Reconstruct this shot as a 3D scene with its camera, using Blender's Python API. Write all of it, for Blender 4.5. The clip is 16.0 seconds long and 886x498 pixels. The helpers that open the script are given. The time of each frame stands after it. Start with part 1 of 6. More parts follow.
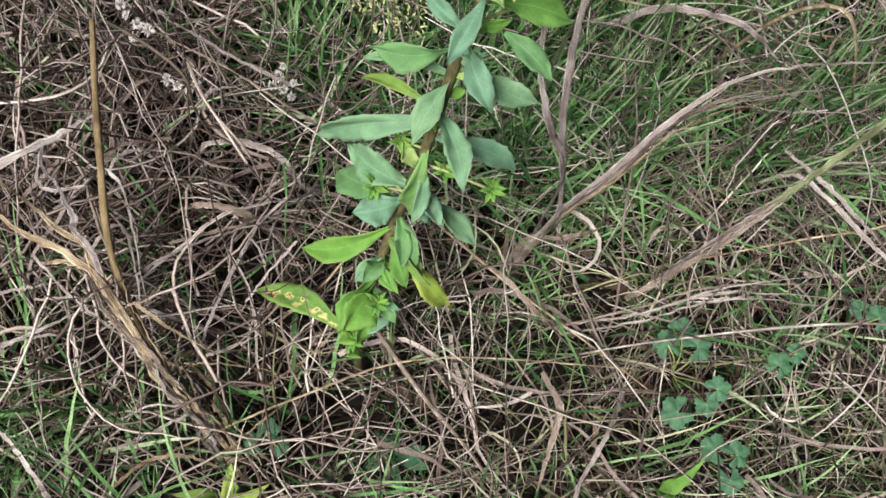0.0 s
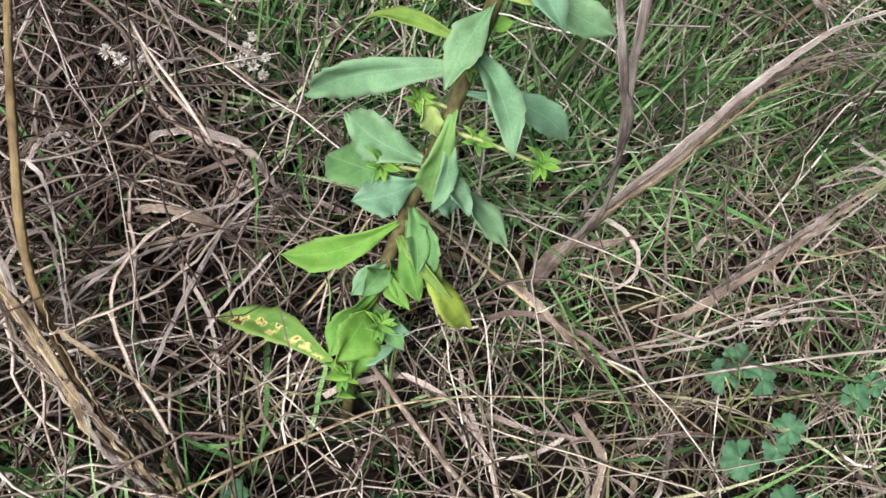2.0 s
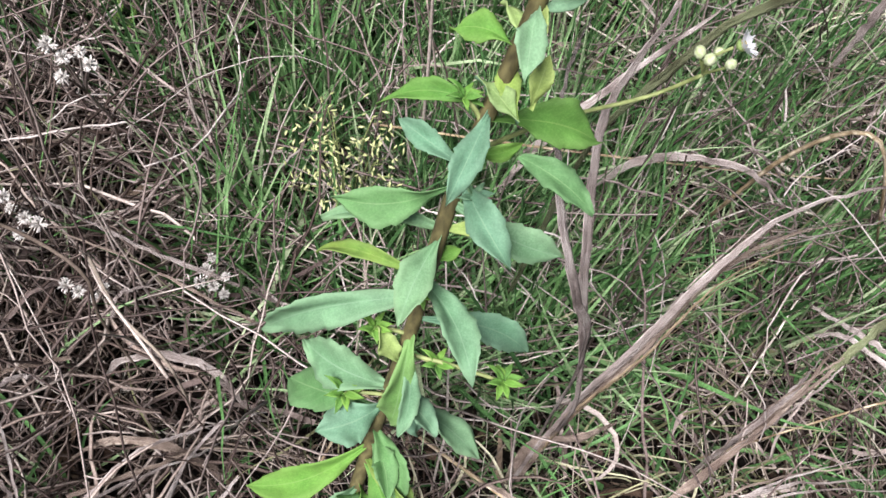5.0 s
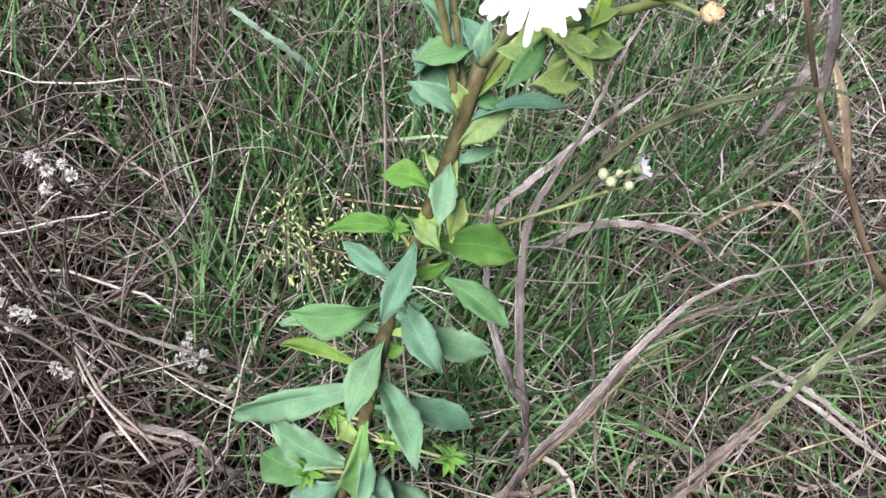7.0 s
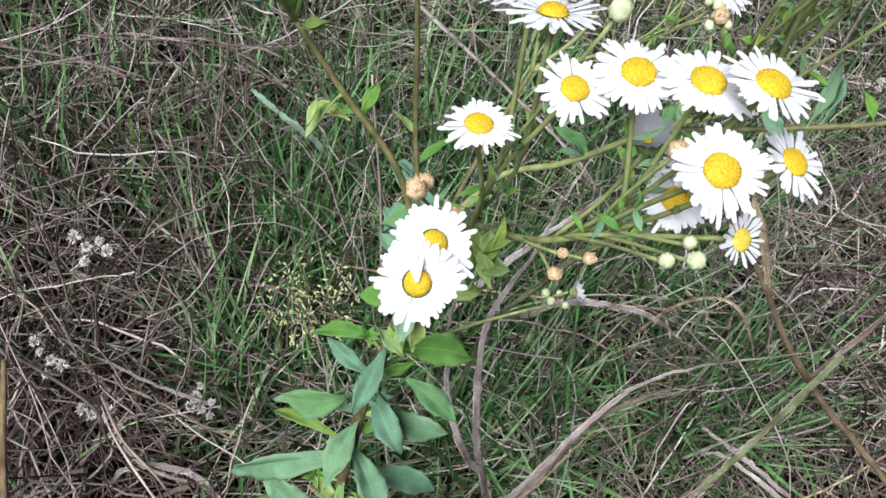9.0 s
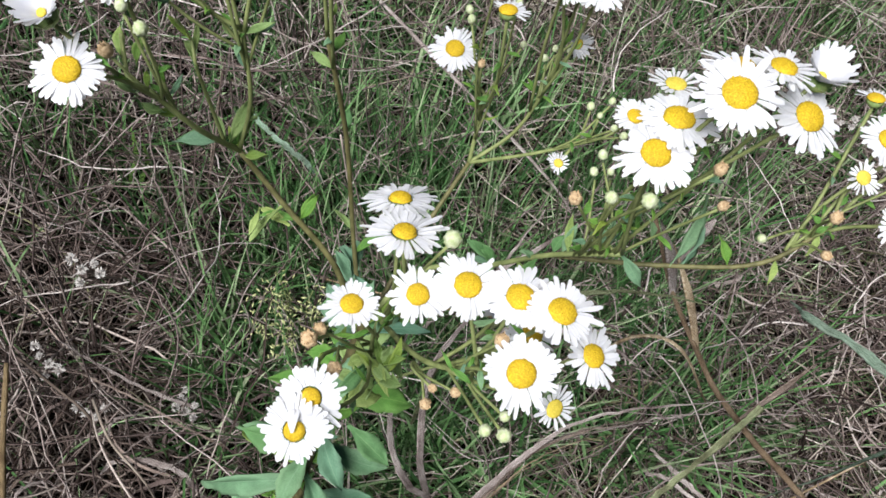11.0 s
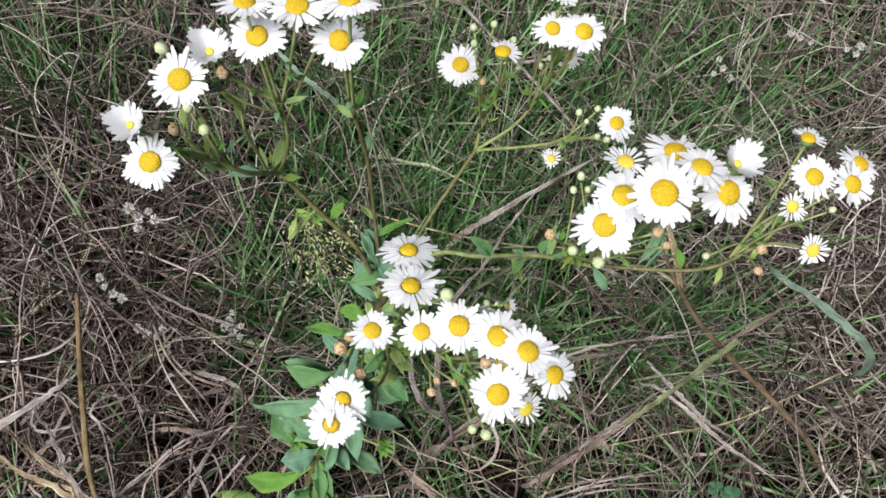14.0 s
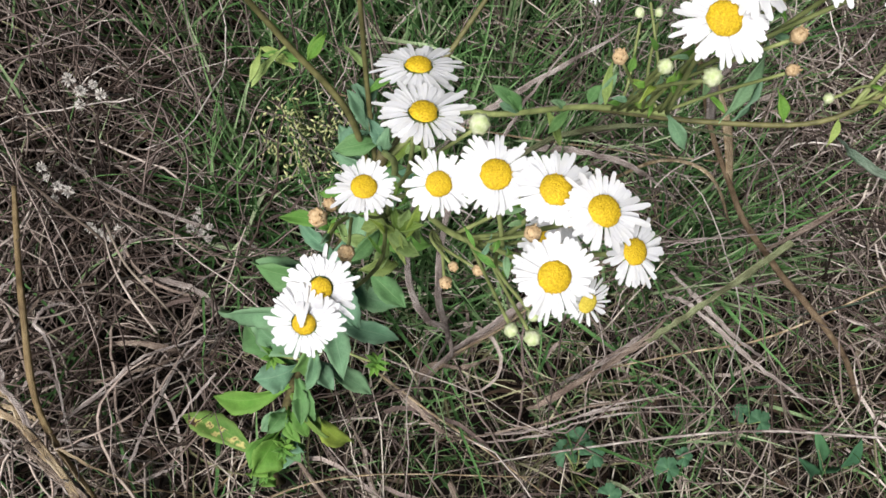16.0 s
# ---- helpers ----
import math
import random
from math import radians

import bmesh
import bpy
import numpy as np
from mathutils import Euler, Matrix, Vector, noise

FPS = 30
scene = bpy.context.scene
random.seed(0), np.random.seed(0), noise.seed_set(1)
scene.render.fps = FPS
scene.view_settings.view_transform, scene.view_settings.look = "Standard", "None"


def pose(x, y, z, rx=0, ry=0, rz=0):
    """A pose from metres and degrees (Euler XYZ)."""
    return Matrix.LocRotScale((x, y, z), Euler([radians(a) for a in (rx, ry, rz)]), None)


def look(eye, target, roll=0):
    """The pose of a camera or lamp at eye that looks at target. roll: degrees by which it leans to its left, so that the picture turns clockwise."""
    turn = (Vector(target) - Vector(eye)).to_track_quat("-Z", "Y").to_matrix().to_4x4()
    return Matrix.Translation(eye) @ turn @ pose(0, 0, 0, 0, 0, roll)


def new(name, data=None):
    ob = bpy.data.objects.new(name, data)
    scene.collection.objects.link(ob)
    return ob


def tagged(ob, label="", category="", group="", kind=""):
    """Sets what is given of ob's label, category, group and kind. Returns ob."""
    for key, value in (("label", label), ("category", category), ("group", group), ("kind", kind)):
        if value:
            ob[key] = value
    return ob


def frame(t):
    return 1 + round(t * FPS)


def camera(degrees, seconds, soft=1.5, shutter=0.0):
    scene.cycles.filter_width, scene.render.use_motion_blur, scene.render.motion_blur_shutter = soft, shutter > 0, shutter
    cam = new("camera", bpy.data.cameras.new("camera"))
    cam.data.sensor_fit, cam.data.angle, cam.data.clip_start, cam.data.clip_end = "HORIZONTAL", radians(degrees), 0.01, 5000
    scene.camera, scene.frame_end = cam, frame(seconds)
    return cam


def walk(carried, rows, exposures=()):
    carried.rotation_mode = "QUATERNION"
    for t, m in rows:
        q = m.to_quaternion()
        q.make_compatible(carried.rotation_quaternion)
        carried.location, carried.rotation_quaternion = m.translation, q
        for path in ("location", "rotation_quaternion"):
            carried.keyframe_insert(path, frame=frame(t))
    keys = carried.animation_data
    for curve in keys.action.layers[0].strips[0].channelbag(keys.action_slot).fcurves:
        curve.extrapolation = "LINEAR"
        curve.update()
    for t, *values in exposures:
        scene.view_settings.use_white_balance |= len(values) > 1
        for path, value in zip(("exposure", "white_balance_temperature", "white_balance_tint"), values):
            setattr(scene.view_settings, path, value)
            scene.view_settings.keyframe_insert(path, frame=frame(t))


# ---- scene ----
cam = camera(54.1, 16.0, soft=1.6)

PATH = [
    (0, (0.0286, -0.0100, 0.6490), (0.0803, 0.1392, -0.3385), 18.27),
    (0.5, (0.0151, -0.0169, 0.6187), (0.0719, 0.1511, -0.3654), 17.11),
    (1, (0.0112, -0.0176, 0.5829), (0.0807, 0.1543, -0.3998), 20.61),
    (1.5, (0.0071, -0.0165, 0.5538), (0.0914, 0.1678, -0.4255), 23.19),
    (2, (0.0044, -0.0132, 0.5295), (0.1077, 0.1926, -0.4437), 24.92),
    (2.5, (0.0057, -0.0077, 0.5257), (0.1099, 0.2152, -0.4436), 23.69),
    (3, (0.0078, -0.0027, 0.5257), (0.1184, 0.2557, -0.4340), 20.73),
    (3.5, (0.0090, -0.0002, 0.5257), (0.1250, 0.3036, -0.4200), 17.70),
    (4, (0.0090, 0.0060, 0.5299), (0.1317, 0.3458, -0.4025), 16.00),
    (4.2, (0.0110, 0.0064, 0.5291), (0.1332, 0.3645, -0.3966), 14.58),
    (6.5, (0.0161, 0.0248, 0.5733), (0.1772, 0.4020, -0.3388), 14.74),
    (7, (0.0299, 0.0239, 0.5881), (0.1772, 0.4116, -0.3218), 12.58),
    (7.5, (0.0348, 0.0268, 0.6089), (0.1815, 0.4224, -0.2977), 11.89),
    (8, (0.0368, 0.0269, 0.6323), (0.1676, 0.4288, -0.2741), 9.57),
    (8.5, (0.0391, 0.0292, 0.6502), (0.1727, 0.4355, -0.2537), 10.28),
    (8.7, (0.0409, 0.0283, 0.6580), (0.1772, 0.4358, -0.2450), 11.71),
    (10.8, (0.0721, 0.0503, 0.7238), (0.1819, 0.4171, -0.2000), 15.03),
    (11, (0.0763, 0.0543, 0.7329), (0.1807, 0.4194, -0.1922), 13.91),
    (11.5, (0.0787, 0.0640, 0.7535), (0.1818, 0.4235, -0.1740), 15.02),
    (12, (0.0806, 0.0787, 0.7674), (0.1832, 0.4274, -0.1642), 16.05),
    (12.5, (0.0783, 0.0859, 0.7749), (0.1662, 0.3917, -0.1732), 15.50),
    (13, (0.0808, 0.0874, 0.7810), (0.1564, 0.3396, -0.1837), 16.68),
    (13.5, (0.0788, 0.0884, 0.7981), (0.1497, 0.3265, -0.1706), 15.49),
    (14, (0.0811, 0.0850, 0.8114), (0.1481, 0.3063, -0.1615), 14.55),
    (14.5, (0.0805, 0.0820, 0.7903), (0.1528, 0.2728, -0.1886), 17.70),
    (15, (0.0781, 0.0791, 0.7636), (0.1511, 0.2648, -0.2162), 18.26),
    (15.5, (0.0767, 0.0828, 0.7388), (0.1622, 0.2466, -0.2439), 24.91),
    (16, (0.0779, 0.0824, 0.7144), (0.1571, 0.2174, -0.2733), 28.35),
]
walk(cam, [(t, look(eye, target, roll)) for t, eye, target, roll in PATH],
     exposures=[(0.0, 0.80, 6260, 11), (2.0, 0.92, 6240, 11), (4.0, 1.06, 6130, 15), (7.0, 0.96, 5850, 16), (8.5, 0.69, 5770, 13), (11.0, 0.45, 5970, 11.5), (13.0, 0.40, 6000, 11.5), (16.0, 0.32, 6250, 11)])

# ---- light ----
world = bpy.data.worlds.new("sky")
scene.world = world
world.use_nodes = True
wn = world.node_tree
sky = wn.nodes.new("ShaderNodeTexSky")
sky.sky_type = "NISHITA"
sky.sun_disc = False
sky.sun_elevation = radians(64)
sky.sun_rotation = radians(232)
wn.links.new(sky.outputs[0], wn.nodes["Background"].inputs[0])
wn.nodes["Background"].inputs[1].default_value = 0.016
sun = new("sun", bpy.data.lights.new("sun", "SUN"))
sun.data.energy = 5.4
sun.data.angle = radians(29)
sun.data.color = (1.0, 0.96, 0.90)
# the sun stands behind the camera and to its left
sun.matrix_world = look((-0.9, -0.7, 2.4), (0, 0, 0))

# ---- materials ----


def material(name, rough=0.7):
    m = bpy.data.materials.new(name)
    m.use_nodes = True
    b = m.node_tree.nodes["Principled BSDF"]
    b.inputs["Roughness"].default_value = rough
    b.inputs["Specular IOR Level"].default_value = 0.3
    return m, m.node_tree.nodes, m.node_tree.links, b


def ramp(nodes, stops, mode="LINEAR"):
    r = nodes.new("ShaderNodeValToRGB")
    r.color_ramp.interpolation = mode
    while len(r.color_ramp.elements) < len(stops):
        r.color_ramp.elements.new(0.5)
    for e, (at, c) in zip(r.color_ramp.elements, stops):
        e.position, e.color = at, (*c, 1)
    return r


def grain(nodes, links, scale, stretch=(1, 1, 1), detail=4, coords="Object"):
    tc = nodes.new("ShaderNodeTexCoord")
    mp = nodes.new("ShaderNodeMapping")
    mp.inputs["Scale"].default_value = stretch
    links.new(tc.outputs[coords], mp.inputs[0])
    n = nodes.new("ShaderNodeTexNoise")
    n.inputs["Scale"].default_value = scale
    n.inputs["Detail"].default_value = detail
    links.new(mp.outputs[0], n.inputs["Vector"])
    return n


def blend(nodes, links, mode, fac, a, b):
    x = nodes.new("ShaderNodeMix")
    x.data_type, x.blend_type = "RGBA", mode
    for sock, v in ((x.inputs[0], fac), (x.inputs[6], a), (x.inputs[7], b)):
        if hasattr(v, "links") or hasattr(v, "is_linked"):
            links.new(v, sock)
        elif isinstance(v, tuple):
            sock.default_value = (*v, 1)
        else:
            sock.default_value = v
    return x.outputs[2]


def bumped(nodes, links, b, height, strength, distance):
    n = nodes.new("ShaderNodeBump")
    n.inputs["Strength"].default_value = strength
    n.inputs["Distance"].default_value = distance
    links.new(height, n.inputs["Height"])
    links.new(n.outputs[0], b.inputs["Normal"])


def see_through(m, nodes, links, b, colour, amount):
    """Lets light through a thin leaf."""
    tr = nodes.new("ShaderNodeBsdfTranslucent")
    mix = nodes.new("ShaderNodeMixShader")
    mix.inputs[0].default_value = amount
    links.new(colour, tr.inputs[0])
    links.new(b.outputs[0], mix.inputs[1])
    links.new(tr.outputs[0], mix.inputs[2])
    links.new(mix.outputs[0], nodes["Material Output"].inputs[0])


def strand_material(name, stops, through_light=0.0, rough=0.75):
    """Each strand takes its own colour, with darker and paler stretches along it."""
    m, n, l, b = material(name, rough)
    b.inputs["Specular IOR Level"].default_value = 0.12
    g = n.new("ShaderNodeNewGeometry")
    r = ramp(n, stops)
    info = n.new("ShaderNodeObjectInfo")
    both, part_of = n.new("ShaderNodeMath"), n.new("ShaderNodeMath")
    both.operation, part_of.operation = "ADD", "FRACT"
    l.new(g.outputs["Random Per Island"], both.inputs[0])
    l.new(info.outputs["Random"], both.inputs[1])
    l.new(both.outputs[0], part_of.inputs[0])
    l.new(part_of.outputs[0], r.inputs[0])
    a = grain(n, l, 55, detail=3)
    fine = grain(n, l, 900, detail=2)
    v = ramp(n, [(0.3, (0.72, 0.70, 0.69)), (0.7, (1.3, 1.3, 1.3))])
    l.new(a.outputs[0], v.inputs[0])
    c = blend(n, l, "MULTIPLY", 1.0, r.outputs[0], v.outputs[0])
    w = ramp(n, [(0.36, (0.6, 0.58, 0.56)), (0.62, (1.3, 1.3, 1.3))])
    l.new(fine.outputs[0], w.inputs[0])
    c = blend(n, l, "MULTIPLY", 0.75, c, w.outputs[0])
    l.new(c, b.inputs["Base Color"])
    if through_light:
        see_through(m, n, l, b, c, through_light)
    return m


STRAW = strand_material("dry_straw", [(0.0, (0.075, 0.058, 0.046)), (0.3, (0.155, 0.125, 0.100)), (0.6, (0.285, 0.240, 0.195)),
                                      (0.85, (0.43, 0.38, 0.32)), (1.0, (0.58, 0.53, 0.465))])
# litter painted near-black, so its colour carries the shade deep in the gaps
LITTER = strand_material("shade_dark_litter", [(0.0, (0.005, 0.003, 0.003)), (0.5, (0.011, 0.007, 0.005)), (0.85, (0.024, 0.016, 0.012)),
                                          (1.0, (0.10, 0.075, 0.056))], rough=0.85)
STALKS = strand_material("grey_stalks", [(0.0, (0.050, 0.036, 0.032)), (0.35, (0.115, 0.087, 0.078)), (0.65, (0.215, 0.172, 0.155)), (0.88, (0.37, 0.315, 0.285)),
                                         (1.0, (0.50, 0.45, 0.41))], rough=0.8)
HEAP = strand_material("heap_stalks", [(0.0, (0.026, 0.018, 0.014)), (0.35, (0.078, 0.057, 0.048)), (0.65, (0.158, 0.122, 0.105)), (0.88, (0.265, 0.220, 0.192)),
                                       (1.0, (0.42, 0.37, 0.33))], rough=0.85)
FLAKES = strand_material("brown_leaf_flakes", [(0.0, (0.018, 0.011, 0.008)), (0.5, (0.050, 0.032, 0.022)), (0.85, (0.105, 0.072, 0.050)), (1.0, (0.21, 0.16, 0.12))], 0.1, 0.85)
TANGLE = strand_material("lodged_stalks", [(0.0, (0.085, 0.066, 0.060)), (0.35, (0.175, 0.140, 0.128)), (0.7, (0.33, 0.28, 0.258)), (1.0, (0.60, 0.55, 0.515))], rough=0.8)
FADING = strand_material("fading_grass", [(0.0, (0.060, 0.062, 0.032)), (0.35, (0.150, 0.150, 0.078)), (0.7, (0.29, 0.285, 0.165)), (1.0, (0.52, 0.50, 0.36))], 0.15, 0.7)
BLEACHED = strand_material("bleached_stalks", [(0.0, (0.24, 0.185, 0.155)), (0.5, (0.38, 0.315, 0.275)), (1.0, (0.56, 0.49, 0.44))], rough=0.8)
# olive brown sheaths, colours lowered to paint in shade at the stalk feet
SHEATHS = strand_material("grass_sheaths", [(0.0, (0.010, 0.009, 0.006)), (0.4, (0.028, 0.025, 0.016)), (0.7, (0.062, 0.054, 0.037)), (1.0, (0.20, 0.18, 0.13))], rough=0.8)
GRASS = strand_material("green_grass", [(0.0, (0.030, 0.074, 0.026)), (0.3, (0.070, 0.160, 0.052)), (0.62, (0.142, 0.285, 0.098)),
                                        (0.85, (0.25, 0.38, 0.18)), (1.0, (0.42, 0.50, 0.31))], 0.25, 0.5)


def leaf_material(name, top, vein, mottle, through_light, spots=None):
    m, n, l, b = material(name, 0.68)
    b.inputs["Specular IOR Level"].default_value = 0.2
    uv = n.new("ShaderNodeUVMap")
    sep = n.new("ShaderNodeSeparateXYZ")
    l.new(uv.outputs[0], sep.inputs[0])

    def calc(op, a, c=0.0):
        x = n.new("ShaderNodeMath")
        x.operation = op
        for k, v in enumerate((a, c)):
            if isinstance(v, (int, float)):
                x.inputs[k].default_value = v
            else:
                l.new(v, x.inputs[k])
        return x.outputs[0]

    side = calc("ABSOLUTE", calc("SUBTRACT", sep.outputs[1], 0.5))
    rib = calc("LESS_THAN", side, 0.018)
    wave = calc("SINE", calc("MULTIPLY", calc("SUBTRACT", sep.outputs[0], calc("MULTIPLY", side, 0.5)), 62))
    side_veins = calc("GREATER_THAN", wave, 0.93)
    nz = grain(n, l, 160, detail=5)
    big = grain(n, l, 45, detail=2)
    r = ramp(n, [(0.32, mottle), (0.64, top)])
    l.new(big.outputs[0], r.inputs[0])
    v = ramp(n, [(0.3, (0.82, 0.82, 0.82)), (0.7, (1.12, 1.12, 1.12))])
    l.new(nz.outputs[0], v.inputs[0])
    c = blend(n, l, "MULTIPLY", 1.0, r.outputs[0], v.outputs[0])
    # short hairs and pores
    fuzz = grain(n, l, 1500, detail=2)
    hairs = ramp(n, [(0.40, (0.87, 0.88, 0.87)), (0.66, (1.14, 1.12, 1.13))])
    l.new(fuzz.outputs[0], hairs.inputs[0])
    c = blend(n, l, "MULTIPLY", 0.8, c, hairs.outputs[0])
    # paler towards the margin and the tip, each leaf with a tint of its own
    pale = calc("MULTIPLY", calc("POWER", calc("MULTIPLY", side, 2.0), 2.5), 0.4)
    pale = calc("ADD", pale, calc("MULTIPLY", calc("POWER", sep.outputs[0], 6.0), 0.3))
    c = blend(n, l, "MIX", pale, c, vein)
    info = n.new("ShaderNodeObjectInfo")
    own = ramp(n, [(0.0, (0.74, 0.80, 0.86)), (0.5, (0.95, 0.98, 0.98)), (1.0, (1.14, 1.08, 0.90))])
    l.new(info.outputs["Random"], own.inputs[0])
    c = blend(n, l, "MULTIPLY", 1.0, c, own.outputs[0])
    veins = calc("MAXIMUM", calc("MULTIPLY", rib, 0.35), calc("MULTIPLY", side_veins, 0.10))
    c = blend(n, l, "MIX", veins, c, vein)
    if spots:
        ns = grain(n, l, 130, detail=3)
        s = ramp(n, [(0.52, (0, 0, 0)), (0.58, (1, 1, 1))])
        l.new(ns.outputs[0], s.inputs[0])
        near = calc("LESS_THAN", calc("ABSOLUTE", calc("SUBTRACT", sep.outputs[1], 0.62)), 0.22)
        c = blend(n, l, "MIX", calc("MULTIPLY", s.outputs[0], near), c, spots)
        dark = ramp(n, [(0.60, (0, 0, 0)), (0.66, (1, 1, 1))])
        l.new(ns.outputs[0], dark.inputs[0])
        c = blend(n, l, "MIX", calc("MULTIPLY", dark.outputs[0], near), c, (0.09, 0.05, 0.03))
    l.new(c, b.inputs["Base Color"])
    bumped(n, l, b, nz.outputs[0], 0.4, 0.0006)
    see_through(m, n, l, b, c, through_light)
    return m


LEAF = leaf_material("leaf_upper_side", (0.172, 0.315, 0.192), (0.27, 0.41, 0.265), (0.128, 0.262, 0.148), 0.34)
LEAF_UNDER = leaf_material("leaf_under_side", (0.21, 0.36, 0.205), (0.30, 0.43, 0.27), (0.165, 0.30, 0.16), 0.34)
LEAF_MID = leaf_material("middle_leaf", (0.175, 0.340, 0.122), (0.28, 0.43, 0.20), (0.128, 0.280, 0.088), 0.4)
LEAF_FRESH = leaf_material("fresh_leaf", (0.175, 0.360, 0.070), (0.29, 0.45, 0.13), (0.125, 0.295, 0.050), 0.44)
LEAF_PALE = leaf_material("pale_twig_leaf", (0.29, 0.39, 0.13), (0.40, 0.49, 0.21), (0.20, 0.31, 0.09), 0.3)
LEAF_OLD = leaf_material("spotted_leaf", (0.15, 0.28, 0.062), (0.28, 0.37, 0.12), (0.10, 0.22, 0.05), 0.3, (0.60, 0.54, 0.20))
LEAF_YELLOW = leaf_material("yellowing_leaf", (0.27, 0.38, 0.07), (0.38, 0.46, 0.15), (0.17, 0.30, 0.055), 0.38)
HERB = leaf_material("ground_leaf", (0.060, 0.150, 0.070), (0.085, 0.19, 0.085), (0.040, 0.105, 0.052), 0.2)


def plain_material(name, a, c, scale, stretch=(1, 1, 1), rough=0.7, relief=0.0, through_light=0.0, coords="Object"):
    m, n, l, b = material(name, rough)
    k = grain(n, l, scale, stretch, 5, coords)
    r = ramp(n, [(0.32, a), (0.68, c)])
    l.new(k.outputs[0], r.inputs[0])
    wide = grain(n, l, scale * 0.12, (1, 1, 1), 2)
    v = ramp(n, [(0.3, (0.8, 0.8, 0.8)), (0.7, (1.1, 1.1, 1.1))])
    l.new(wide.outputs[0], v.inputs[0])
    col = blend(n, l, "MULTIPLY", 0.8, r.outputs[0], v.outputs[0])
    l.new(col, b.inputs["Base Color"])
    if relief:
        bumped(n, l, b, k.outputs[0], 0.6, relief)
    if through_light:
        see_through(m, n, l, b, col, through_light)
    return m


STEM = plain_material("green_brown_stem", (0.036, 0.030, 0.012), (0.120, 0.104, 0.042), 330, (1, 1, 0.22), 0.65, 0.0006)
STEM_OLIVE = plain_material("olive_branch", (0.085, 0.082, 0.030), (0.20, 0.185, 0.075), 300, (1, 1, 0.3), 0.6, 0.0004)
STEM_GREEN = plain_material("green_stem", (0.15, 0.18, 0.062), (0.30, 0.34, 0.13), 260, (1, 1, 0.4), 0.6, 0.0003)
CALYX = plain_material("green_calyx", (0.16, 0.26, 0.07), (0.30, 0.38, 0.14), 900, rough=0.6, relief=0.0003)
BUD = plain_material("pale_bud", (0.38, 0.46, 0.20), (0.66, 0.68, 0.48), 700, rough=0.6, relief=0.0003)
PETAL = plain_material("white_petals", (0.84, 0.84, 0.88), (0.90, 0.90, 0.90), 500, rough=0.6, through_light=0.44)
DISC = plain_material("yellow_disc", (0.42, 0.265, 0.005), (0.66, 0.46, 0.015), 2600, rough=0.7, relief=0.0005)
DISC_PALE = plain_material("pale_disc", (0.50, 0.38, 0.03), (0.72, 0.58, 0.08), 2600, rough=0.7, relief=0.0005)
HUSK = plain_material("tan_husk", (0.36, 0.24, 0.12), (0.64, 0.48, 0.29), 1100, rough=0.8, relief=0.0004)
DOWN = plain_material("white_down", (0.40, 0.365, 0.33), (0.70, 0.67, 0.63), 800, rough=0.9)
# near-black: shade between the stalks is put into the soil colour
SOIL = plain_material("shade_dark_soil", (0.005, 0.004, 0.003), (0.014, 0.010, 0.007), 60, rough=1.0, relief=0.004)

MEADOW = plain_material("dry_meadow", (0.014, 0.013, 0.008), (0.050, 0.044, 0.030), 7, rough=0.95, relief=0.02)


def dry_blade_material(name, a, c, edge):
    """Lengthwise streaks and creases on a dead grass blade."""
    m, n, l, b = material(name, 0.75)
    b.inputs["Specular IOR Level"].default_value = 0.15
    k = grain(n, l, 1.0, (9, 34, 1), 6, "UV")
    r = ramp(n, [(0.36, a), (0.46, edge), (0.50, c), (0.55, a), (0.60, edge), (0.66, c)])
    l.new(k.outputs[0], r.inputs[0])
    wide = grain(n, l, 45, (1, 1, 1), 6)
    v = ramp(n, [(0.34, (0.34, 0.29, 0.28)), (0.48, (0.82, 0.78, 0.77)), (0.66, (1.2, 1.2, 1.2))])
    l.new(wide.outputs[0], v.inputs[0])
    col = blend(n, l, "MULTIPLY", 0.85, r.outputs[0], v.outputs[0])
    fine = grain(n, l, 1.0, (40, 110, 1), 2, "UV")
    w = ramp(n, [(0.35, (0.6, 0.58, 0.56)), (0.6, (1.12, 1.12, 1.12))])
    l.new(fine.outputs[0], w.inputs[0])
    col = blend(n, l, "MULTIPLY", 0.7, col, w.outputs[0])
    l.new(col, b.inputs["Base Color"])
    bumped(n, l, b, k.outputs[0], 0.8, 0.0010)
    see_through(m, n, l, b, col, 0.12)
    return m


BLADE_GREY = dry_blade_material("grey_dead_blade", (0.20, 0.165, 0.148), (0.66, 0.60, 0.56), (0.43, 0.375, 0.345))
BLADE_TAN = dry_blade_material("tan_dead_blade", (0.24, 0.175, 0.10), (0.66, 0.565, 0.41), (0.45, 0.35, 0.215))
BLADE_BROWN = dry_blade_material("brown_dead_blade", (0.16, 0.12, 0.095), (0.50, 0.42, 0.35), (0.31, 0.245, 0.20))
BLADE_GREEN = dry_blade_material("fading_green_blade", (0.13, 0.18, 0.075), (0.38, 0.44, 0.25), (0.28, 0.29, 0.17))
BLADE_BLUE = dry_blade_material("bluish_green_blade", (0.17, 0.26, 0.18), (0.36, 0.47, 0.37), (0.25, 0.36, 0.26))
BLADE_FRESH = dry_blade_material("fresh_green_blade", (0.12, 0.26, 0.05), (0.26, 0.42, 0.12), (0.18, 0.34, 0.08))
BLADE_PALE = dry_blade_material("bleached_blade", (0.30, 0.255, 0.235), (0.78, 0.73, 0.69), (0.54, 0.48, 0.45))
OLIVE = dry_blade_material("olive_brown_stem", (0.20, 0.145, 0.07), (0.40, 0.31, 0.17), (0.30, 0.225, 0.12))
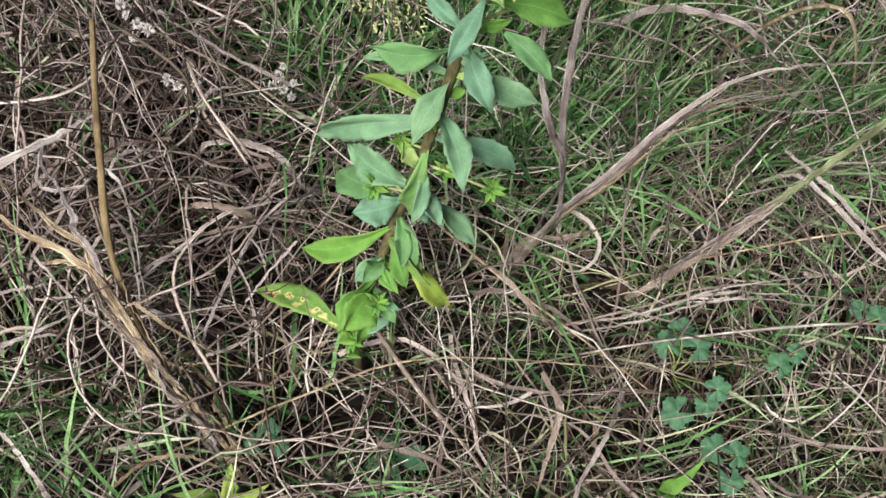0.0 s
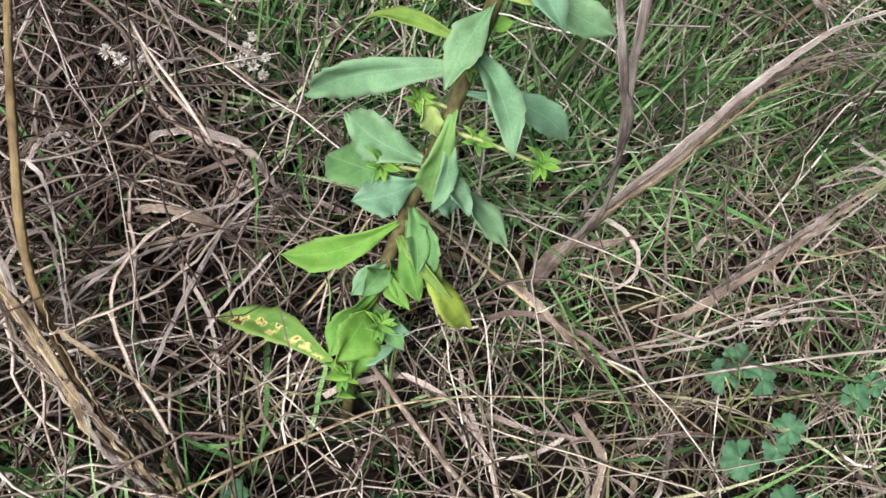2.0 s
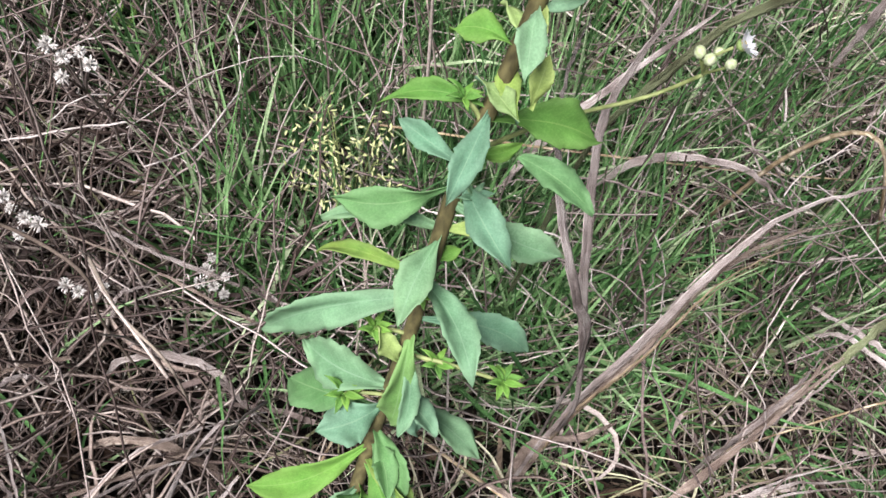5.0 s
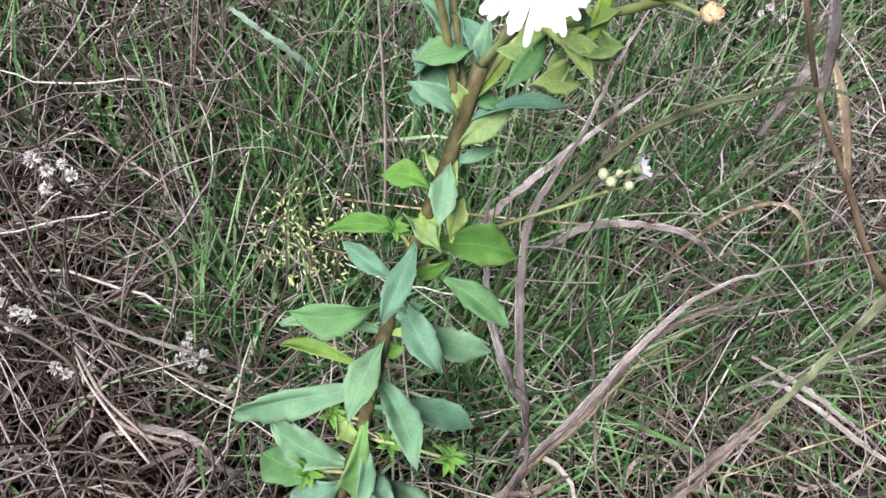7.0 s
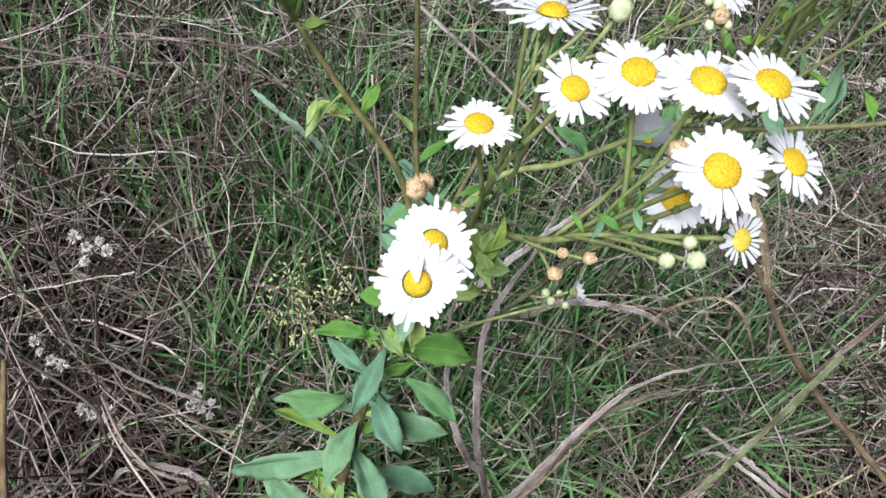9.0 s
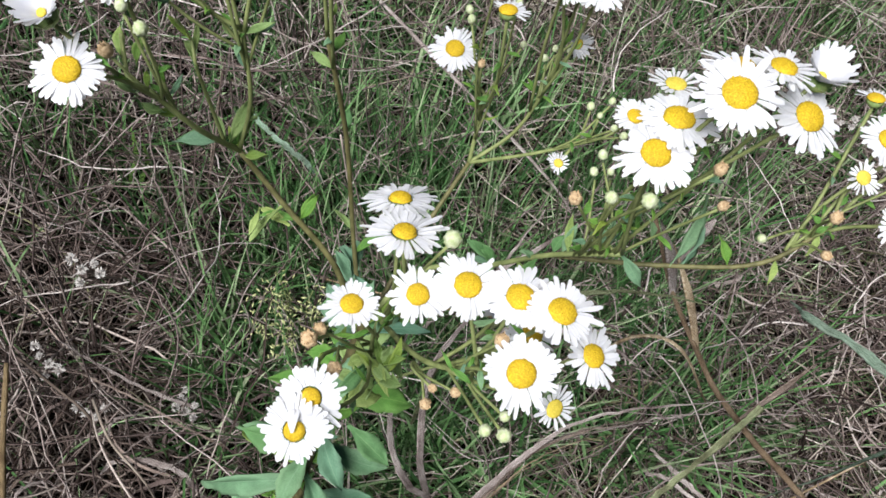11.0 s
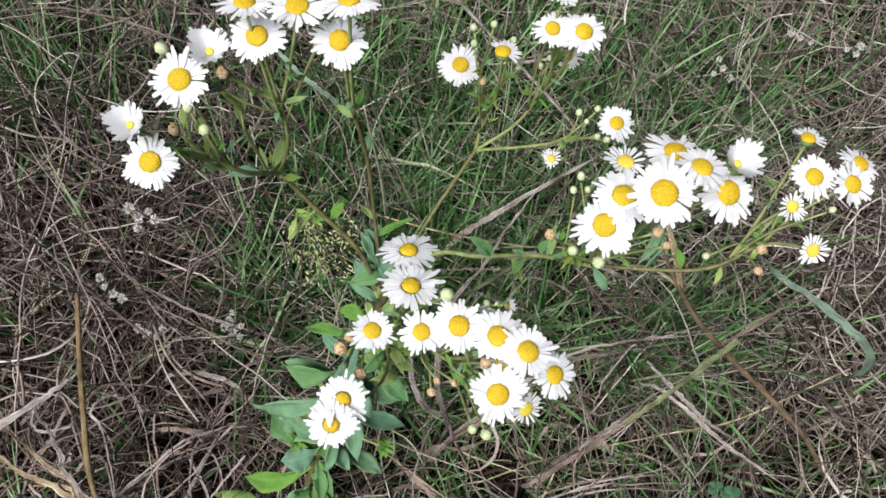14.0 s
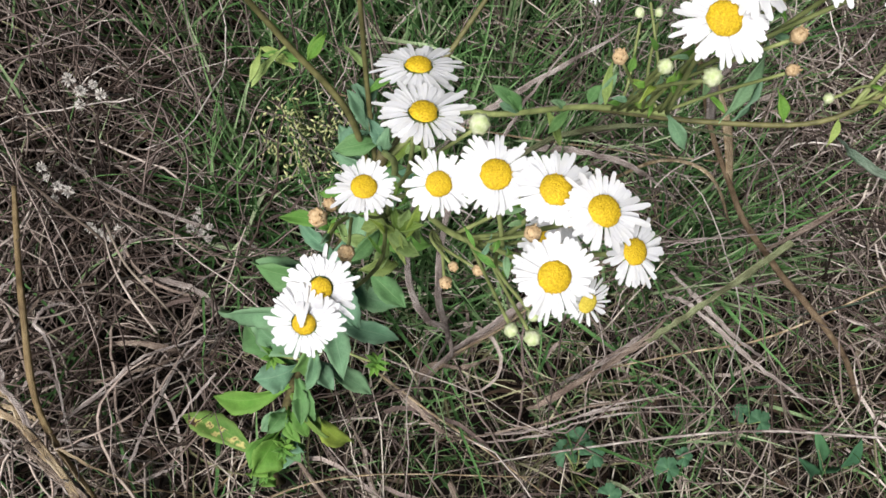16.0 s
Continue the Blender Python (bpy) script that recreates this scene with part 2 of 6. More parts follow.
RUST = dry_blade_material("rusty_culm", (0.15, 0.105, 0.062), (0.37, 0.285, 0.19), (0.255, 0.185, 0.115))
HERB_ROUND = plain_material("round_leaf", (0.040, 0.105, 0.055), (0.075, 0.175, 0.085), 240, rough=0.7, relief=0.0004, through_light=0.2)

# ---- mesh helpers ----
rng = np.random.default_rng(7)


def lie(x, y):
    """Height of the ground."""
    return (-0.084 * np.tanh(x / 1.2) + 0.02 * np.exp(-((x + 0.15) / 0.11) ** 2 - ((y - 0.22) / 0.2) ** 2)
            + 0.012 * np.sin(9 * x + 1.3) * np.cos(11 * y) + 0.006 * np.sin(31 * x) * np.sin(27 * y + 0.7) - 0.008)


def mesh_of(name, verts, faces, mats, slots=None, uvs=None, smooth=True):
    """faces: an array of quads; uvs: one pair a vertex."""
    verts, faces = np.asarray(verts, np.float32), np.asarray(faces, np.int32)
    me = bpy.data.meshes.new(name)
    k = faces.shape[1]
    me.vertices.add(len(verts))
    me.vertices.foreach_set("co", verts.ravel())
    me.loops.add(faces.size)
    me.loops.foreach_set("vertex_index", faces.ravel())
    me.polygons.add(len(faces))
    me.polygons.foreach_set("loop_start", np.arange(0, faces.size, k, dtype=np.int32))
    me.polygons.foreach_set("use_smooth", np.full(len(faces), smooth))
    for m in mats:
        me.materials.append(m)
    if slots is not None:
        me.polygons.foreach_set("material_index", np.asarray(slots, np.int32))
    if uvs is not None:
        layer = me.uv_layers.new(name="UVMap")
        layer.data.foreach_set("uv", np.asarray(uvs, np.float32)[faces.ravel()].ravel())
    me.update(calc_edges=True)
    return me


def smooth_line(points, n):
    """A curve through the points, at n even steps (Catmull-Rom)."""
    p = np.array(points, float)
    if len(p) == 2:
        return p[0] + (p[1] - p[0]) * np.linspace(0, 1, n)[:, None]
    e = np.vstack([2 * p[0] - p[1], p, 2 * p[-1] - p[-2]])
    out = []
    for u in np.linspace(0, len(p) - 1, n):
        i = min(int(u), len(p) - 2)
        f = u - i
        a, b, c, d = e[i:i + 4]
        out.append(0.5 * (2 * b + (c - a) * f + (2 * a - 5 * b + 4 * c - d) * f**2 + (3 * b - a - 3 * c + d) * f**3))
    return np.array(out)


def sweep(line, section, sizes, hint=(0, 0, 1), twist=0.0):
    """Vertices, quads and uvs of a section carried along a line; closed round, with its ends drawn in."""
    line = np.asarray(line, float)
    t = np.gradient(line, axis=0)
    t /= np.linalg.norm(t, axis=1)[:, None] + 1e-12
    side = np.cross(t[0], hint)
    side /= np.linalg.norm(side) + 1e-9
    sec, k, n = np.array(section, float), len(section), len(line)
    verts = np.zeros((n, k, 3))
    for i in range(n):
        side = side - (side @ t[i]) * t[i]
        side /= np.linalg.norm(side) + 1e-9
        up = np.cross(side, t[i])
        a = twist * i / (n - 1)
        s, u = side * math.cos(a) + up * math.sin(a), up * math.cos(a) - side * math.sin(a)
        verts[i] = line[i] + sizes[i] * (sec[:, :1] * s + sec[:, 1:] * u)
    verts = np.concatenate([[line[0]] * k, verts.reshape(-1, 3), [line[-1]] * k])
    i, j = np.meshgrid(np.arange(n + 1), np.arange(k), indexing="ij")
    faces = np.stack([i * k + j, i * k + (j + 1) % k, (i + 1) * k + (j + 1) % k, (i + 1) * k + j], -1).reshape(-1, 4)
    uvs = np.stack([np.repeat(np.r_[0, np.linspace(0, 1, n), 1], k), np.tile(np.abs(np.linspace(-1, 1, k)), n + 2)], -1)
    return verts, faces, uvs


ROUND = [(math.cos(a), math.sin(a)) for a in np.linspace(0, 2 * math.pi, 9)[:-1]]
SIX = [(math.cos(a), math.sin(a)) for a in np.linspace(0, 2 * math.pi, 7)[:-1]]
# a thin keeled blade
KEEL = [(-1, 0.25), (-0.5, 0.02), (0, -0.14), (0.5, 0.02), (1, 0.25), (0.5, 0.09), (0, -0.04), (-0.5, 0.09)]
# a dried blade with creases along it
CREASE = [(-1, 0.38), (-0.72, 0.02), (-0.42, 0.20), (-0.12, -0.16), (0.22, 0.16), (0.58, -0.05), (1, 0.34), (0.58, 0.06), (0.22, 0.28), (-0.12, -0.04), (-0.42, 0.32), (-0.72, 0.13)]


def ragged(n, amount, seed):
    """Uneven widths along a dried blade."""
    r = np.random.default_rng(seed)
    x = np.linspace(0, 1, n)
    return 1 + amount * sum(np.sin(x * f + r.uniform(0, 6)) * w for f, w in ((9, 0.5), (23, 0.6), (51, 0.4)))


def thing(name, at, label, category, group=""):
    ob = new(name)
    ob.location = at
    ob.empty_display_size = 0.02
    return tagged(ob, label, category, group)


def part(name, me, parent, label="", basis=None):
    """A mesh in world metres as a part of a thing; with basis, a mesh of its own axes."""
    ob = new(name, me)
    ob.parent = parent
    ob.matrix_parent_inverse = Matrix.Translation(-Vector(parent.location))
    if basis is not None:
        ob.matrix_basis = basis
    return tagged(ob, label)


def sub_part(name, me, parent, label=""):
    ob = new(name, me)
    ob.parent = parent
    return tagged(ob, label)


def rod(name, points, radii, mat, parent, label="", n=14, section=None):
    line = smooth_line(points, n)
    sizes = np.interp(np.linspace(0, 1, n), np.linspace(0, 1, len(radii)), radii)
    v, f, uv = sweep(line, section or ROUND, sizes, (0.3, 1, 0.2))
    return part(name, mesh_of(name, v, f, [mat], uvs=uv), parent, label)


# ---- leaves ----


def leaf_mesh(name, base, tip, width, mats, normal=(0, -0.15, 1), teeth=4, stalk=0.16, sag=0.12, cup=0.2, wave=0.2, wide_at=0.57, seed=0):
    """A toothed leaf with two sides, from base to tip."""
    r = np.random.default_rng(seed)
    b, e = np.array(base, float), np.array(tip, float)
    x = e - b
    ln = np.linalg.norm(x)
    x /= ln
    z = np.array(normal, float)
    z -= (z @ x) * x
    z /= np.linalg.norm(z)
    y = np.cross(z, x)
    roll = r.normal(0, 0.22)
    y, z = y * math.cos(roll) + z * math.sin(roll), z * math.cos(roll) - y * math.sin(roll)
    cup = cup * r.uniform(0.8, 2.6)
    nu, nv = (43, 7) if teeth else (21, 5)
    u = np.linspace(0, 1, nu)
    if wide_at > 0.54:
        # drawn out into a winged stalk, broadest past the middle, with a short point
        shift = (wide_at - 0.57) + r.uniform(-0.03, 0.03)
        w = np.interp(u, np.clip(np.array([0, 0.12, 0.24, 0.36, 0.48, 0.60, 0.72, 0.84, 0.94, 1.0]) + np.array([0, 0.5, 0.8, 1, 1, 1, 0.8, 0.5, 0.2, 0]) * shift, 0, 1),
                      (0.15, 0.23, 0.44, 0.72, 0.94, 1.0, 0.87, 0.55, 0.20, 0.0))
        w = np.convolve(np.r_[w[0], w[0], w, w[-1], w[-1]], np.ones(5) / 5, "valid")
        w[-2:] = w[-2] * 0.6, 0.01
    else:
        body = np.clip((u - stalk * 0.6) / (1 - stalk * 0.6), 0, 1)
        k = min(0.7, max(0.35, (wide_at - stalk * 0.6) / (1 - stalk * 0.6)))
        w = np.maximum(np.sin(math.pi * body ** (math.log(0.5) / math.log(k))) ** 1.05, 0.17 * (1 - u) + 0.02)
        w[-1] = 0.02
    v = np.linspace(-1, 1, nv)
    top = np.zeros((nu, nv, 3))
    ph, bow, curl_tip = r.uniform(0, 6), r.normal(0, 0.05), r.uniform(-0.02, 0.12)
    for i in range(nu):
        for j in range(nv):
            half = 0.43 * width * w[i]
            if j in (0, nv - 1) and teeth and 0.36 < u[i] < 0.95:
                q = (u[i] * (teeth * 1.75) + 0.37 * (j == 0) + 0.2 * ph) % 1
                half *= 1 + 0.13 * (q**1.6 - 0.35) + r.uniform(-0.025, 0.025)
            across = v[j] * half
            rise = cup * abs(across) * 1.2 - sag * ln * 4 * (u[i] - 0.5) ** 2 + sag * ln - curl_tip * ln * max(0, u[i] - 0.55) ** 2 * 4
            rise += wave * width * math.sin(7 * u[i] + ph + 1.5 * v[j]) * abs(v[j]) + 0.035 * width * math.sin(23 * u[i] + 2 * ph + 2.5 * v[j]) * abs(v[j])
            top[i, j] = b + x * ln * u[i] + y * (across + bow * ln * math.sin(math.pi * u[i])) + z * rise
    low = top - z * 0.0005
    low[1:-1, 1:-1] -= z * 0.0003
    verts = np.concatenate([top.reshape(-1, 3), low.reshape(-1, 3)])
    faces, slots, m = [], [], nu * nv
    for i in range(nu - 1):
        for j in range(nv - 1):
            a, c = i * nv + j, (i + 1) * nv + j
            faces += [(a, c, c + 1, a + 1), (m + a, m + a + 1, m + c + 1, m + c)]
            slots += [0, 1]
        for j, flip in ((0, 0), (nv - 1, 1)):
            a, c = i * nv + j, (i + 1) * nv + j
            faces.append((a, m + a, m + c, c) if not flip else (a, c, m + c, m + a))
            slots.append(0)
    uvs = np.stack([np.repeat(u, nv), np.tile((v + 1) / 2, nu)], -1)
    return mesh_of(name, verts, faces, mats, slots, np.concatenate([uvs, uvs]))


# ---- flower heads, each built once with its axis along z ----


def rays_mesh(name, count, inner, outer, width, lift, seed, arc=(0, 2 * math.pi)):
    """The white ray florets: narrow strips with blunt tips in two rows."""
    r = np.random.default_rng(seed)
    verts, faces = [], []
    for k in range(count):
        a = arc[0] + (arc[1] - arc[0]) * (k + r.uniform(-0.6, 0.6)) / count
        row = k % 2
        far = outer * r.uniform(0.74, 1.08) * (1 - 0.05 * row) * (1 + 0.05 * math.sin(3 * a + seed))
        wd = width * r.uniform(0.7, 1.2)
        droop = lift + r.normal(0, 0.11) - 0.05 * row
        swing = r.normal(0, 0.10)
        base = len(verts)
        for i, (q, ww) in enumerate(((0, 0.35), (0.3, 0.8), (0.65, 1.0), (0.92, 0.85), (1.0, 0.4))):
            d = inner + (far - inner) * q
            ang = a + swing * q * 0.25
            zz = 0.0004 * row + droop * (d - inner) - 0.35 * (q**2) * (far - inner) * 0.35
            for s, dip in ((-1, 0), (0, -0.00012), (1, 0)):
                o = s * wd * ww * 0.5
                verts.append((d * math.cos(ang) - o * math.sin(ang), d * math.sin(ang) + o * math.cos(ang), zz + dip))
        for i in range(4):
            for s in range(2):
                p = base + 3 * i + s
                faces.append((p, p + 3, p + 4, p + 1))
    return mesh_of(name, verts, faces, [PETAL])


def dome_mesh(name, radius, height, mat, knobs=0, seed=0, z0=0.0, under=False):
    """A dome of small florets, or (under) a cup of green bracts."""
    r = np.random.default_rng(seed)
    verts, faces = [], []
    nu, nv = 9, 20
    for i in range(nu):
        q = i / (nu - 1)
        for j in range(nv):
            a = 2 * math.pi * j / nv
            rad = radius * math.sin(q * math.pi / 2)
            h = height * math.cos(q * math.pi / 2)
            n = 1 + (r.uniform(-0.06, 0.06) if knobs else 0.05 * math.cos(a * 10) * under)
            verts.append((rad * n * math.cos(a), rad * n * math.sin(a), z0 + (-h if under else h * n)))
    for i in range(nu - 1):
        for j in range(nv):
            p, q = i * nv + j, i * nv + (j + 1) % nv
            faces.append((p, p + nv, q + nv, q) if not under else (p, q, q + nv, p + nv))
    if knobs:
        for k in range(knobs):
            d = radius * 0.97 * math.sqrt((k + 0.5) / knobs)
            a = k * 2.39996
            h = height * math.sqrt(max(0, 1 - (d / radius) ** 2))
            c, s = np.array([d * math.cos(a), d * math.sin(a), z0 + h]), radius * 0.07
            b = len(verts)
            for dx, dy in ((1, 0), (0, 1), (-1, 0), (0, -1)):
                verts.append(tuple(c + (dx * s, dy * s, -s * 0.4)))
            verts.append(tuple(c + (0, 0, s)))
            faces += [(b, b + 1, b + 4, b + 4), (b + 1, b + 2, b + 4, b + 4), (b + 2, b + 3, b + 4, b + 4), (b + 3, b, b + 4, b + 4)]
    tri = [f for f in faces if len(set(f)) == 3]
    quad = [f for f in faces if len(set(f)) == 4]
    me = bpy.data.meshes.new(name)
    me.from_pydata(verts, [], quad + [tuple(dict.fromkeys(f)) for f in tri])
    me.materials.append(mat)
    me.polygons.foreach_set("use_smooth", [True] * len(me.polygons))
    return me


def ball_mesh(name, radius, long, mat, seed, ridges=9):
    """A closed bud, or a spent head, ribbed by its bracts."""
    verts, faces, nu, nv = [], [], 10, 18
    r = np.random.default_rng(seed)
    for i in range(nu):
        q = math.pi * i / (nu - 1)
        for j in range(nv):
            a = 2 * math.pi * j / nv
            w = radius * math.sin(q) ** 0.8 * (1 + 0.10 * math.cos(ridges * a + i)) * r.uniform(0.9, 1.08) * (1.12 - 0.3 * i / nu)
            verts.append((w * math.cos(a), w * math.sin(a), -long * math.cos(q)))
    for i in range(nu - 1):
        for j in range(nv):
            p, q = i * nv + j, i * nv + (j + 1) % nv
            faces.append((p, q, q + nv, p + nv))
    return mesh_of(name, verts, faces, [mat])


R_DISC = 0.0031
RAYS = [rays_mesh("petals", 60 - 4 * k, 0.0027, 0.0084, 0.00124, 0.02 + 0.06 * k, 20 + k) for k in range(4)]
RAYS_CUP = rays_mesh("petals", 46, 0.0024, 0.0075, 0.0011, 0.95, 31)
RAYS_BELL = rays_mesh("petals", 64, 0.0009, 0.0056, 0.0012, 1.35, 34)
RAYS_FEW = rays_mesh("petals", 30, 0.0024, 0.0072, 0.0011, 0.35, 32)
RAYS_HALF = rays_mesh("petals", 34, 0.0024, 0.0078, 0.00105, 0.1, 33, (0.2, 3.4))
DISCS = [dome_mesh("disc", R_DISC, 0.0016, DISC, 70, 40 + k, 0.0004) for k in range(2)]
DISC_S = dome_mesh("disc", R_DISC * 0.78, 0.0014, DISC, 50, 43, 0.0004)
DISC_P = dome_mesh("disc", R_DISC * 0.92, 0.0013, DISC_PALE, 60, 44, 0.0004)
DISC_B = dome_mesh("disc", 0.0011, 0.0006, DISC_PALE, 14, 46, 0.0008)
CUP = dome_mesh("flower_head", 0.0031, 0.0032, CALYX, 0, 45, 0.0001, True)
BUD_M = [ball_mesh("bud", 0.0017, 0.0019, BUD, 50 + k) for k in range(2)]


def husk_mesh(name, seed):
    """A spent head: a small ribbed cup with withered florets frayed on top."""
    r = np.random.default_rng(seed)
    verts, faces = [], []
    nv = 12
    for i, (w, z) in enumerate(((0.0005, -0.0027), (0.0014, -0.0021), (0.0019, -0.0008), (0.0017, 0.0006), (0.0009, 0.0014), (0.0001, 0.0016))):
        for j in range(nv):
            a = 2 * math.pi * j / nv
            q = w * (1 + 0.14 * (j % 2)) * r.uniform(0.92, 1.08)
            verts.append((q * math.cos(a), q * math.sin(a), z + r.normal(0, 0.0001)))
        if i:
            faces += [((i - 1) * nv + j, (i - 1) * nv + (j + 1) % nv, i * nv + (j + 1) % nv, i * nv + j) for j in range(nv)]
    for k in range(30):
        a, e, ln, w = r.uniform(0, 2 * math.pi), r.uniform(0.95, 1.55), r.uniform(0.0010, 0.0022), r.uniform(0.0002, 0.0004)
        d = np.array([math.cos(e) * math.cos(a), math.cos(e) * math.sin(a), math.sin(e)])
        h = np.array([-math.sin(a), math.cos(a), 0.0])
        p = np.array([0.0008 * math.cos(a), 0.0008 * math.sin(a), 0.0])
        b = len(verts)
        for m, ww in ((0, 1), (0.55, 1.1), (1, 0.4)):
            c = p + d * ln * m + r.normal(0, 0.00015, 3) * m
            verts += [tuple(c - h * w * ww), tuple(c + h * w * ww)]
        faces += [(b, b + 2, b + 3, b + 1), (b + 2, b + 4, b + 5, b + 3)]
    return mesh_of(name, verts, faces, [HUSK])


HUSK_M = [husk_mesh("spent_head", 60 + k) for k in range(2)]



def facing(at, normal, spin, size):
    q = Vector(normal).normalized().to_track_quat("Z", "Y").to_matrix().to_4x4()
    return Matrix.Translation(at) @ q @ Matrix.Rotation(spin, 4, "Z") @ Matrix.Diagonal((size, size, size, 1))


# ---- the ground sheet ----
cells = np.r_[-60, -25, -10, -5, -2.5, -1.4, np.arange(-0.9, 1.41, 0.03), 1.8, 3, 6, 12, 25, 60]
gx, gy = np.meshgrid(cells, cells, indexing="ij")
near = np.exp(-(np.maximum(np.hypot(gx, gy) - 1.5, 0) / 1.0) ** 2)
gz = lie(gx, gy) - 0.032 + 0.006 * rng.standard_normal(gx.shape) * near
N = len(cells)
ii, jj = np.meshgrid(np.arange(N - 1), np.arange(N - 1), indexing="ij")
quads = np.stack([ii * N + jj, (ii + 1) * N + jj, (ii + 1) * N + jj + 1, ii * N + jj + 1], -1).reshape(-1, 4)
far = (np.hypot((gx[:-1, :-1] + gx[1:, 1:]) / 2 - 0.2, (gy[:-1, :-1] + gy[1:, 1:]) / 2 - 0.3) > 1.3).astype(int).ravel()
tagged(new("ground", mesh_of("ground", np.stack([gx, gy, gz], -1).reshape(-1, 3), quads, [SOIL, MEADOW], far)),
       "soil under a mat of dead grass, shade between stalks in its colour", "soil", kind="structure")

# ---- grass and straw that nobody could count ----


def patchy(x, y, size, seed):
    """A smooth random field about 0, some size metres across."""
    r, out = np.random.default_rng(seed), 0 * x
    for k in range(7):
        a, w = r.uniform(0, 2 * math.pi), 2 * math.pi / (size * r.uniform(0.6, 1.7))
        out = out + np.sin(w * (x * math.cos(a) + y * math.sin(a)) + r.uniform(0, 6.28))
    return out / 2.65


def greenness(x, y):
    """Where living grass grows thick among the dead stalks."""
    g = 0.11 + 0 * x
    for cx, cy, r, a in ((0.06, 0.33, 0.08, 0.9), (0.14, 0.44, 0.09, 0.4), (0.0, 0.22, 0.05, 0.5), (0.09, 0.215, 0.075, 0.85), (0.15, 0.15, 0.05, 0.35), (0.16, 0.29, 0.07, 0.45), (0.30, 0.33, 0.10, 0.34), (0.36, 0.55, 0.12, 0.1),
                         (0.37, 0.16, 0.06, 0.5), (-0.20, -0.04, 0.09, 0.36), (-0.04, 0.26, 0.06, 0.3), (-0.12, 0.52, 0.12, 0.2),
                         (-0.16, 0.24, 0.10, -0.35), (-0.13, 0.09, 0.09, -0.30), (0.50, 0.20, 0.10, -0.25), (0.10, 0.02, 0.10, -0.15), (0.08, 0.62, 0.12, 0.1), (0.55, 0.62, 0.14, 0.15), (-0.30, 0.34, 0.12, -0.25),
                         (-0.26, 0.42, 0.07, 0.6), (0.20, 0.19, 0.09, 0.12), (0.30, 0.22, 0.09, 0.16), (0.42, 0.45, 0.12, 0.20)):
        g = g + a * np.exp(-(((x - cx) ** 2 + (y - cy) ** 2) / r**2))
    return np.clip(g * (0.9 + 0.75 * patchy(x, y, 0.07, 3)), 0.03, 1)


def bare(x, y):
    """Where little green grows."""
    return np.clip(1.1 - 1.25 * greenness(x, y), 0.06, 1) * (1 - 0.75 * np.exp(-(((x + 0.18) / 0.13) ** 2 + ((y - 0.18) / 0.17) ** 2)))


def scatter(n, box, weight=None):
    """n places on the ground in a box, thicker where weight is high."""
    out = np.zeros((0, 2))
    while len(out) < n:
        p = rng.uniform((box[0], box[1]), (box[2], box[3]), (n, 2))
        if weight is not None:
            p = p[rng.random(n) < weight(p[:, 0], p[:, 1])]
        out = np.vstack([out, p])
    return out[:n]


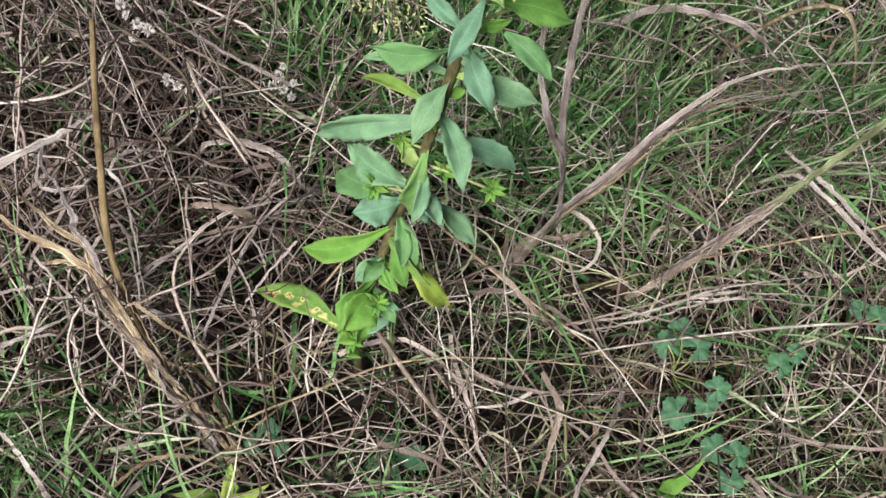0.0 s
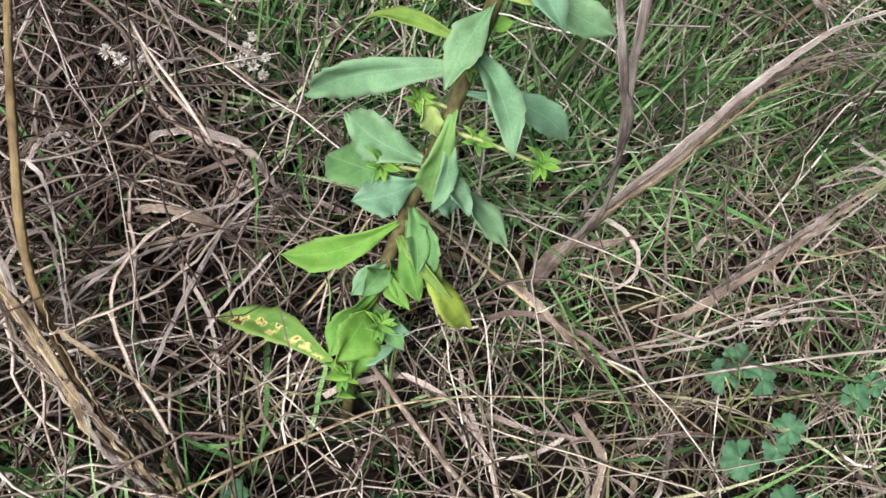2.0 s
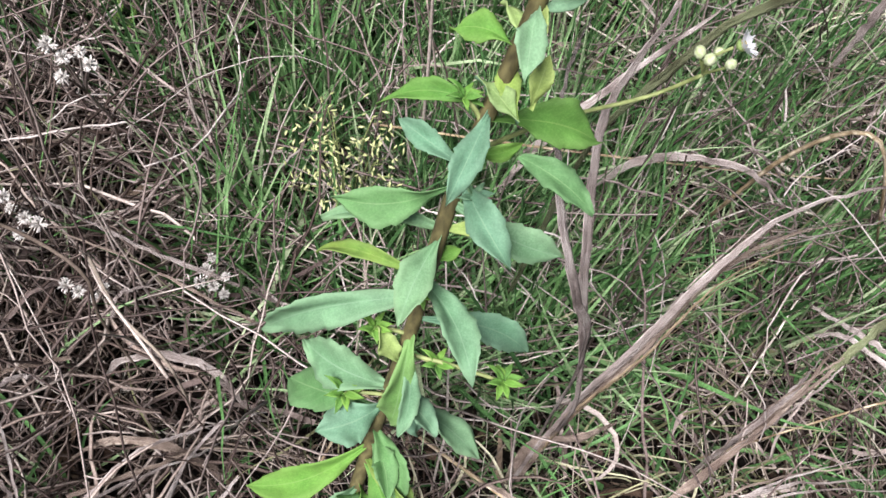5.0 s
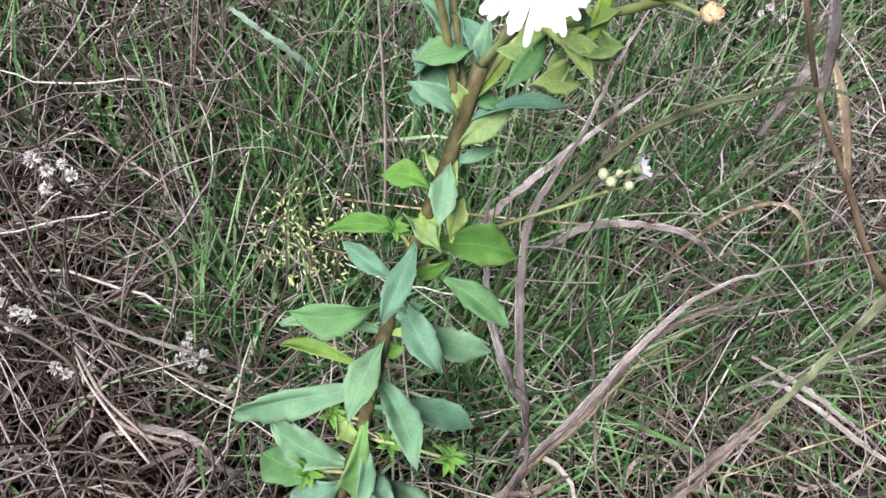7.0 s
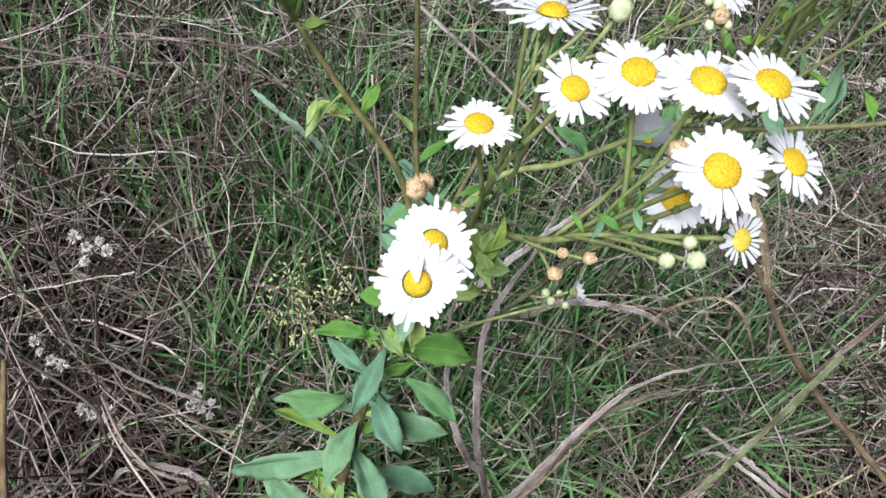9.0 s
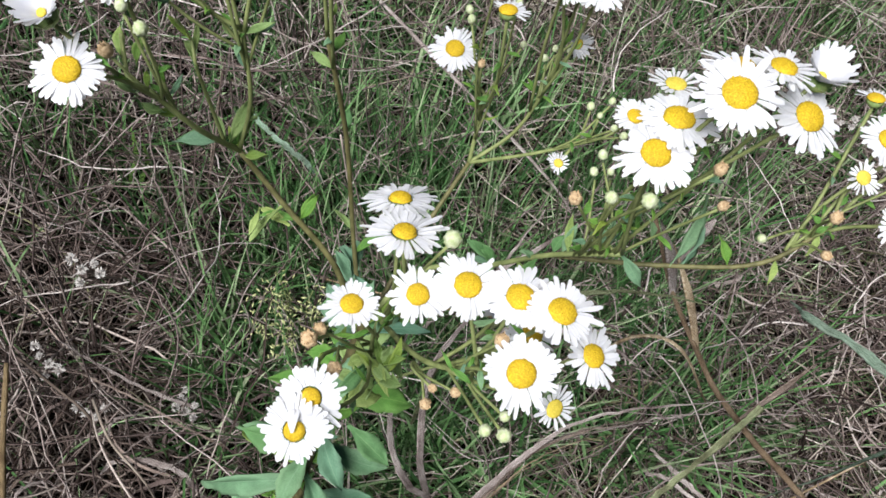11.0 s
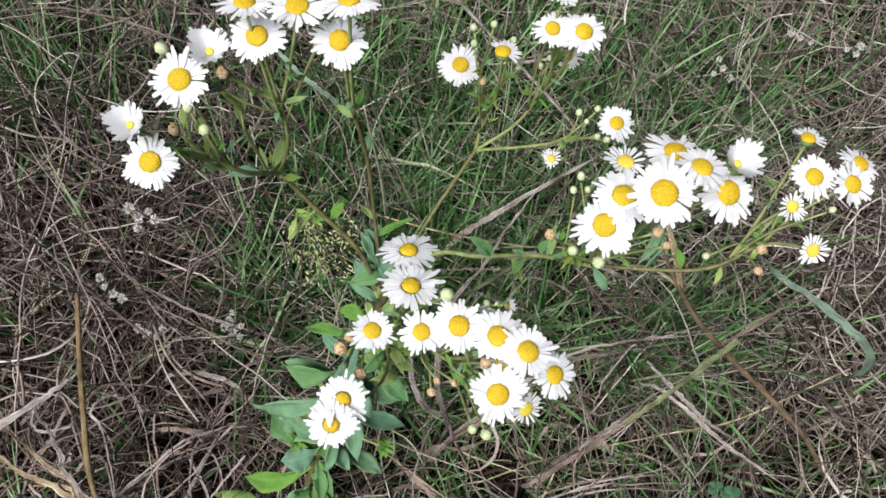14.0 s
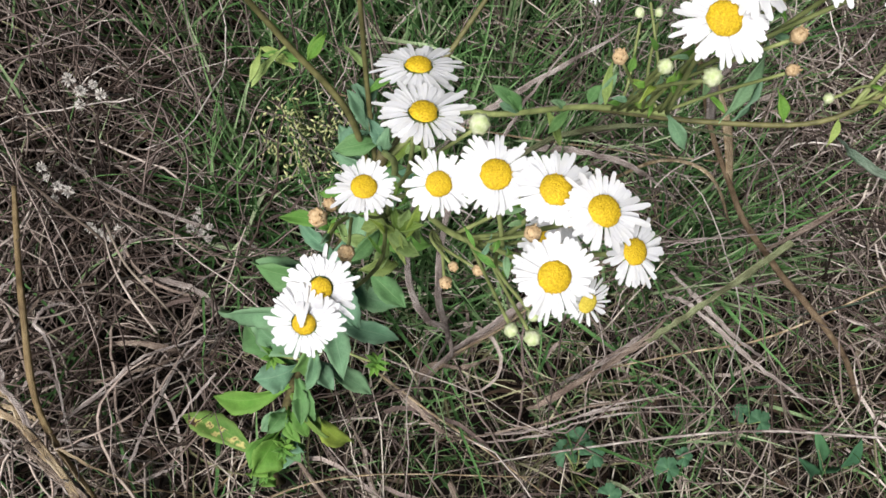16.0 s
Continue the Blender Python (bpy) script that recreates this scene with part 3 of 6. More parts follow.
def strands(name, places, base, length, rise, bend, curl, width, seg, mat, sides=3, blunt=0.5, wobble=0.15, way=None, crook=0.0, spurs=0, stray=0.75):
    """Many loose stems or blades, joined. base, length, rise (degrees) and width are ranges; sides 2: folded blades;
    crook: how much each joint kinks; spurs: short side twigs on each stem."""
    n = len(places)
    z0 = lie(places[:, 0], places[:, 1]) + rng.uniform(*base, n)
    p = np.column_stack([places, z0])
    ln = rng.uniform(*length, n)
    el = np.radians(rng.uniform(*rise, n))
    ph = rng.uniform(0, 2 * math.pi, n) if way is None else way(places[:, 0], places[:, 1]) + rng.normal(0, stray, n) + math.pi * rng.integers(0, 2, n)
    bd, cu = np.radians(rng.uniform(*bend, n)), np.radians(rng.normal(0, curl, n))
    wd = rng.uniform(*width, n)
    k = 3
    ring, spine = np.zeros((n, seg + 1, k, 3)), np.zeros((n, seg + 1, 3))
    kink_a, kink_e = np.zeros(n), np.zeros(n)
    for s in range(seg + 1):
        q = s / seg
        kink_a, kink_e = kink_a + rng.normal(0, 1, n) * crook, 0.8 * kink_e + rng.normal(0, 1, n) * crook * 0.7
        e, f = el - bd * q + kink_e, ph + cu * q + kink_a + rng.normal(0, wobble, n) * 0.5
        d = np.stack([np.cos(e) * np.cos(f), np.cos(e) * np.sin(f), np.sin(e)], -1)
        h = np.stack([-np.sin(f), np.cos(f), 0 * f], -1)
        v = np.cross(d, h)
        if s:
            p = p + d * (ln / seg)[:, None]
            low = lie(p[:, 0], p[:, 1]) - 0.028
            p[:, 2] = np.maximum(p[:, 2], low)
        spine[:, s] = p
        w = (wd * (1 - (1 - blunt) * q**2 if sides == 3 else max(0.06, (1 - q**2.2))))[:, None]
        if sides == 3:
            for c in range(3):
                a = 2 * math.pi * c / 3
                ring[:, s, c] = p + w * (math.cos(a) * h + math.sin(a) * v)
        else:
            ring[:, s, 0], ring[:, s, 1], ring[:, s, 2] = p - w * h, p - 0.3 * w * v, p + w * h
    off = (np.arange(n) * (seg + 1) * k)[:, None, None]
    across = 3 if sides == 3 else 2
    i, j = np.meshgrid(np.arange(seg), np.arange(across), indexing="ij")
    quad = np.stack([i * k + j, i * k + (j + 1) % k, (i + 1) * k + (j + 1) % k, (i + 1) * k + j], -1).reshape(1, -1, 4)
    verts, faces = ring.reshape(-1, 3), (quad + off).reshape(-1, 4)
    if spurs:
        m = n * spurs
        who = np.repeat(np.arange(n), spurs)
        at = rng.integers(1, seg, m)
        start = spine[who, at]
        along = spine[who, at + 1] - start
        along /= np.linalg.norm(along, axis=1)[:, None] + 1e-9
        d = along * 0.9 + rng.normal(0, 0.6, (m, 3)) + (0, 0, 0.2)
        d /= np.linalg.norm(d, axis=1)[:, None]
        h = np.cross(d, (0.3, 0.2, 1.0))
        h /= np.linalg.norm(h, axis=1)[:, None]
        v = np.cross(d, h)
        ls, ws = rng.uniform(0.003, 0.014, m)[:, None], (0.5 * wd[who])[:, None]
        kink = rng.normal(0, 0.0012, (m, 3))
        twig = np.zeros((m, 3, 3, 3))
        for s, (q, w) in enumerate(((0, 1.0), (0.55, 0.9), (1.0, 0.4))):
            c = start + d * ls * q + kink * (s == 1)
            for g in range(3):
                a = 2 * math.pi * g / 3
                twig[:, s, g] = c + ws * w * (math.cos(a) * h + math.sin(a) * v)
        i, j = np.meshgrid(np.arange(2), np.arange(3), indexing="ij")
        quad = np.stack([i * 3 + j, i * 3 + (j + 1) % 3, (i + 1) * 3 + (j + 1) % 3, (i + 1) * 3 + j], -1).reshape(1, -1, 4)
        faces = np.concatenate([faces, (quad + (np.arange(m) * 9)[:, None, None] + len(verts)).reshape(-1, 4)])
        verts = np.concatenate([verts, twig.reshape(-1, 3)])
    return mesh_of(name, verts, faces, [mat])


def clumps(n, each, box, weight, radius):
    """Places in tufts: n tufts of about each shoots, the tufts thicker where weight is high."""
    c = np.repeat(scatter(n, box, weight), each, axis=0)
    return c + rng.normal(0, radius, c.shape)


CORE, BACK, WIDE = (-0.42, -0.26, 0.78, 0.86), (-0.42, 0.14, 0.78, 0.86), (-1.3, -1.1, 1.7, 1.8)


def dead(x, y):
    return np.clip(1.1 - 1.2 * greenness(x, y), 0.05, 1) * np.clip(0.55 + 0.9 * patchy(x, y, 0.06, 5), 0.12, 1) * (1 - 0.92 * np.exp(-(((x + 0.21) / 0.11) ** 2 + ((y + 0.05) / 0.11) ** 2))) * (1 - 0.55 * np.exp(-(((x + 0.16) / 0.13) ** 2 + ((y - 0.12) / 0.25) ** 2)))


def mound(x, y):
    heap = np.exp(-(((x + 0.16) / 0.13) ** 2 + ((y - 0.22) / 0.2) ** 2)) + 0.6 * np.exp(-(((x - 0.5) / 0.14) ** 2 + ((y - 0.2) / 0.14) ** 2))
    return np.clip(heap + 0.03, 0, 1) * np.clip(0.45 + 0.95 * patchy(x, y, 0.055, 6), 0.04, 1)


def heap_top(x, y):
    return np.exp(-(((x + 0.17) / 0.09) ** 2 + ((y - 0.14) / 0.15) ** 2))


def heap_edge(x, y):
    return np.exp(-(((x + 0.21) / 0.06) ** 2 + ((y - 0.07) / 0.08) ** 2))


def slant(x, y):
    return -0.75 + 0 * x


def swirl(x, y):
    """The way the stalks of the heap are combed."""
    return 0.6 + 1.6 * patchy(x, y, 0.09, 12)


def mixed(x, y):
    """Dead stalks stand nearly everywhere, thinner in the green."""
    return np.clip(1.0 - 0.6 * greenness(x, y), 0.25, 1) * np.clip(0.6 + 0.7 * patchy(x, y, 0.08, 15), 0.1, 1)


def fading(x, y):
    """Where the grass is turning to straw: mostly beside the tuft and beyond."""
    return np.clip(0.25 + 0.6 * (x > 0.02) + 0.5 * patchy(x, y, 0.10, 19), 0.05, 1) * (0.75 + 0.6 * np.exp(-(((x - 0.3) / 0.12) ** 2 + ((y - 0.23) / 0.12) ** 2))) * (1 - 0.85 * np.exp(-(((x + 0.17) / 0.13) ** 2 + ((y - 0.17) / 0.2) ** 2)))


def tangle(x, y):
    """Where dead stalks are lodged above the grass: beyond the plant, to both sides."""
    back = 1 / (1 + np.exp(-(y - 0.17 - 0.12 * (x < 0.0)) / 0.03))
    gap = 1 - 0.93 * np.exp(-(((x - 0.12) / 0.17) ** 2 + ((y - 0.36) / 0.19) ** 2))
    return back * gap * (1 - 0.45 * (x < -0.1)) * (1 - 0.5 * np.exp(-(((x - 0.42) / 0.12) ** 2 + ((y - 0.45) / 0.12) ** 2))) * np.clip(0.55 + 0.8 * patchy(x, y, 0.09, 21), 0.05, 1)


def sprouting(x, y):
    """Thin sprouts come up nearly everywhere but in the brown heap."""
    return np.clip(0.12 + 0.75 / (1 + np.exp(-(x - 0.02) / 0.02)) + 0.6 * np.exp(-(((x + 0.2) / 0.08) ** 2 + ((y + 0.04) / 0.07) ** 2)) + 0.35 * patchy(x, y, 0.06, 27), 0.03, 1) * (1 - 0.6 * np.exp(-(((x - 0.5) / 0.15) ** 2 + ((y - 0.45) / 0.15) ** 2)))


def upright(x, y):
    """Where the grass stands tall and thick."""
    return np.clip(1.6 * greenness(x, y), 0, 1) ** 1.5


def drift(x, y):
    """The way most of the fallen straw lies."""
    return 0.3 + 1.1 * patchy(x, y, 0.16, 8)


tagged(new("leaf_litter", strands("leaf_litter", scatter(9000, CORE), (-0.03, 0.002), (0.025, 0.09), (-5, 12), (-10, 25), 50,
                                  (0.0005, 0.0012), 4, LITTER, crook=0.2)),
       "brown matted litter of grass stems, coloured near-black for gap shade", "litter", kind="stuff")
tagged(new("dead_leaf_flakes", strands("dead_leaf_flakes", scatter(2600, CORE), (-0.028, 0.008), (0.018, 0.055), (-12, 25), (-10, 70), 60,
                                       (0.0012, 0.0030), 5, FLAKES, sides=2, crook=0.2)),
       "curled brown flakes of dead leaves between the stalks", "dead leaves", kind="stuff")
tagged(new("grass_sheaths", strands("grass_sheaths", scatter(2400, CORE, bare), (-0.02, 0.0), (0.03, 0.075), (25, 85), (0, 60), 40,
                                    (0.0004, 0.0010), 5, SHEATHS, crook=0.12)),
       "dense olive brown stubble of withered grass sheaths, darkened for low shade", "dead grass", kind="stuff")
tagged(new("dry_straw", strands("dry_straw", scatter(2000, CORE, dead), (-0.01, 0.04), (0.05, 0.20), (-6, 24), (5, 40), 45,
                                (0.0003, 0.0010), 9, STRAW, way=drift, crook=0.13, spurs=1, stray=0.5)),
       "pale dry straw lying crisscross on the ground", "straw", kind="stuff")
tagged(new("curled_stalks", strands("curled_stalks", scatter(1800, CORE, mound), (-0.01, 0.055), (0.05, 0.18), (-15, 30), (-10, 60), 90,
                                    (0.0004, 0.0012), 10, HEAP, wobble=0.3, way=swirl, crook=0.2, spurs=2, stray=0.6)),
       "tangled heap of thin greyish brown dead stalks", "dead stalks", kind="stuff")
tagged(new("standing_stalks", strands("standing_stalks", scatter(1000, CORE, mixed), (-0.02, 0.02), (0.06, 0.17), (20, 80), (0, 70), 45,
                                      (0.0006, 0.0012), 9, STALKS, crook=0.16, spurs=4)),
       "thin branched dead stalks standing up through the grass", "dead stalks", kind="stuff")
tagged(new("grass", strands("grass", clumps(470, 11, CORE, greenness, 0.010), (-0.02, 0.005), (0.040, 0.11), (52, 89), (0, 48), 20,
                            (0.0007, 0.0013), 7, GRASS, sides=2, crook=0.03)),
       "thin fresh green meadow grass in tufts", "grass", kind="stuff")
tagged(new("upright_grass", strands("upright_grass", clumps(330, 12, BACK, upright, 0.011), (-0.02, 0.0), (0.08, 0.17), (66, 90), (-6, 26), 14,
                                    (0.0009, 0.0016), 6, GRASS, sides=2, wobble=0.03)),
       "upright green grass behind the flowering plant", "grass", kind="stuff")
tagged(new("upright_stalks", strands("upright_stalks", scatter(2200, BACK, mixed), (-0.02, 0.0), (0.07, 0.19), (55, 90), (-8, 34), 20,
                                     (0.0006, 0.0012), 8, STALKS, wobble=0.06, crook=0.10, spurs=3)),
       "upright branched greyish brown dead stalks", "dead stalks", kind="stuff")
tagged(new("fading_grass", strands("fading_grass", scatter(1500, CORE, fading), (-0.01, 0.02), (0.035, 0.12), (15, 85), (0, 75), 40,
                                   (0.0005, 0.0011), 7, FADING, sides=2, crook=0.08)),
       "thin grass blades fading from green to straw", "dead grass", kind="stuff")
tagged(new("grey_tangle", strands("grey_tangle", scatter(1250, CORE, tangle), (0.035, 0.115), (0.05, 0.19), (-14, 26), (-15, 45), 65,
                                  (0.0004, 0.0009), 11, TANGLE, crook=0.15, spurs=4)),
       "tangle of thin grey branched stalks lodged on top of the grass", "dead stalks", kind="stuff")
tagged(new("short_sprouts", strands("short_sprouts", clumps(900, 7, CORE, sprouting, 0.010), (-0.02, 0.0), (0.025, 0.075), (55, 90), (0, 40), 22,
                                    (0.0003, 0.0007), 5, GRASS, sides=2, crook=0.05)),
       "short thin green sprouts coming up between the straw", "grass", kind="stuff")
tagged(new("short_stubble", strands("short_stubble", scatter(3000, CORE, sprouting), (-0.02, 0.0), (0.02, 0.065), (40, 90), (0, 50), 30,
                                    (0.0003, 0.0006), 5, FADING, sides=2, crook=0.08)),
       "fine olive stubble between the straw", "dead grass", kind="stuff")
tagged(new("broad_grass", strands("broad_grass", scatter(800, CORE, greenness), (-0.02, 0.005), (0.06, 0.17), (35, 80), (10, 70), 25,
                                  (0.0011, 0.0020), 8, GRASS, sides=2)),
       "broader green grass blades bending over", "grass", kind="stuff")


def outside(x, y):
    d = np.hypot(x - 0.2, y - 0.3)
    beside = (x < CORE[0]) | (x > CORE[2]) | (y < CORE[1]) | (y > CORE[3])
    return beside * np.clip((1.5 - d) / 0.7, 0, 1) * np.clip(0.55 + 0.6 * patchy(x, y, 0.12, 33), 0.1, 1)


tagged(new("outer_straw", strands("outer_straw", scatter(6500, WIDE, outside), (0, 0.05), (0.10, 0.3), (-5, 40), (5, 60), 40,
                                  (0.0008, 0.0016), 5, STRAW)),
       "dry straw over the rest of the meadow", "straw", kind="stuff")
tagged(new("outer_grass", strands("outer_grass", scatter(3200, WIDE, outside), (0, 0.02), (0.08, 0.22), (30, 80), (5, 65), 25,
                                  (0.0009, 0.0018), 5, GRASS, sides=2)),
       "green grass over the rest of the meadow", "grass", kind="stuff")


def beyond(x, y):
    d = np.hypot(x - 0.2, y - 0.3)
    return np.clip((d - 0.75) / 0.7, 0, 1) * np.exp(-np.maximum(d - 1.6, 0) / 2.2)


tagged(new("far_straw", strands("far_straw", scatter(13000, (-9, -9, 9, 9), beyond), (0, 0.05), (0.14, 0.36), (5, 60), (5, 60), 40, (0.0016, 0.0034), 4, STRAW)),
       "dry straw thinning out over the far meadow", "straw", kind="stuff")
tagged(new("far_grass", strands("far_grass", scatter(9000, (-9, -9, 9, 9), beyond), (0, 0.02), (0.12, 0.30), (35, 85), (5, 60), 25, (0.0018, 0.0036), 4, GRASS, sides=2)),
       "green grass tufts over the far meadow", "grass", kind="stuff")

# ---- single dead blades and stalks that stand out ----


def blade(points, width, mat, label, name="dry_grass_strand", twist=0.0, hint=(0, -0.3, 1), taper=(0.7, 1, 0.9, 0.15), n=34, group=""):
    line = smooth_line(points, n)
    q = np.linspace(0, 1, n)
    sizes = 0.5 * width * np.interp(q, np.linspace(0, 1, len(taper)), taper) * ragged(n, 0.22, int(1e4 * abs(points[0][0])))
    line[1:-1] += np.random.default_rng(n + int(1e4 * abs(points[0][1]))).normal(0, 0.0004, (n - 2, 3))
    v, f, uv = sweep(line, CREASE, sizes, hint, twist)
    b = Vector(points[0])
    ob = new(name, mesh_of(name, v - np.array(b), f, [mat], uvs=uv))
    ob.location = b
    return tagged(ob, label, "grass blade", group)


def stalk(points, radius, mat, label, name="dead_stalk", n=16, group="", taper=(1, 0.9, 0.5)):
    line = smooth_line(points, n)
    q = np.linspace(0, 1, n)
    v, f, uv = sweep(line, SIX, radius * np.interp(q, np.linspace(0, 1, len(taper)), taper) * (1 + 0.08 * np.sin(q * 31)), (0.2, 1, 0.3))
    b = Vector(points[0])
    ob = new(name, mesh_of(name, v - np.array(b), f, [mat], uvs=uv))
    ob.location = b
    return tagged(ob, label, "dead stalk", group)


# loose thick straw and flat dead leaves, one by one
NEAR = (-0.30, -0.12, 0.62, 0.62)


def loose(n, weight, name, label, category, group, box=NEAR, **shape):
    for p in scatter(n, box, weight):
        me = strands(name, p[None], **shape)
        ob = new(name, me)
        c = Vector(me.vertices[0].co)
        me.transform(Matrix.Translation(-c))
        ob.location = c
        tagged(ob, label, category, group)


loose(220, dead, "straw_stem", "thick tan straw stem lying among thinner straw", "straw", "loose straw stems",
      base=(0.006, 0.045), length=(0.08, 0.26), rise=(-6, 20), bend=(5, 40), curl=35, width=(0.0005, 0.0011), seg=12, mat=STRAW, way=drift, wobble=0.1, crook=0.09)
loose(190, dead, "dead_grass_leaf", "flat curling dead grass leaf lying in the straw", "dead leaf", "loose dead leaves",
      base=(0.006, 0.045), length=(0.05, 0.17), rise=(-6, 28), bend=(5, 75), curl=80, width=(0.0008, 0.0019), seg=12, mat=STALKS, sides=2, way=drift, crook=0.12)
loose(16, heap_top, "bleached_stalk", "thick bleached stalk bent over the brown heap", "dead stalk", "bleached stalks",
      base=(0.02, 0.07), length=(0.10, 0.24), rise=(-5, 25), bend=(0, 50), curl=70, width=(0.0009, 0.0017), seg=14, mat=BLEACHED, wobble=0.12, crook=0.14, spurs=2)
loose(10, heap_edge, "bleached_stalk", "thick bleached stalk bent over the brown heap", "dead stalk", "bleached stalks",
      base=(0.05, 0.11), length=(0.08, 0.18), rise=(-15, 25), bend=(0, 60), curl=60, width=(0.0009, 0.0017), seg=14, mat=BLEACHED, wobble=0.12, crook=0.14, spurs=2)
loose(70, mound, "curled_stalk", "thick curled pale dead stalk in the heap", "dead stalk", "curled stalks",
      base=(0.01, 0.07), length=(0.08, 0.22), rise=(-10, 35), bend=(-10, 90), curl=130, width=(0.0008, 0.0016), seg=16, mat=HEAP, crook=0.14, spurs=2)

loose(230, upright, "grass_shoot", "fresh green grass blade bending over", "grass blade", "green grass blades",
      base=(-0.015, 0.005), length=(0.07, 0.20), rise=(30, 80), bend=(5, 80), curl=25, width=(0.0011, 0.0021), seg=10, mat=GRASS, sides=2)
loose(220, bare, "dry_grass_stalk", "thin dry grass stalk standing in the grass", "dead stalk", "standing dry stalks",
      base=(-0.015, 0.005), length=(0.10, 0.24), rise=(35, 85), bend=(0, 60), curl=30, width=(0.0006, 0.0012), seg=12, mat=STALKS, wobble=0.1, crook=0.12, spurs=6)

loose(190, None, "long_stalk", "long straight dry stalk fallen across the meadow", "straw", "long fallen stalks", (0.16, 0.22, 0.74, 0.78),
      base=(0.02, 0.07), length=(0.18, 0.42), rise=(-4, 8), bend=(0, 14), curl=14, width=(0.0005, 0.0011), seg=10, mat=STRAW, way=slant, crook=0.05, spurs=2)
loose(170, None, "slanting_stalk", "long greyish dead stalk slanting over the meadow", "dead stalk", "slanting stalks", (-0.42, 0.16, 0.06, 0.78),
      base=(0.02, 0.10), length=(0.14, 0.34), rise=(-6, 12), bend=(0, 18), curl=20, width=(0.0006, 0.0012), seg=12, mat=STALKS, way=slant, crook=0.10, spurs=5)

# the withered grass tuft beside the flowering plant
tuft = thing("withered_grass_tuft", (0.118, 0.075, 0.0), "withered grey grass tuft with long arching blades", "grass tuft")


def tuft_blade(points, width, mat, label="", twist=0.0, hint=(0, -0.3, 1), taper=(0.7, 1.15, 1.1, 0.7, 0.5, 0.2)):
    line = smooth_line(points, 44)
    q = np.linspace(0, 1, 44)
    line[1:-1] += np.random.default_rng(int(1e6 * width)).normal(0, 0.0003, (42, 3))
    v, f, uv = sweep(line, CREASE, 0.5 * width * np.interp(q, np.linspace(0, 1, len(taper)), taper) * ragged(44, 0.2, int(1e6 * width)), hint, twist)
    return part("blade", mesh_of("blade", v, f, [mat], uvs=uv), tuft, label)


tuft_blade([(0.108, 0.068, -0.005), (0.129, 0.092, 0.10), (0.157, 0.111, 0.16), (0.175, 0.125, 0.20), (0.205, 0.142, 0.22), (0.247, 0.149, 0.225), (0.322, 0.154, 0.22)],
           0.0034, BLADE_GREY, twist=1.2)
tuft_blade([(0.114, 0.072, -0.005), (0.135, 0.094, 0.10), (0.151, 0.104, 0.14), (0.185, 0.131, 0.18), (0.217, 0.141, 0.185), (0.259, 0.147, 0.19), (0.306, 0.152, 0.19)],
           0.0030, BLADE_GREY, twist=-1.8)
tuft_blade([(0.112, 0.066, -0.005), (0.130, 0.090, 0.095), (0.155, 0.106, 0.150), (0.180, 0.127, 0.19), (0.210, 0.139, 0.20), (0.25, 0.145, 0.205)],
           0.0031, BLADE_BROWN, twist=1.4)
tuft_blade([(0.116, 0.076, 0.0), (0.128, 0.091, 0.12), (0.114, 0.12, 0.22), (0.115, 0.154, 0.26), (0.124, 0.176, 0.27), (0.141, 0.191, 0.30), (0.155, 0.21, 0.32), (0.176, 0.234, 0.33)],
           0.0034, BLADE_GREY, twist=0.6, hint=(0.3, -1, 0.5))
tuft_blade([(0.118, 0.078, 0.0), (0.122, 0.102, 0.17), (0.104, 0.111, 0.24), (0.095, 0.128, 0.27), (0.096, 0.154, 0.28), (0.102, 0.175, 0.29), (0.11, 0.189, 0.30)],
           0.0034, BLADE_GREY, twist=-0.4, hint=(0.3, -1, 0.5))
tuft_blade([(0.110, 0.070, 0.0), (0.118, 0.085, 0.06), (0.140, 0.082, 0.085), (0.165, 0.09, 0.07)], 0.007, BLADE_BROWN, "torn brown dead blade", 0.8)

# frayed strands split off the arching blades
r = np.random.default_rng(17)
for k in range(14):
    o, up = r.normal(0, 0.004, 3) * (1, 1, 0.4), r.uniform(-0.02, 0.008)
    pts = [(0.110, 0.068, -0.01), (0.131, 0.092, 0.10), (0.156, 0.108, 0.155 + 0.4 * up), (0.180, 0.128, 0.195 + up), (0.212, 0.141, 0.205 + up), (0.252, 0.147, 0.208 + 2 * up), (0.300 + r.uniform(-0.03, 0.03), 0.152 + r.uniform(-0.015, 0.02), 0.19 + 3 * up)]
    tuft_blade([tuple(np.array(p) + o * min(1, 0.3 * i)) for i, p in enumerate(pts[:r.integers(4, 8)])], r.uniform(0.0010, 0.0019), (BLADE_BROWN, BLADE_GREY, BLADE_BROWN, BLADE_TAN)[k % 4], twist=r.uniform(-3, 3))

# the culm with a sheath that leans over from further off
blade([(0.319, 0.146, 0.235), (0.303, 0.128, 0.19), (0.275, 0.105, 0.15), (0.262, 0.094, 0.13)][::-1], 0.0044, BLADE_GREEN,
      "fading green grass blade with a dry base", "fading_grass_shoot", 0.3, taper=(0.9, 1, 1, 0.8))
for o, wd, mt in ((0.0, 0.0024, BLADE_BROWN), (0.0025, 0.0016, BLADE_GREY), (-0.003, 0.0014, BLADE_BROWN)):
    blade([(0.268 + o, 0.098, 0.138), (0.249 + o, 0.085 - o, 0.112), (0.228 + 2 * o, 0.071, 0.075), (0.205 + 3 * o, 0.055 + 2 * o, 0.03)], wd, mt,
          "withered brown base of a fading blade", "withered_sheath", 1.5, group="withered sheaths")
culm = thing("leaning_grass_culm", (0.50, 0.035, -0.03), "leaning dry grass culm with brown nodes", "grass culm")
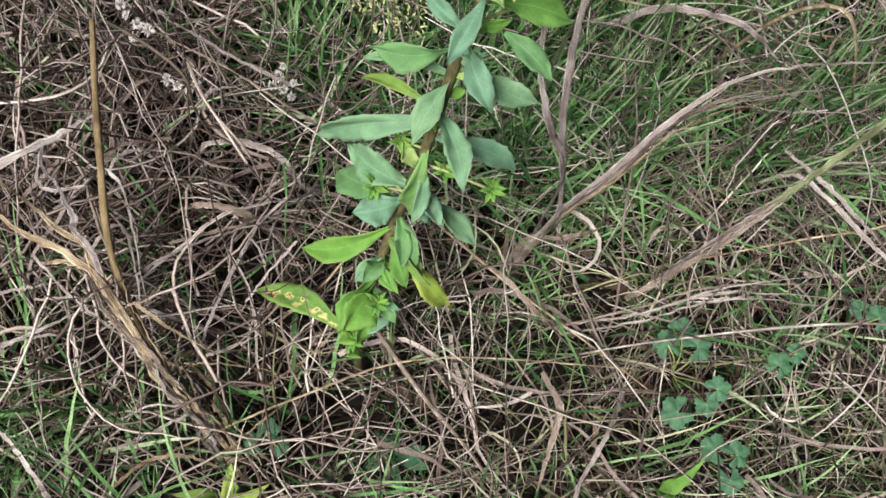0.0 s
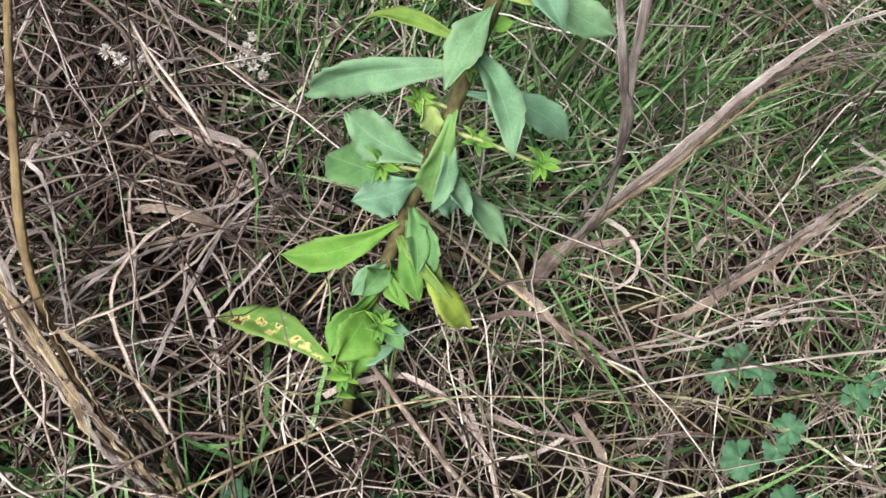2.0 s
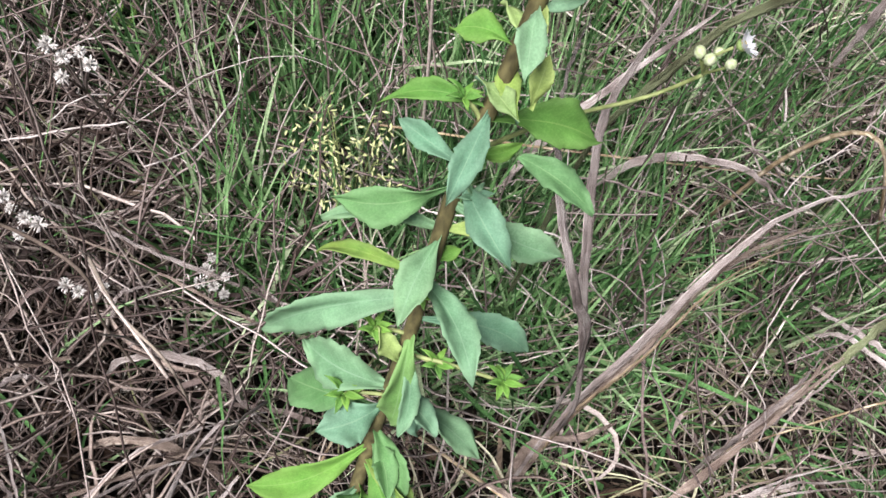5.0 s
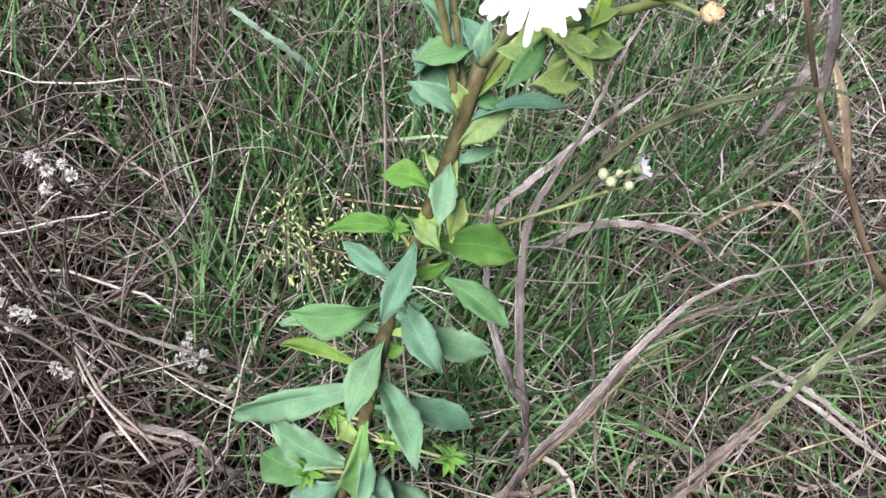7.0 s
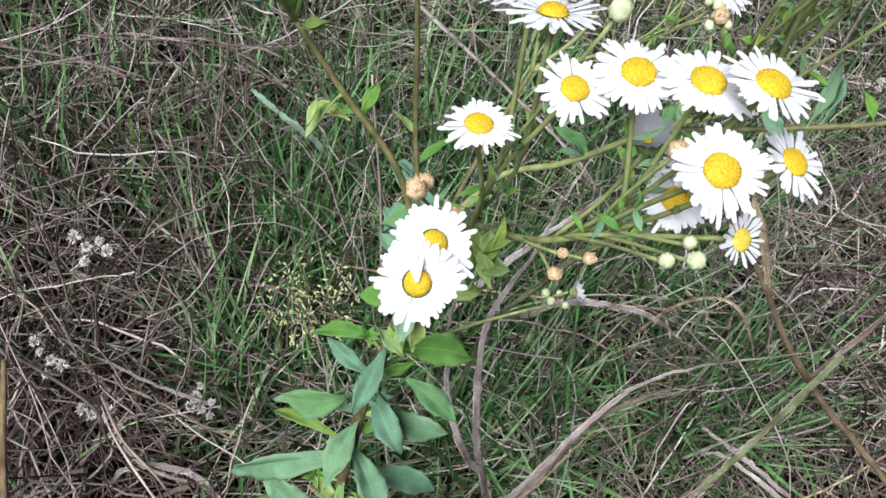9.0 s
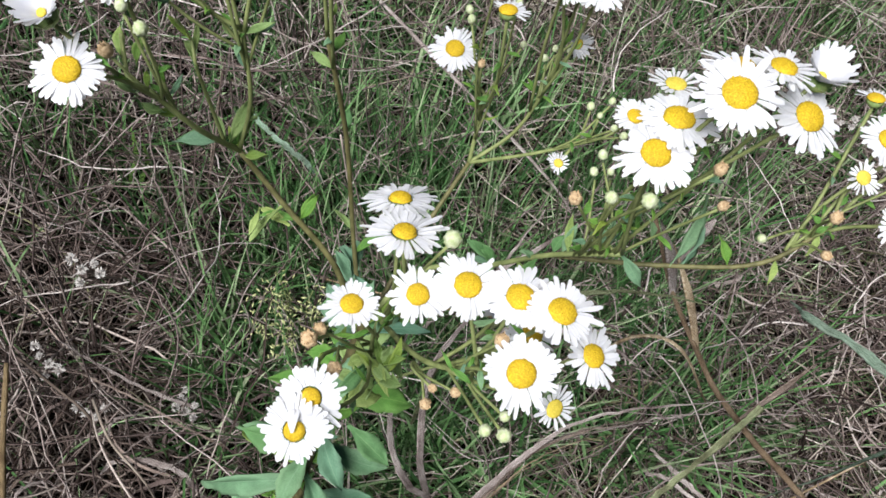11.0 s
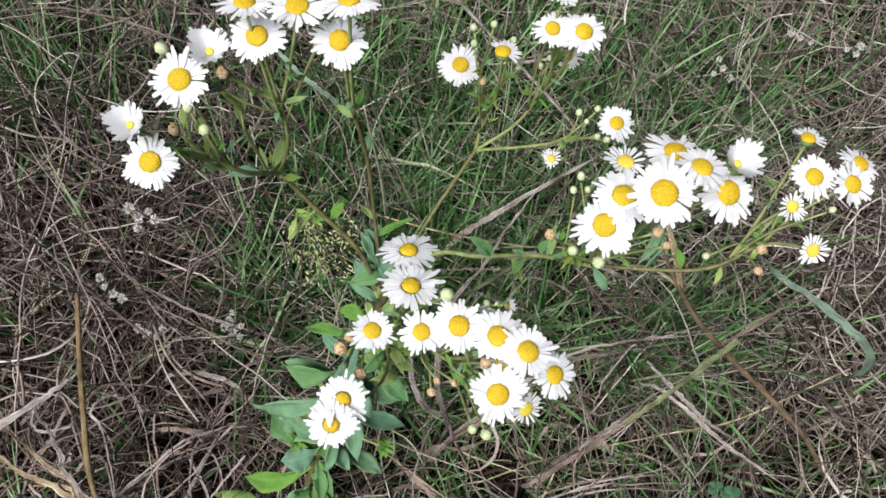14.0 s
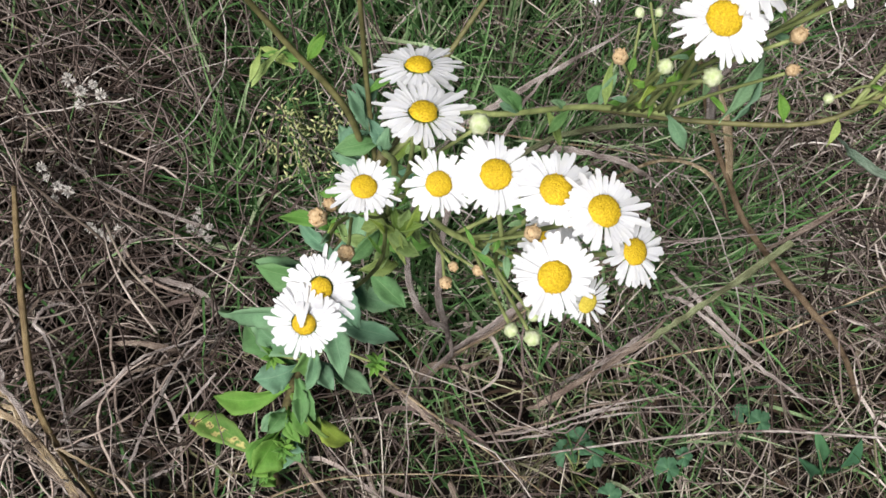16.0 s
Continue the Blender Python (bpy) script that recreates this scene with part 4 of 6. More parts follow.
rod("culm", [(0.50, 0.035, -0.035), (0.44, 0.077, 0.06), (0.384, 0.114, 0.12), (0.356, 0.132, 0.145), (0.327, 0.148, 0.18), (0.30, 0.162, 0.215), (0.278, 0.178, 0.25), (0.257, 0.204, 0.28), (0.234, 0.231, 0.33)],
    (0.0022, 0.0024, 0.0018, 0.0011), RUST, culm, n=26)
for a, c, wdt, mt in (((0.327, 0.148, 0.18), (0.345, 0.165, 0.255), 0.006, BLADE_BROWN), ((0.257, 0.204, 0.28), (0.225, 0.215, 0.36), 0.006, BLADE_GREY),
                      ((0.278, 0.178, 0.25), (0.250, 0.222, 0.31), 0.005, BLADE_TAN)):
    mid = [(a[k] + c[k]) / 2 + (0.006 if k == 2 else 0) for k in range(3)]
    line = smooth_line([a, mid, c], 12)
    v, f, uv = sweep(line, KEEL, 0.5 * wdt * np.interp(np.linspace(0, 1, 12), (0, 0.5, 1), (0.7, 1, 0.15)), (0, -1, 0.4), 0.5)
    part("blade", mesh_of("blade", v, f, [mt], uvs=uv), culm)

blade([(0.12, 0.175, 0.06), (0.128, 0.181, 0.22), (0.150, 0.189, 0.26), (0.174, 0.199, 0.28), (0.206, 0.199, 0.30), (0.234, 0.194, 0.31), (0.27, 0.19, 0.30)],
      0.0042, BLADE_GREEN, "long green grass blade bending to one side", "green_grass_shoot", 0.4)
blade([(0.398, 0.106, -0.030), (0.393, 0.116, 0.210), (0.373, 0.126, 0.300), (0.337, 0.153, 0.325), (0.313, 0.172, 0.325), (0.309, 0.188, 0.310)], 0.0062, BLADE_BLUE, "pale green blade arching above the straw", "green_grass_shoot", 0.5, taper=(0.5, 0.8, 1, 1, 0.9, 0.2))

# the bundle of thick straw on the near side
r = np.random.default_rng(23)


def bundle_stem(points, width, mat):
    """A thick jointed straw with its split sheath."""
    line = [tuple(np.array(p) + r.normal(0, 0.0012, 3)) for p in smooth_line(points, 2 * len(points))]
    blade(line, width, mat, "thick knotty tan straw in a leaning bundle", "straw_stem", r.uniform(-1.5, 1.5), group="straw bundle", n=48, taper=(0.9, 1.1, 0.95, 1.15, 0.9, 1.05, 0.8, 0.6))


bundle_stem([(-0.081, -0.079, -0.001), (-0.094, -0.051, 0.029), (-0.111, -0.019, 0.063), (-0.126, 0.008, 0.091), (-0.144, 0.045, 0.116), (-0.157, 0.068, 0.130), (-0.174, 0.084, 0.130), (-0.197, 0.103, 0.124), (-0.234, 0.129, 0.120)], 0.0036, BLADE_TAN)
bundle_stem([(-0.086, -0.074, 0.003), (-0.101, -0.042, 0.038), (-0.117, -0.013, 0.069), (-0.129, 0.010, 0.092), (-0.141, 0.032, 0.107), (-0.153, 0.055, 0.122), (-0.167, 0.069, 0.130), (-0.187, 0.080, 0.130), (-0.231, 0.104, 0.124)], 0.0044, BLADE_TAN)
bundle_stem([(-0.095, -0.070, 0.008), (-0.108, -0.036, 0.045), (-0.123, -0.006, 0.077), (-0.136, 0.015, 0.096), (-0.150, 0.034, 0.108), (-0.157, 0.049, 0.118), (-0.165, 0.071, 0.130)], 0.0036, BLADE_BROWN)
bundle_stem([(-0.122, -0.017, 0.065), (-0.129, 0.012, 0.093), (-0.141, 0.036, 0.109), (-0.153, 0.065, 0.128), (-0.165, 0.088, 0.129), (-0.177, 0.109, 0.122), (-0.190, 0.135, 0.120)], 0.0036, BLADE_PALE)
bundle_stem([(-0.078, -0.070, 0.008), (-0.090, -0.040, 0.040), (-0.094, -0.017, 0.065), (-0.101, 0.004, 0.088)], 0.003, BLADE_TAN)
bundle_stem([(-0.113, -0.025, 0.057), (-0.120, -0.017, 0.065), (-0.123, -0.000, 0.082), (-0.126, 0.008, 0.091)], 0.0034, BLADE_PALE)
bundle_stem([(-0.085, -0.057, 0.021), (-0.096, -0.034, 0.048), (-0.111, -0.017, 0.065), (-0.121, 0.001, 0.084), (-0.130, 0.029, 0.105), (-0.138, 0.052, 0.120)], 0.0026, BLADE_TAN)
bundle_stem([(-0.095, -0.057, 0.021), (-0.107, -0.026, 0.056), (-0.119, -0.006, 0.077), (-0.136, 0.012, 0.093), (-0.154, 0.029, 0.105), (-0.168, 0.046, 0.116), (-0.185, 0.062, 0.126)], 0.0026, BLADE_GREY)
for k in range(26):
    q = r.uniform(0, 0.75)
    pts = smooth_line([(-0.085, -0.074, 0.0), (-0.098, -0.044, 0.036), (-0.114, -0.015, 0.068), (-0.128, 0.010, 0.094), (-0.150, 0.052, 0.123)], 50)
    a = pts[int(q * 49)] + r.normal(0, 0.004, 3)
    c = pts[min(49, int(q * 49) + 12)] + r.normal(0, 0.007, 3)
    blade([tuple(a), tuple((a + c) / 2 + r.normal(0, 0.003, 3)), tuple(c)], r.uniform(0.0014, 0.0034), (BLADE_TAN, BLADE_GREY, BLADE_BROWN, BLADE_PALE)[k % 4],
          "torn dry sheath clinging to the straw bundle", "torn_sheath", r.uniform(-2, 2), group="torn sheaths", n=18)
stalk([(-0.123, -0.004, 0.060), (-0.136, 0.030, 0.090), (-0.143, 0.059, 0.115), (-0.146, 0.085, 0.128), (-0.148, 0.118, 0.135), (-0.151, 0.152, 0.138), (-0.154, 0.187, 0.138), (-0.157, 0.212, 0.135)], 0.0022, OLIVE, "stiff olive brown grass stem standing up", "straw_stem", 30, taper=(0.9, 1.1, 1, 1.1, 1, 0.9, 0.8))
blade([(-0.152, 0.155, 0.13), (-0.172, 0.135, 0.145), (-0.207, 0.109, 0.155), (-0.27, 0.07, 0.11), (-0.32, 0.04, 0.03)][::-1], 0.0062, BLADE_PALE, "bleached dead blade lying over the stalks", twist=0.5)


def fallen_straw(points, width, mat):
    blade(points, width, mat, "dry straw bent over the tangled heap", "bent_straw", r.uniform(-2, 2), group="bent straws", n=26, taper=(0.8, 1, 1, 0.9, 0.6))


fallen_straw([(-0.255, 0.016, 0.047), (-0.211, 0.023, 0.064), (-0.191, 0.022, 0.069), (-0.171, 0.006, 0.061), (-0.152, -0.015, 0.039)], 0.0024, BLADE_GREY)
fallen_straw([(-0.246, 0.013, 0.058), (-0.206, 0.025, 0.075), (-0.161, 0.040, 0.101)], 0.0032, BLADE_PALE)
fallen_straw([(-0.202, 0.045, 0.088), (-0.176, 0.045, 0.094), (-0.148, 0.042, 0.097)], 0.002, BLADE_PALE)
fallen_straw([(-0.233, 0.049, 0.082), (-0.202, 0.053, 0.089), (-0.178, 0.057, 0.094)], 0.0022, BLADE_GREY)
fallen_straw([(-0.212, -0.017, 0.033), (-0.183, -0.008, 0.057), (-0.160, 0.002, 0.071)], 0.0017, BLADE_TAN)
fallen_straw([(-0.172, -0.081, 0.019), (-0.142, -0.061, 0.045), (-0.116, -0.056, 0.053), (-0.096, -0.066, 0.035)], 0.0028, BLADE_TAN)
fallen_straw([(-0.164, -0.052, 0.031), (-0.137, -0.041, 0.049), (-0.110, -0.029, 0.062)], 0.0032, BLADE_PALE)
fallen_straw([(-0.243, -0.033, 0.043), (-0.222, -0.051, 0.055), (-0.205, -0.078, 0.049), (-0.203, -0.091, 0.034)], 0.003, BLADE_PALE)
fallen_straw([(-0.132, 0.040, 0.116), (-0.113, 0.025, 0.102), (-0.094, 0.012, 0.078), (-0.073, 0.001, 0.055), (-0.041, -0.010, 0.034)], 0.0026, BLADE_TAN)
fallen_straw([(-0.068, 0.086, 0.078), (-0.083, 0.055, 0.082), (-0.096, 0.026, 0.079), (-0.105, 0.003, 0.069)], 0.0025, BLADE_PALE)
fallen_straw([(-0.112, 0.004, 0.070), (-0.087, 0.003, 0.057), (-0.062, -0.001, 0.049), (-0.037, -0.011, 0.034)], 0.0016, BLADE_TAN)
fallen_straw([(-0.131, 0.057, 0.116), (-0.100, 0.080, 0.092), (-0.055, 0.097, 0.078), (-0.044, 0.106, 0.067)], 0.0022, BLADE_PALE)
fallen_straw([(-0.154, 0.124, 0.104), (-0.145, 0.132, 0.113), (-0.133, 0.136, 0.113), (-0.126, 0.134, 0.103)], 0.0026, BLADE_PALE)
fallen_straw([(-0.151, 0.123, 0.114), (-0.142, 0.112, 0.114), (-0.134, 0.087, 0.115), (-0.128, 0.059, 0.116), (-0.125, 0.032, 0.105), (-0.127, 0.010, 0.083)], 0.0028, BLADE_PALE)
fallen_straw([(-0.191, 0.134, 0.117), (-0.193, 0.117, 0.116), (-0.186, 0.110, 0.115), (-0.168, 0.112, 0.114), (-0.162, 0.117, 0.114)], 0.002, BLADE_PALE)
fallen_straw([(-0.198, 0.071, 0.102), (-0.175, 0.047, 0.104), (-0.159, 0.033, 0.101), (-0.146, 0.020, 0.085)], 0.002, BLADE_GREY)
fallen_straw([(-0.100, 0.009, 0.059), (-0.083, 0.014, 0.061), (-0.064, 0.022, 0.063)], 0.0024, BLADE_PALE)
fallen_straw([(-0.201, -0.054, 0.023), (-0.168, -0.016, 0.047), (-0.146, 0.013, 0.074), (-0.133, 0.022, 0.095)], 0.0018, BLADE_GREY)
fallen_straw([(-0.073, -0.018, 0.026), (-0.045, 0.001, 0.033), (-0.029, 0.012, 0.037), (-0.006, 0.036, 0.033)], 0.0018, BLADE_TAN)
fallen_straw([(-0.092, -0.057, 0.026), (-0.064, -0.034, 0.037), (-0.038, -0.015, 0.025)], 0.0022, BLADE_TAN)
fallen_straw([(-0.012, 0.182, 0.053), (-0.059, 0.195, 0.088), (-0.104, 0.216, 0.103), (-0.140, 0.239, 0.105)], 0.0024, BLADE_GREY)
fallen_straw([(0.003, 0.152, 0.043), (-0.037, 0.169, 0.083), (-0.083, 0.195, 0.099), (-0.124, 0.214, 0.109)], 0.0018, BLADE_BROWN)
fallen_straw([(-0.120, 0.081, 0.084), (-0.077, 0.093, 0.080), (-0.048, 0.104, 0.077)], 0.0026, BLADE_BROWN)
fallen_straw([(-0.092, 0.154, 0.083), (-0.071, 0.170, 0.080), (-0.027, 0.182, 0.068)], 0.0013, BLADE_GREY)
fallen_straw([(-0.172, 0.079, 0.075), (-0.157, 0.088, 0.095), (-0.146, 0.090, 0.100), (-0.143, 0.076, 0.086), (-0.141, 0.038, 0.066)], 0.0028, BLADE_PALE)
fallen_straw([(-0.141, 0.057, 0.077), (-0.111, 0.078, 0.088), (-0.086, 0.097, 0.091), (-0.056, 0.107, 0.084), (-0.024, 0.117, 0.063)], 0.002, BLADE_PALE)
fallen_straw([(-0.045, 0.112, 0.078), (-0.064, 0.091, 0.083), (-0.079, 0.064, 0.077), (-0.096, 0.040, 0.069), (-0.108, 0.024, 0.061)], 0.0021, BLADE_PALE)
fallen_straw([(-0.040, 0.085, 0.064), (-0.064, 0.057, 0.064), (-0.081, 0.037, 0.046)], 0.0019, BLADE_PALE)
fallen_straw([(-0.190, 0.102, 0.095), (-0.179, 0.109, 0.095), (-0.170, 0.119, 0.095), (-0.164, 0.137, 0.094)], 0.0024, BLADE_GREY)
fallen_straw([(-0.154, 0.056, 0.087), (-0.166, 0.063, 0.086), (-0.186, 0.070, 0.084), (-0.203, 0.069, 0.081)], 0.0032, BLADE_TAN)
fallen_straw([(-0.095, 0.165, 0.103), (-0.092, 0.177, 0.102), (-0.072, 0.183, 0.099)], 0.0022, BLADE_GREY)
fallen_straw([(-0.165, 0.048, 0.066), (-0.133, 0.038, 0.066), (-0.098, 0.025, 0.059), (-0.066, 0.020, 0.053)], 0.0022, BLADE_PALE)
fallen_straw([(0.033, 0.164, 0.023), (-0.008, 0.175, 0.063), (-0.040, 0.200, 0.077), (-0.072, 0.218, 0.082)], 0.0016, BLADE_GREY)
fallen_straw([(-0.121, 0.152, 0.083), (-0.149, 0.144, 0.094), (-0.162, 0.133, 0.089), (-0.171, 0.113, 0.075)], 0.0026, BLADE_BROWN)
stalk([(-0.094, 0.175, 0.151), (-0.082, 0.153, 0.173), (-0.067, 0.130, 0.186), (-0.054, 0.110, 0.178)][::-1], 0.0008, BLEACHED, "bleached white twig hanging from a withered aster")
stalk([(0.084, 0.293, -0.012), (0.080, 0.294, 0.148), (0.071, 0.295, 0.300)], 0.0011, BLEACHED, "thin bleached stalk standing in the grass")
stalk([(-0.052, 0.393, 0.012), (-0.028, 0.389, 0.122), (-0.009, 0.386, 0.224)], 0.0009, BLADE_BROWN, "thin dark stalk standing in the grass")
stalk([(0.097, 0.312, -0.014), (0.092, 0.313, 0.074), (0.080, 0.315, 0.153)], 0.0009, BLEACHED, "thin bleached stalk standing in the grass")
stalk([(-0.188, 0.254, 0.039), (-0.159, 0.250, 0.109), (-0.136, 0.246, 0.171)], 0.0008, BLEACHED, "thin bleached stalk standing in the grass")
blade([(-0.009, 0.433, 0.095), (0.015, 0.406, 0.097), (0.038, 0.392, 0.080), (0.058, 0.385, 0.037)], 0.0048, BLADE_BLUE, "broad green grass blade standing out of the straw", "green_grass_shoot", 0.4)
blade([(-0.116, 0.401, 0.025), (-0.105, 0.413, 0.055), (-0.100, 0.417, 0.095)], 0.0052, BLADE_FRESH, "broad green grass blade standing out of the straw", "green_grass_shoot", 0.4)
blade([(-0.107, 0.402, 0.025), (-0.098, 0.413, 0.045), (-0.096, 0.415, 0.075)], 0.0046, BLADE_FRESH, "broad green grass blade standing out of the straw", "green_grass_shoot", 0.4)
blade([(-0.136, 0.374, 0.037), (-0.146, 0.387, 0.046), (-0.156, 0.395, 0.057)], 0.0042, BLADE_FRESH, "broad green grass blade standing out of the straw", "green_grass_shoot", 0.4)

# arched and lying blades round about


def lying_blade(points, width, mat):
    blade(points, width, mat, "curved dead grass blade lying in the straw", twist=0.7, group="dead blades")


lying_blade([(0.185, 0.262, 0.0), (0.194, 0.249, 0.05), (0.219, 0.241, 0.09), (0.271, 0.226, 0.09), (0.323, 0.21, 0.04)], 0.0055, BLADE_GREY)
lying_blade([(0.13, 0.255, 0.03), (0.15, 0.268, 0.06), (0.193, 0.285, 0.10), (0.267, 0.316, 0.14)], 0.0055, BLADE_GREY)
lying_blade([(0.14, 0.028, 0.02), (0.192, 0.032, 0.05), (0.257, 0.046, 0.06), (0.375, 0.041, 0.03)], 0.0018, BLADE_GREY)
lying_blade([(0.13, 0.024, 0.02), (0.190, 0.036, 0.052), (0.255, 0.051, 0.062), (0.385, 0.052, 0.035)], 0.0015, BLADE_BROWN)
lying_blade([(0.15, 0.022, 0.02), (0.196, 0.028, 0.048), (0.262, 0.042, 0.056), (0.365, 0.034, 0.03)], 0.0016, BLADE_GREY)
lying_blade([(0.16, 0.030, 0.025), (0.200, 0.034, 0.053), (0.25, 0.048, 0.066), (0.34, 0.060, 0.05)], 0.0012, BLADE_PALE)
lying_blade([(0.13, -0.006, 0.03), (0.138, -0.03, 0.05), (0.131, -0.055, 0.05), (0.124, -0.09, 0.02)], 0.0048, BLADE_BROWN)
lying_blade([(0.195, 0.047, 0.02), (0.209, 0.054, 0.04), (0.269, 0.089, 0.06), (0.31, 0.12, 0.06)], 0.0045, BLADE_BROWN)
lying_blade([(0.225, 0.065, 0.01), (0.24, 0.075, 0.04), (0.265, 0.092, 0.07), (0.30, 0.115, 0.06)], 0.004, BLADE_GREY)
lying_blade([(0.30, 0.13, 0.06), (0.317, 0.121, 0.07), (0.375, 0.073, 0.05), (0.441, 0.028, 0.03)], 0.0034, BLADE_GREY)
lying_blade([(0.31, 0.15, 0.05), (0.33, 0.118, 0.07), (0.36, 0.09, 0.06), (0.40, 0.075, 0.02)], 0.0036, BLADE_GREY)
lying_blade([(0.16, 0.02, 0.0), (0.125, 0.035, 0.05), (0.10, 0.06, 0.06), (0.08, 0.075, 0.03)], 0.004, BLADE_BROWN)
lying_blade([(-0.05, 0.09, 0.03), (-0.075, 0.105, 0.06), (-0.105, 0.11, 0.07), (-0.13, 0.105, 0.05)], 0.006, BLADE_BROWN)
lying_blade([(-0.03, 0.12, 0.03), (-0.06, 0.15, 0.06), (-0.10, 0.155, 0.06), (-0.12, 0.145, 0.03)], 0.005, BLADE_GREY)
lying_blade([(0.19, -0.02, 0.02), (0.17, -0.05, 0.045), (0.15, -0.085, 0.04), (0.14, -0.12, 0.02)], 0.005, BLADE_GREY)
lying_blade([(0.319, 0.273, 0.13), (0.325, 0.279, 0.17), (0.331, 0.286, 0.19), (0.34, 0.292, 0.17)], 0.005, BLADE_GREY)


def lying_stalk(points, radius, mat):
    stalk(points, radius, mat, "long dry stalk lying over the straw", group="long stalks")


lying_stalk([(0.06, 0.60, 0.08), (0.08, 0.571, 0.10), (0.167, 0.468, 0.09), (0.252, 0.388, 0.05), (0.28, 0.36, 0.02)], 0.0019, BLADE_GREY)
lying_stalk([(0.0, 0.045, 0.05), (0.041, -0.016, 0.05), (0.077, -0.06, 0.03), (0.11, -0.11, 0.02)], 0.0018, BLADE_BROWN)
lying_stalk([(0.02, 0.135, 0.05), (0.044, 0.11, 0.05), (0.105, 0.058, 0.04), (0.155, 0.021, 0.03), (0.205, -0.019, 0.03)], 0.0012, BLADE_TAN)
lying_stalk([(-0.172, 0.232, 0.10), (-0.125, 0.196, 0.14), (-0.099, 0.174, 0.14), (-0.099, 0.162, 0.11), (-0.087, 0.142, 0.06)], 0.0011, STRAW)
lying_stalk([(-0.1, 0.187, 0.13), (-0.086, 0.158, 0.13), (-0.065, 0.133, 0.12), (-0.059, 0.115, 0.08)], 0.0010, STRAW)
lying_stalk([(0.489, 0.135, 0.06), (0.387, 0.096, 0.05), (0.322, 0.086, 0.04), (0.22, 0.07, 0.02)], 0.0010, BLADE_TAN)
lying_stalk([(0.497, 0.01, 0.03), (0.359, 0.024, 0.05), (0.219, 0.015, 0.04), (0.12, 0.0, 0.02)], 0.0011, BLADE_GREY)
lying_stalk([(-0.054, 0.365, 0.0), (-0.034, 0.407, 0.10), (-0.022, 0.414, 0.15)], 0.0008, BLADE_BROWN)
lying_stalk([(0.28, 0.235, 0.0), (0.285, 0.223, 0.12), (0.30, 0.20, 0.17), (0.358, 0.182, 0.06)], 0.0016, BLADE_TAN)
lying_stalk([(-0.06, 0.03, 0.03), (-0.02, 0.06, 0.05), (0.02, 0.115, 0.05), (0.03, 0.13, 0.04)], 0.0010, BLADE_TAN)
lying_stalk([(-0.14, -0.06, 0.03), (-0.04, -0.02, 0.055), (0.05, 0.005, 0.05), (0.2, -0.005, 0.03)], 0.0009, BLADE_TAN)
lying_stalk([(0.05, 0.30, 0.05), (0.16, 0.262, 0.07), (0.30, 0.245, 0.05), (0.40, 0.235, 0.04)], 0.0009, BLADE_TAN)

# ---- withered asters with white seed heads ----
SEEDS = []
for k in range(3):
    r = np.random.default_rng(80 + k)
    vv, ff = [], []
    for q in range(80):
        a, e = r.uniform(0, 2 * math.pi), math.asin(r.uniform(-0.5, 1))
        d = np.array([math.cos(e) * math.cos(a), math.cos(e) * math.sin(a), math.sin(e)])
        s = np.cross(d, r.normal(0, 1, 3))
        s /= np.linalg.norm(s)
        ln, w = 0.0030 * r.uniform(0.6, 1.1), 0.00032 * r.uniform(0.6, 1.4)
        b = len(vv)
        for m, ww in ((0.1, 0.5), (0.65, 1.0), (1.0, 0.6)):
            c = d * ln * m + r.normal(0, 0.0002, 3) * m
            vv += [tuple(c - s * w * ww), tuple(c + s * w * ww)]
        ff += [(b, b + 2, b + 3, b + 1), (b + 2, b + 4, b + 5, b + 3)]
    SEEDS.append(mesh_of("seed_head", vv, ff, [DOWN]))


def seed_stalk(base, heads, label):
    ob = thing("withered_aster", base, label, "withered flower", "withered asters")
    heads = [tuple(np.array(h) + (0.002, -0.008, 0.024)) for h in heads]
    c = np.mean(np.array(heads), 0)
    fork = np.array(base) + (c - np.array(base)) * 0.75
    rod("stem", [base, (np.array(base) + fork) / 2 + (0.004, 0.003, 0.006), fork], (0.0012, 0.001, 0.0008), STALKS, ob, n=10, section=SIX)
    for k, h in enumerate(heads):
        rod("twig", [fork, (fork + np.array(h)) / 2 + (0, 0, 0.003), h], (0.0007, 0.0005), STALKS, ob, n=6, section=SIX)
        part("seed_head", SEEDS[k % 3], ob, basis=facing(h, (0.3 * math.sin(k * 2.1), -0.3, 1), k * 1.3, (1.3, 1.05, 1.5, 1.15)[k % 4]))


LABEL_SEED = "withered aster with small white downy seed heads"
seed_stalk((-0.03, 0.25, -0.005), [(-0.05, 0.195, 0.054), (-0.043, 0.199, 0.056), (-0.053, 0.204, 0.055), (-0.045, 0.191, 0.05), (-0.058, 0.199, 0.05), (-0.05, 0.21, 0.058)], LABEL_SEED)
seed_stalk((-0.11, 0.24, 0.02), [(-0.119, 0.195, 0.062), (-0.112, 0.192, 0.060), (-0.126, 0.200, 0.06), (-0.108, 0.199, 0.055)], LABEL_SEED)
seed_stalk((-0.14, 0.27, 0.02), [(-0.135, 0.222, 0.10), (-0.142, 0.228, 0.10), (-0.128, 0.218, 0.10), (-0.137, 0.213, 0.10), (-0.146, 0.235, 0.10)], LABEL_SEED)
seed_stalk((-0.11, 0.30, 0.02), [(-0.096, 0.263, 0.175), (-0.09, 0.268, 0.172), (-0.103, 0.270, 0.175), (-0.098, 0.256, 0.17), (-0.086, 0.262, 0.17)], LABEL_SEED)
